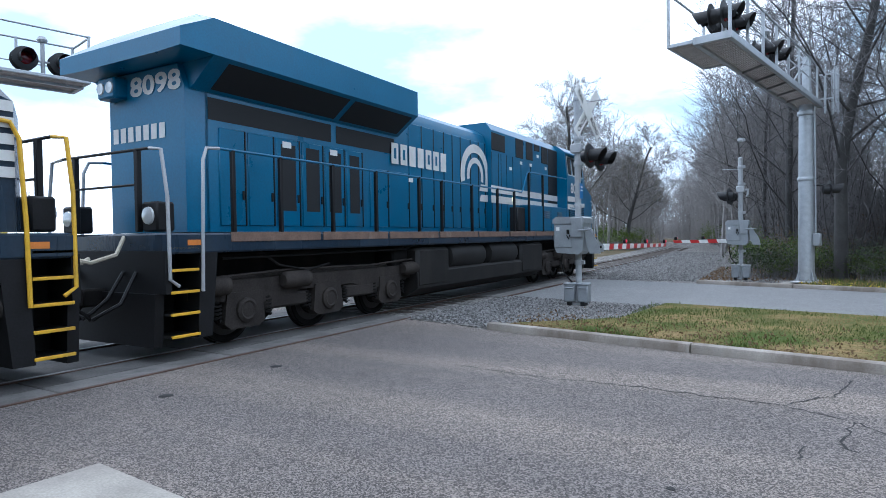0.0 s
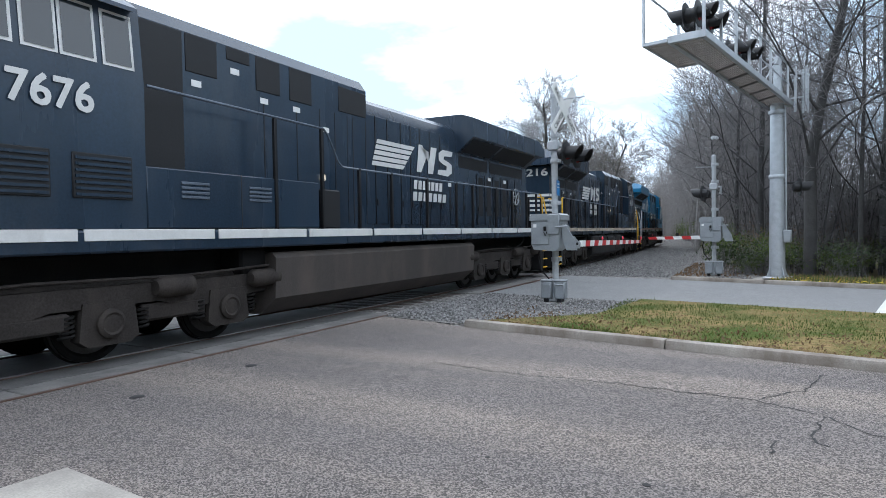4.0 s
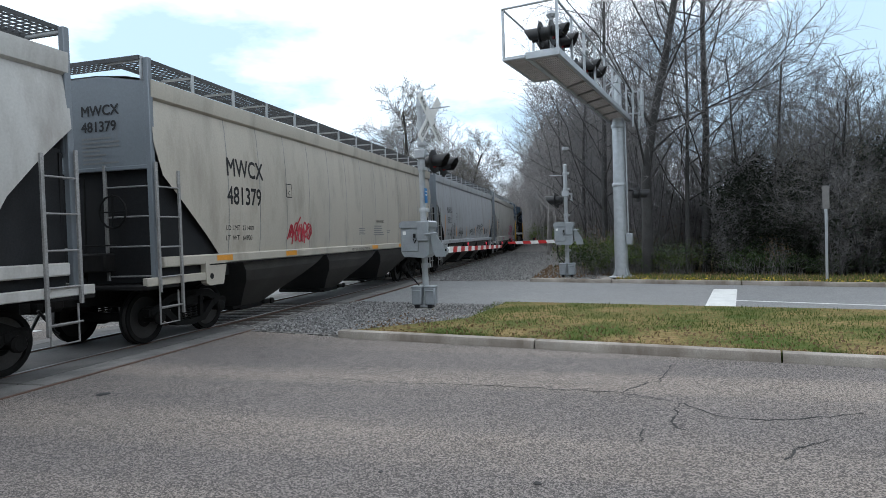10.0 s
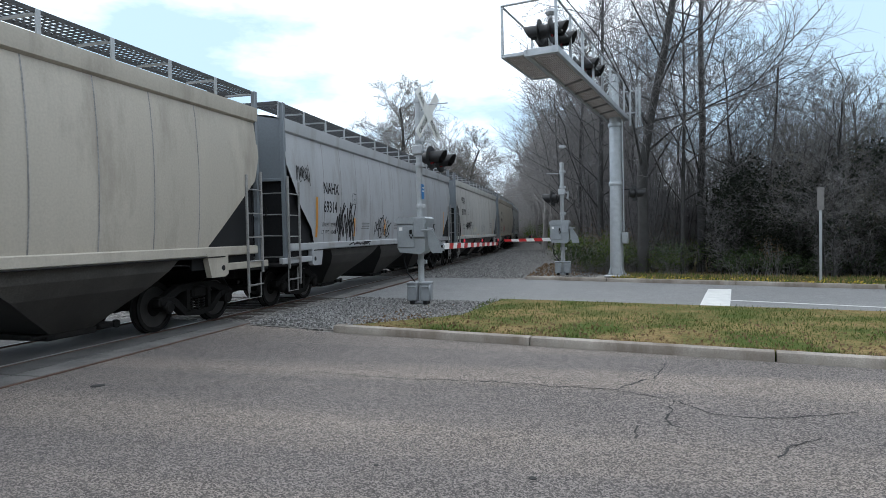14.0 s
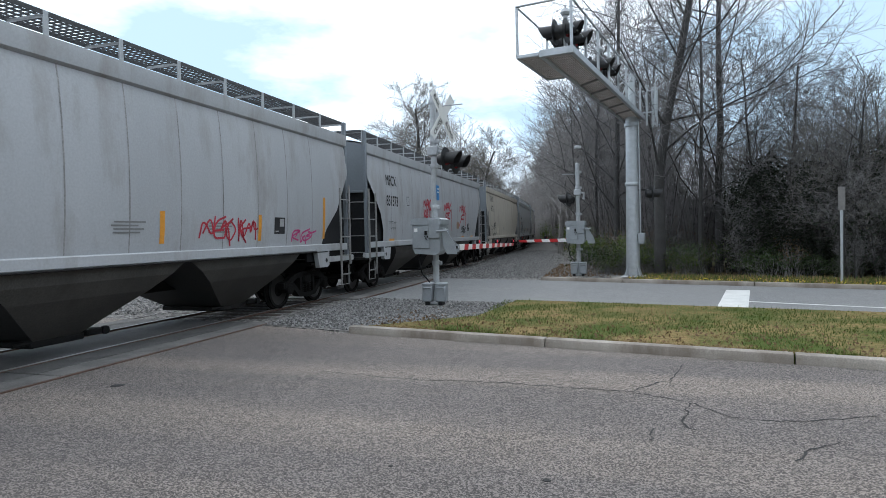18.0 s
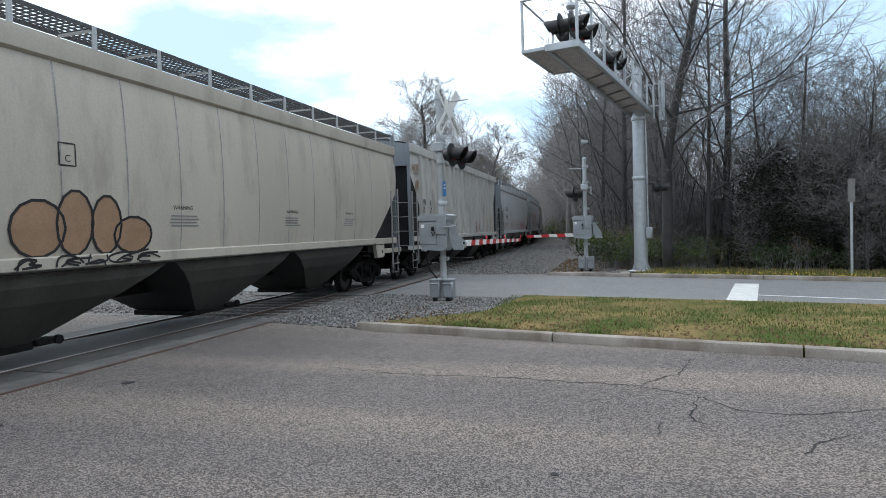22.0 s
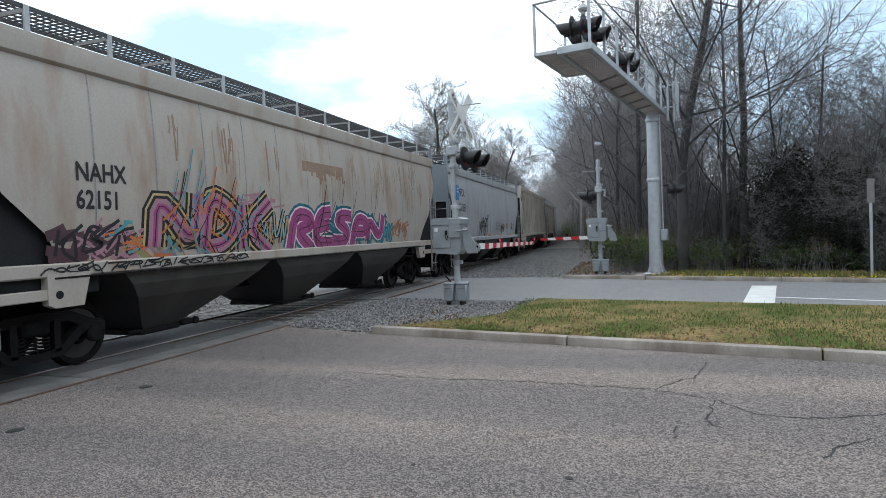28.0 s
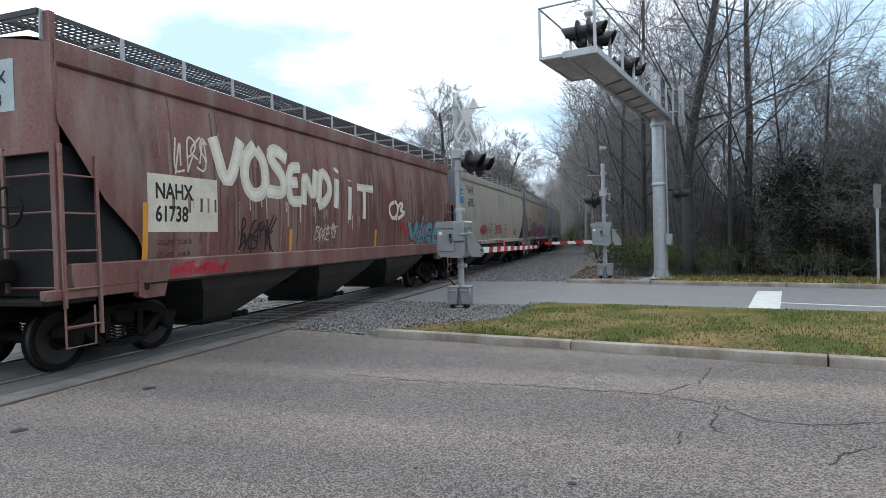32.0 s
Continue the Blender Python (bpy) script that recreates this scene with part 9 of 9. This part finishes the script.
for _ in range(1500):
    x = rnd.uniform(-5.2, 8)
    y = 10.2 - 0.185 * (x + 4.9) + abs(rnd.gauss(0, 1.2))
    leaf_quads(bl2, Vector((x, y, 0.125 if x > -4.5 else 0.03)), 1, 0.01, 0.03, rnd)
for _ in range(900):
    y = rnd.uniform(23.2, 32)
    x = track_at(y)[0].x + 6.0 + abs(rnd.gauss(0, 1.3))
    leaf_quads(bl2, Vector((x, y, 0.05)), 1, 0.01, 0.05, rnd)
solid("yellow_leaves", yl, M_YLEAF, "yellow flowers and leaves scattered on the far verge", "leaves", kind="stuff", smooth=0, fix=False)
solid("fallen_leaves", bl2, M_DEAD, "dry brown leaves scattered over turf and gravel", "leaves", kind="stuff", smooth=0, fix=False)

# loose stones
M_STONE = leaf_mat("ballast_stones", (0.07, 0.068, 0.066), (0.36, 0.35, 0.34))
st = Shape()


def pebble(x, y, z, r):
    n = [(rnd.uniform(0.6, 1.2) * r, rnd.uniform(0.6, 1.2) * r, rnd.uniform(0.5, 0.9) * r) for _ in range(1)][0]
    a = rnd.uniform(0, 3.14)
    c, s = math.cos(a), math.sin(a)
    v = [(1, 0, 0), (-1, 0, 0), (0, 1, 0), (0, -1, 0), (0.1, 0.1, 1), (0, 0, -0.5)]
    v = [(x + (p[0] * n[0] * c - p[1] * n[1] * s), y + (p[0] * n[0] * s + p[1] * n[1] * c), z + p[2] * n[2]) for p in v]
    st.add(v, [(0, 2, 4), (2, 1, 4), (1, 3, 4), (3, 0, 4), (2, 0, 5), (1, 2, 5), (3, 1, 5), (0, 3, 5)])


for _ in range(9000):
    x, y = rnd.uniform(-7.1, -2.8), rnd.uniform(10.2, 15.6)
    if y < 10.65 - 0.2 * (x + 7.1) + max(0, (x + 4.6) * 1.2) or y > 15.6 - 0.18 * (x + 7.1):
        continue
    pebble(x, y, 0.02, rnd.uniform(0.018, 0.045))
for _ in range(16000):
    y = 23 + 34 * rnd.random() ** 1.6
    x = track_at(y)[0].x + rnd.uniform(0.9, 6.0 + max(0, 4 - (y - 23) * 0.12) * 0.6)
    if y < 23.2 + 0.0 * x and x > -3:
        continue
    pebble(x, y, 0.01, rnd.uniform(0.02, 0.05))
for _ in range(4500):
    x, y = rnd.uniform(-22, -11.2), rnd.uniform(11.5, 18)
    if not (10.9 - 0.176 * (x + 10.8) < y < 16.2 - 0.176 * (x + 10.8)):
        continue
    pebble(x, y, 0.0, rnd.uniform(0.02, 0.05))
solid("loose_ballast", st, M_STONE, "loose grey ballast stones beside the track", "ballast stones", kind="stuff", smooth=0, fix=False)


def motions():
    for ob, behind, half in TRAIN_MOTION:
        turn = 180 if ob.get("reversed") else 0
        rows = []
        for i in range(65):
            t = i * 0.5
            rows.append((t, rigid_pose(train_d(t) - behind, half, turn)))
        walk(ob, rows)


motions()
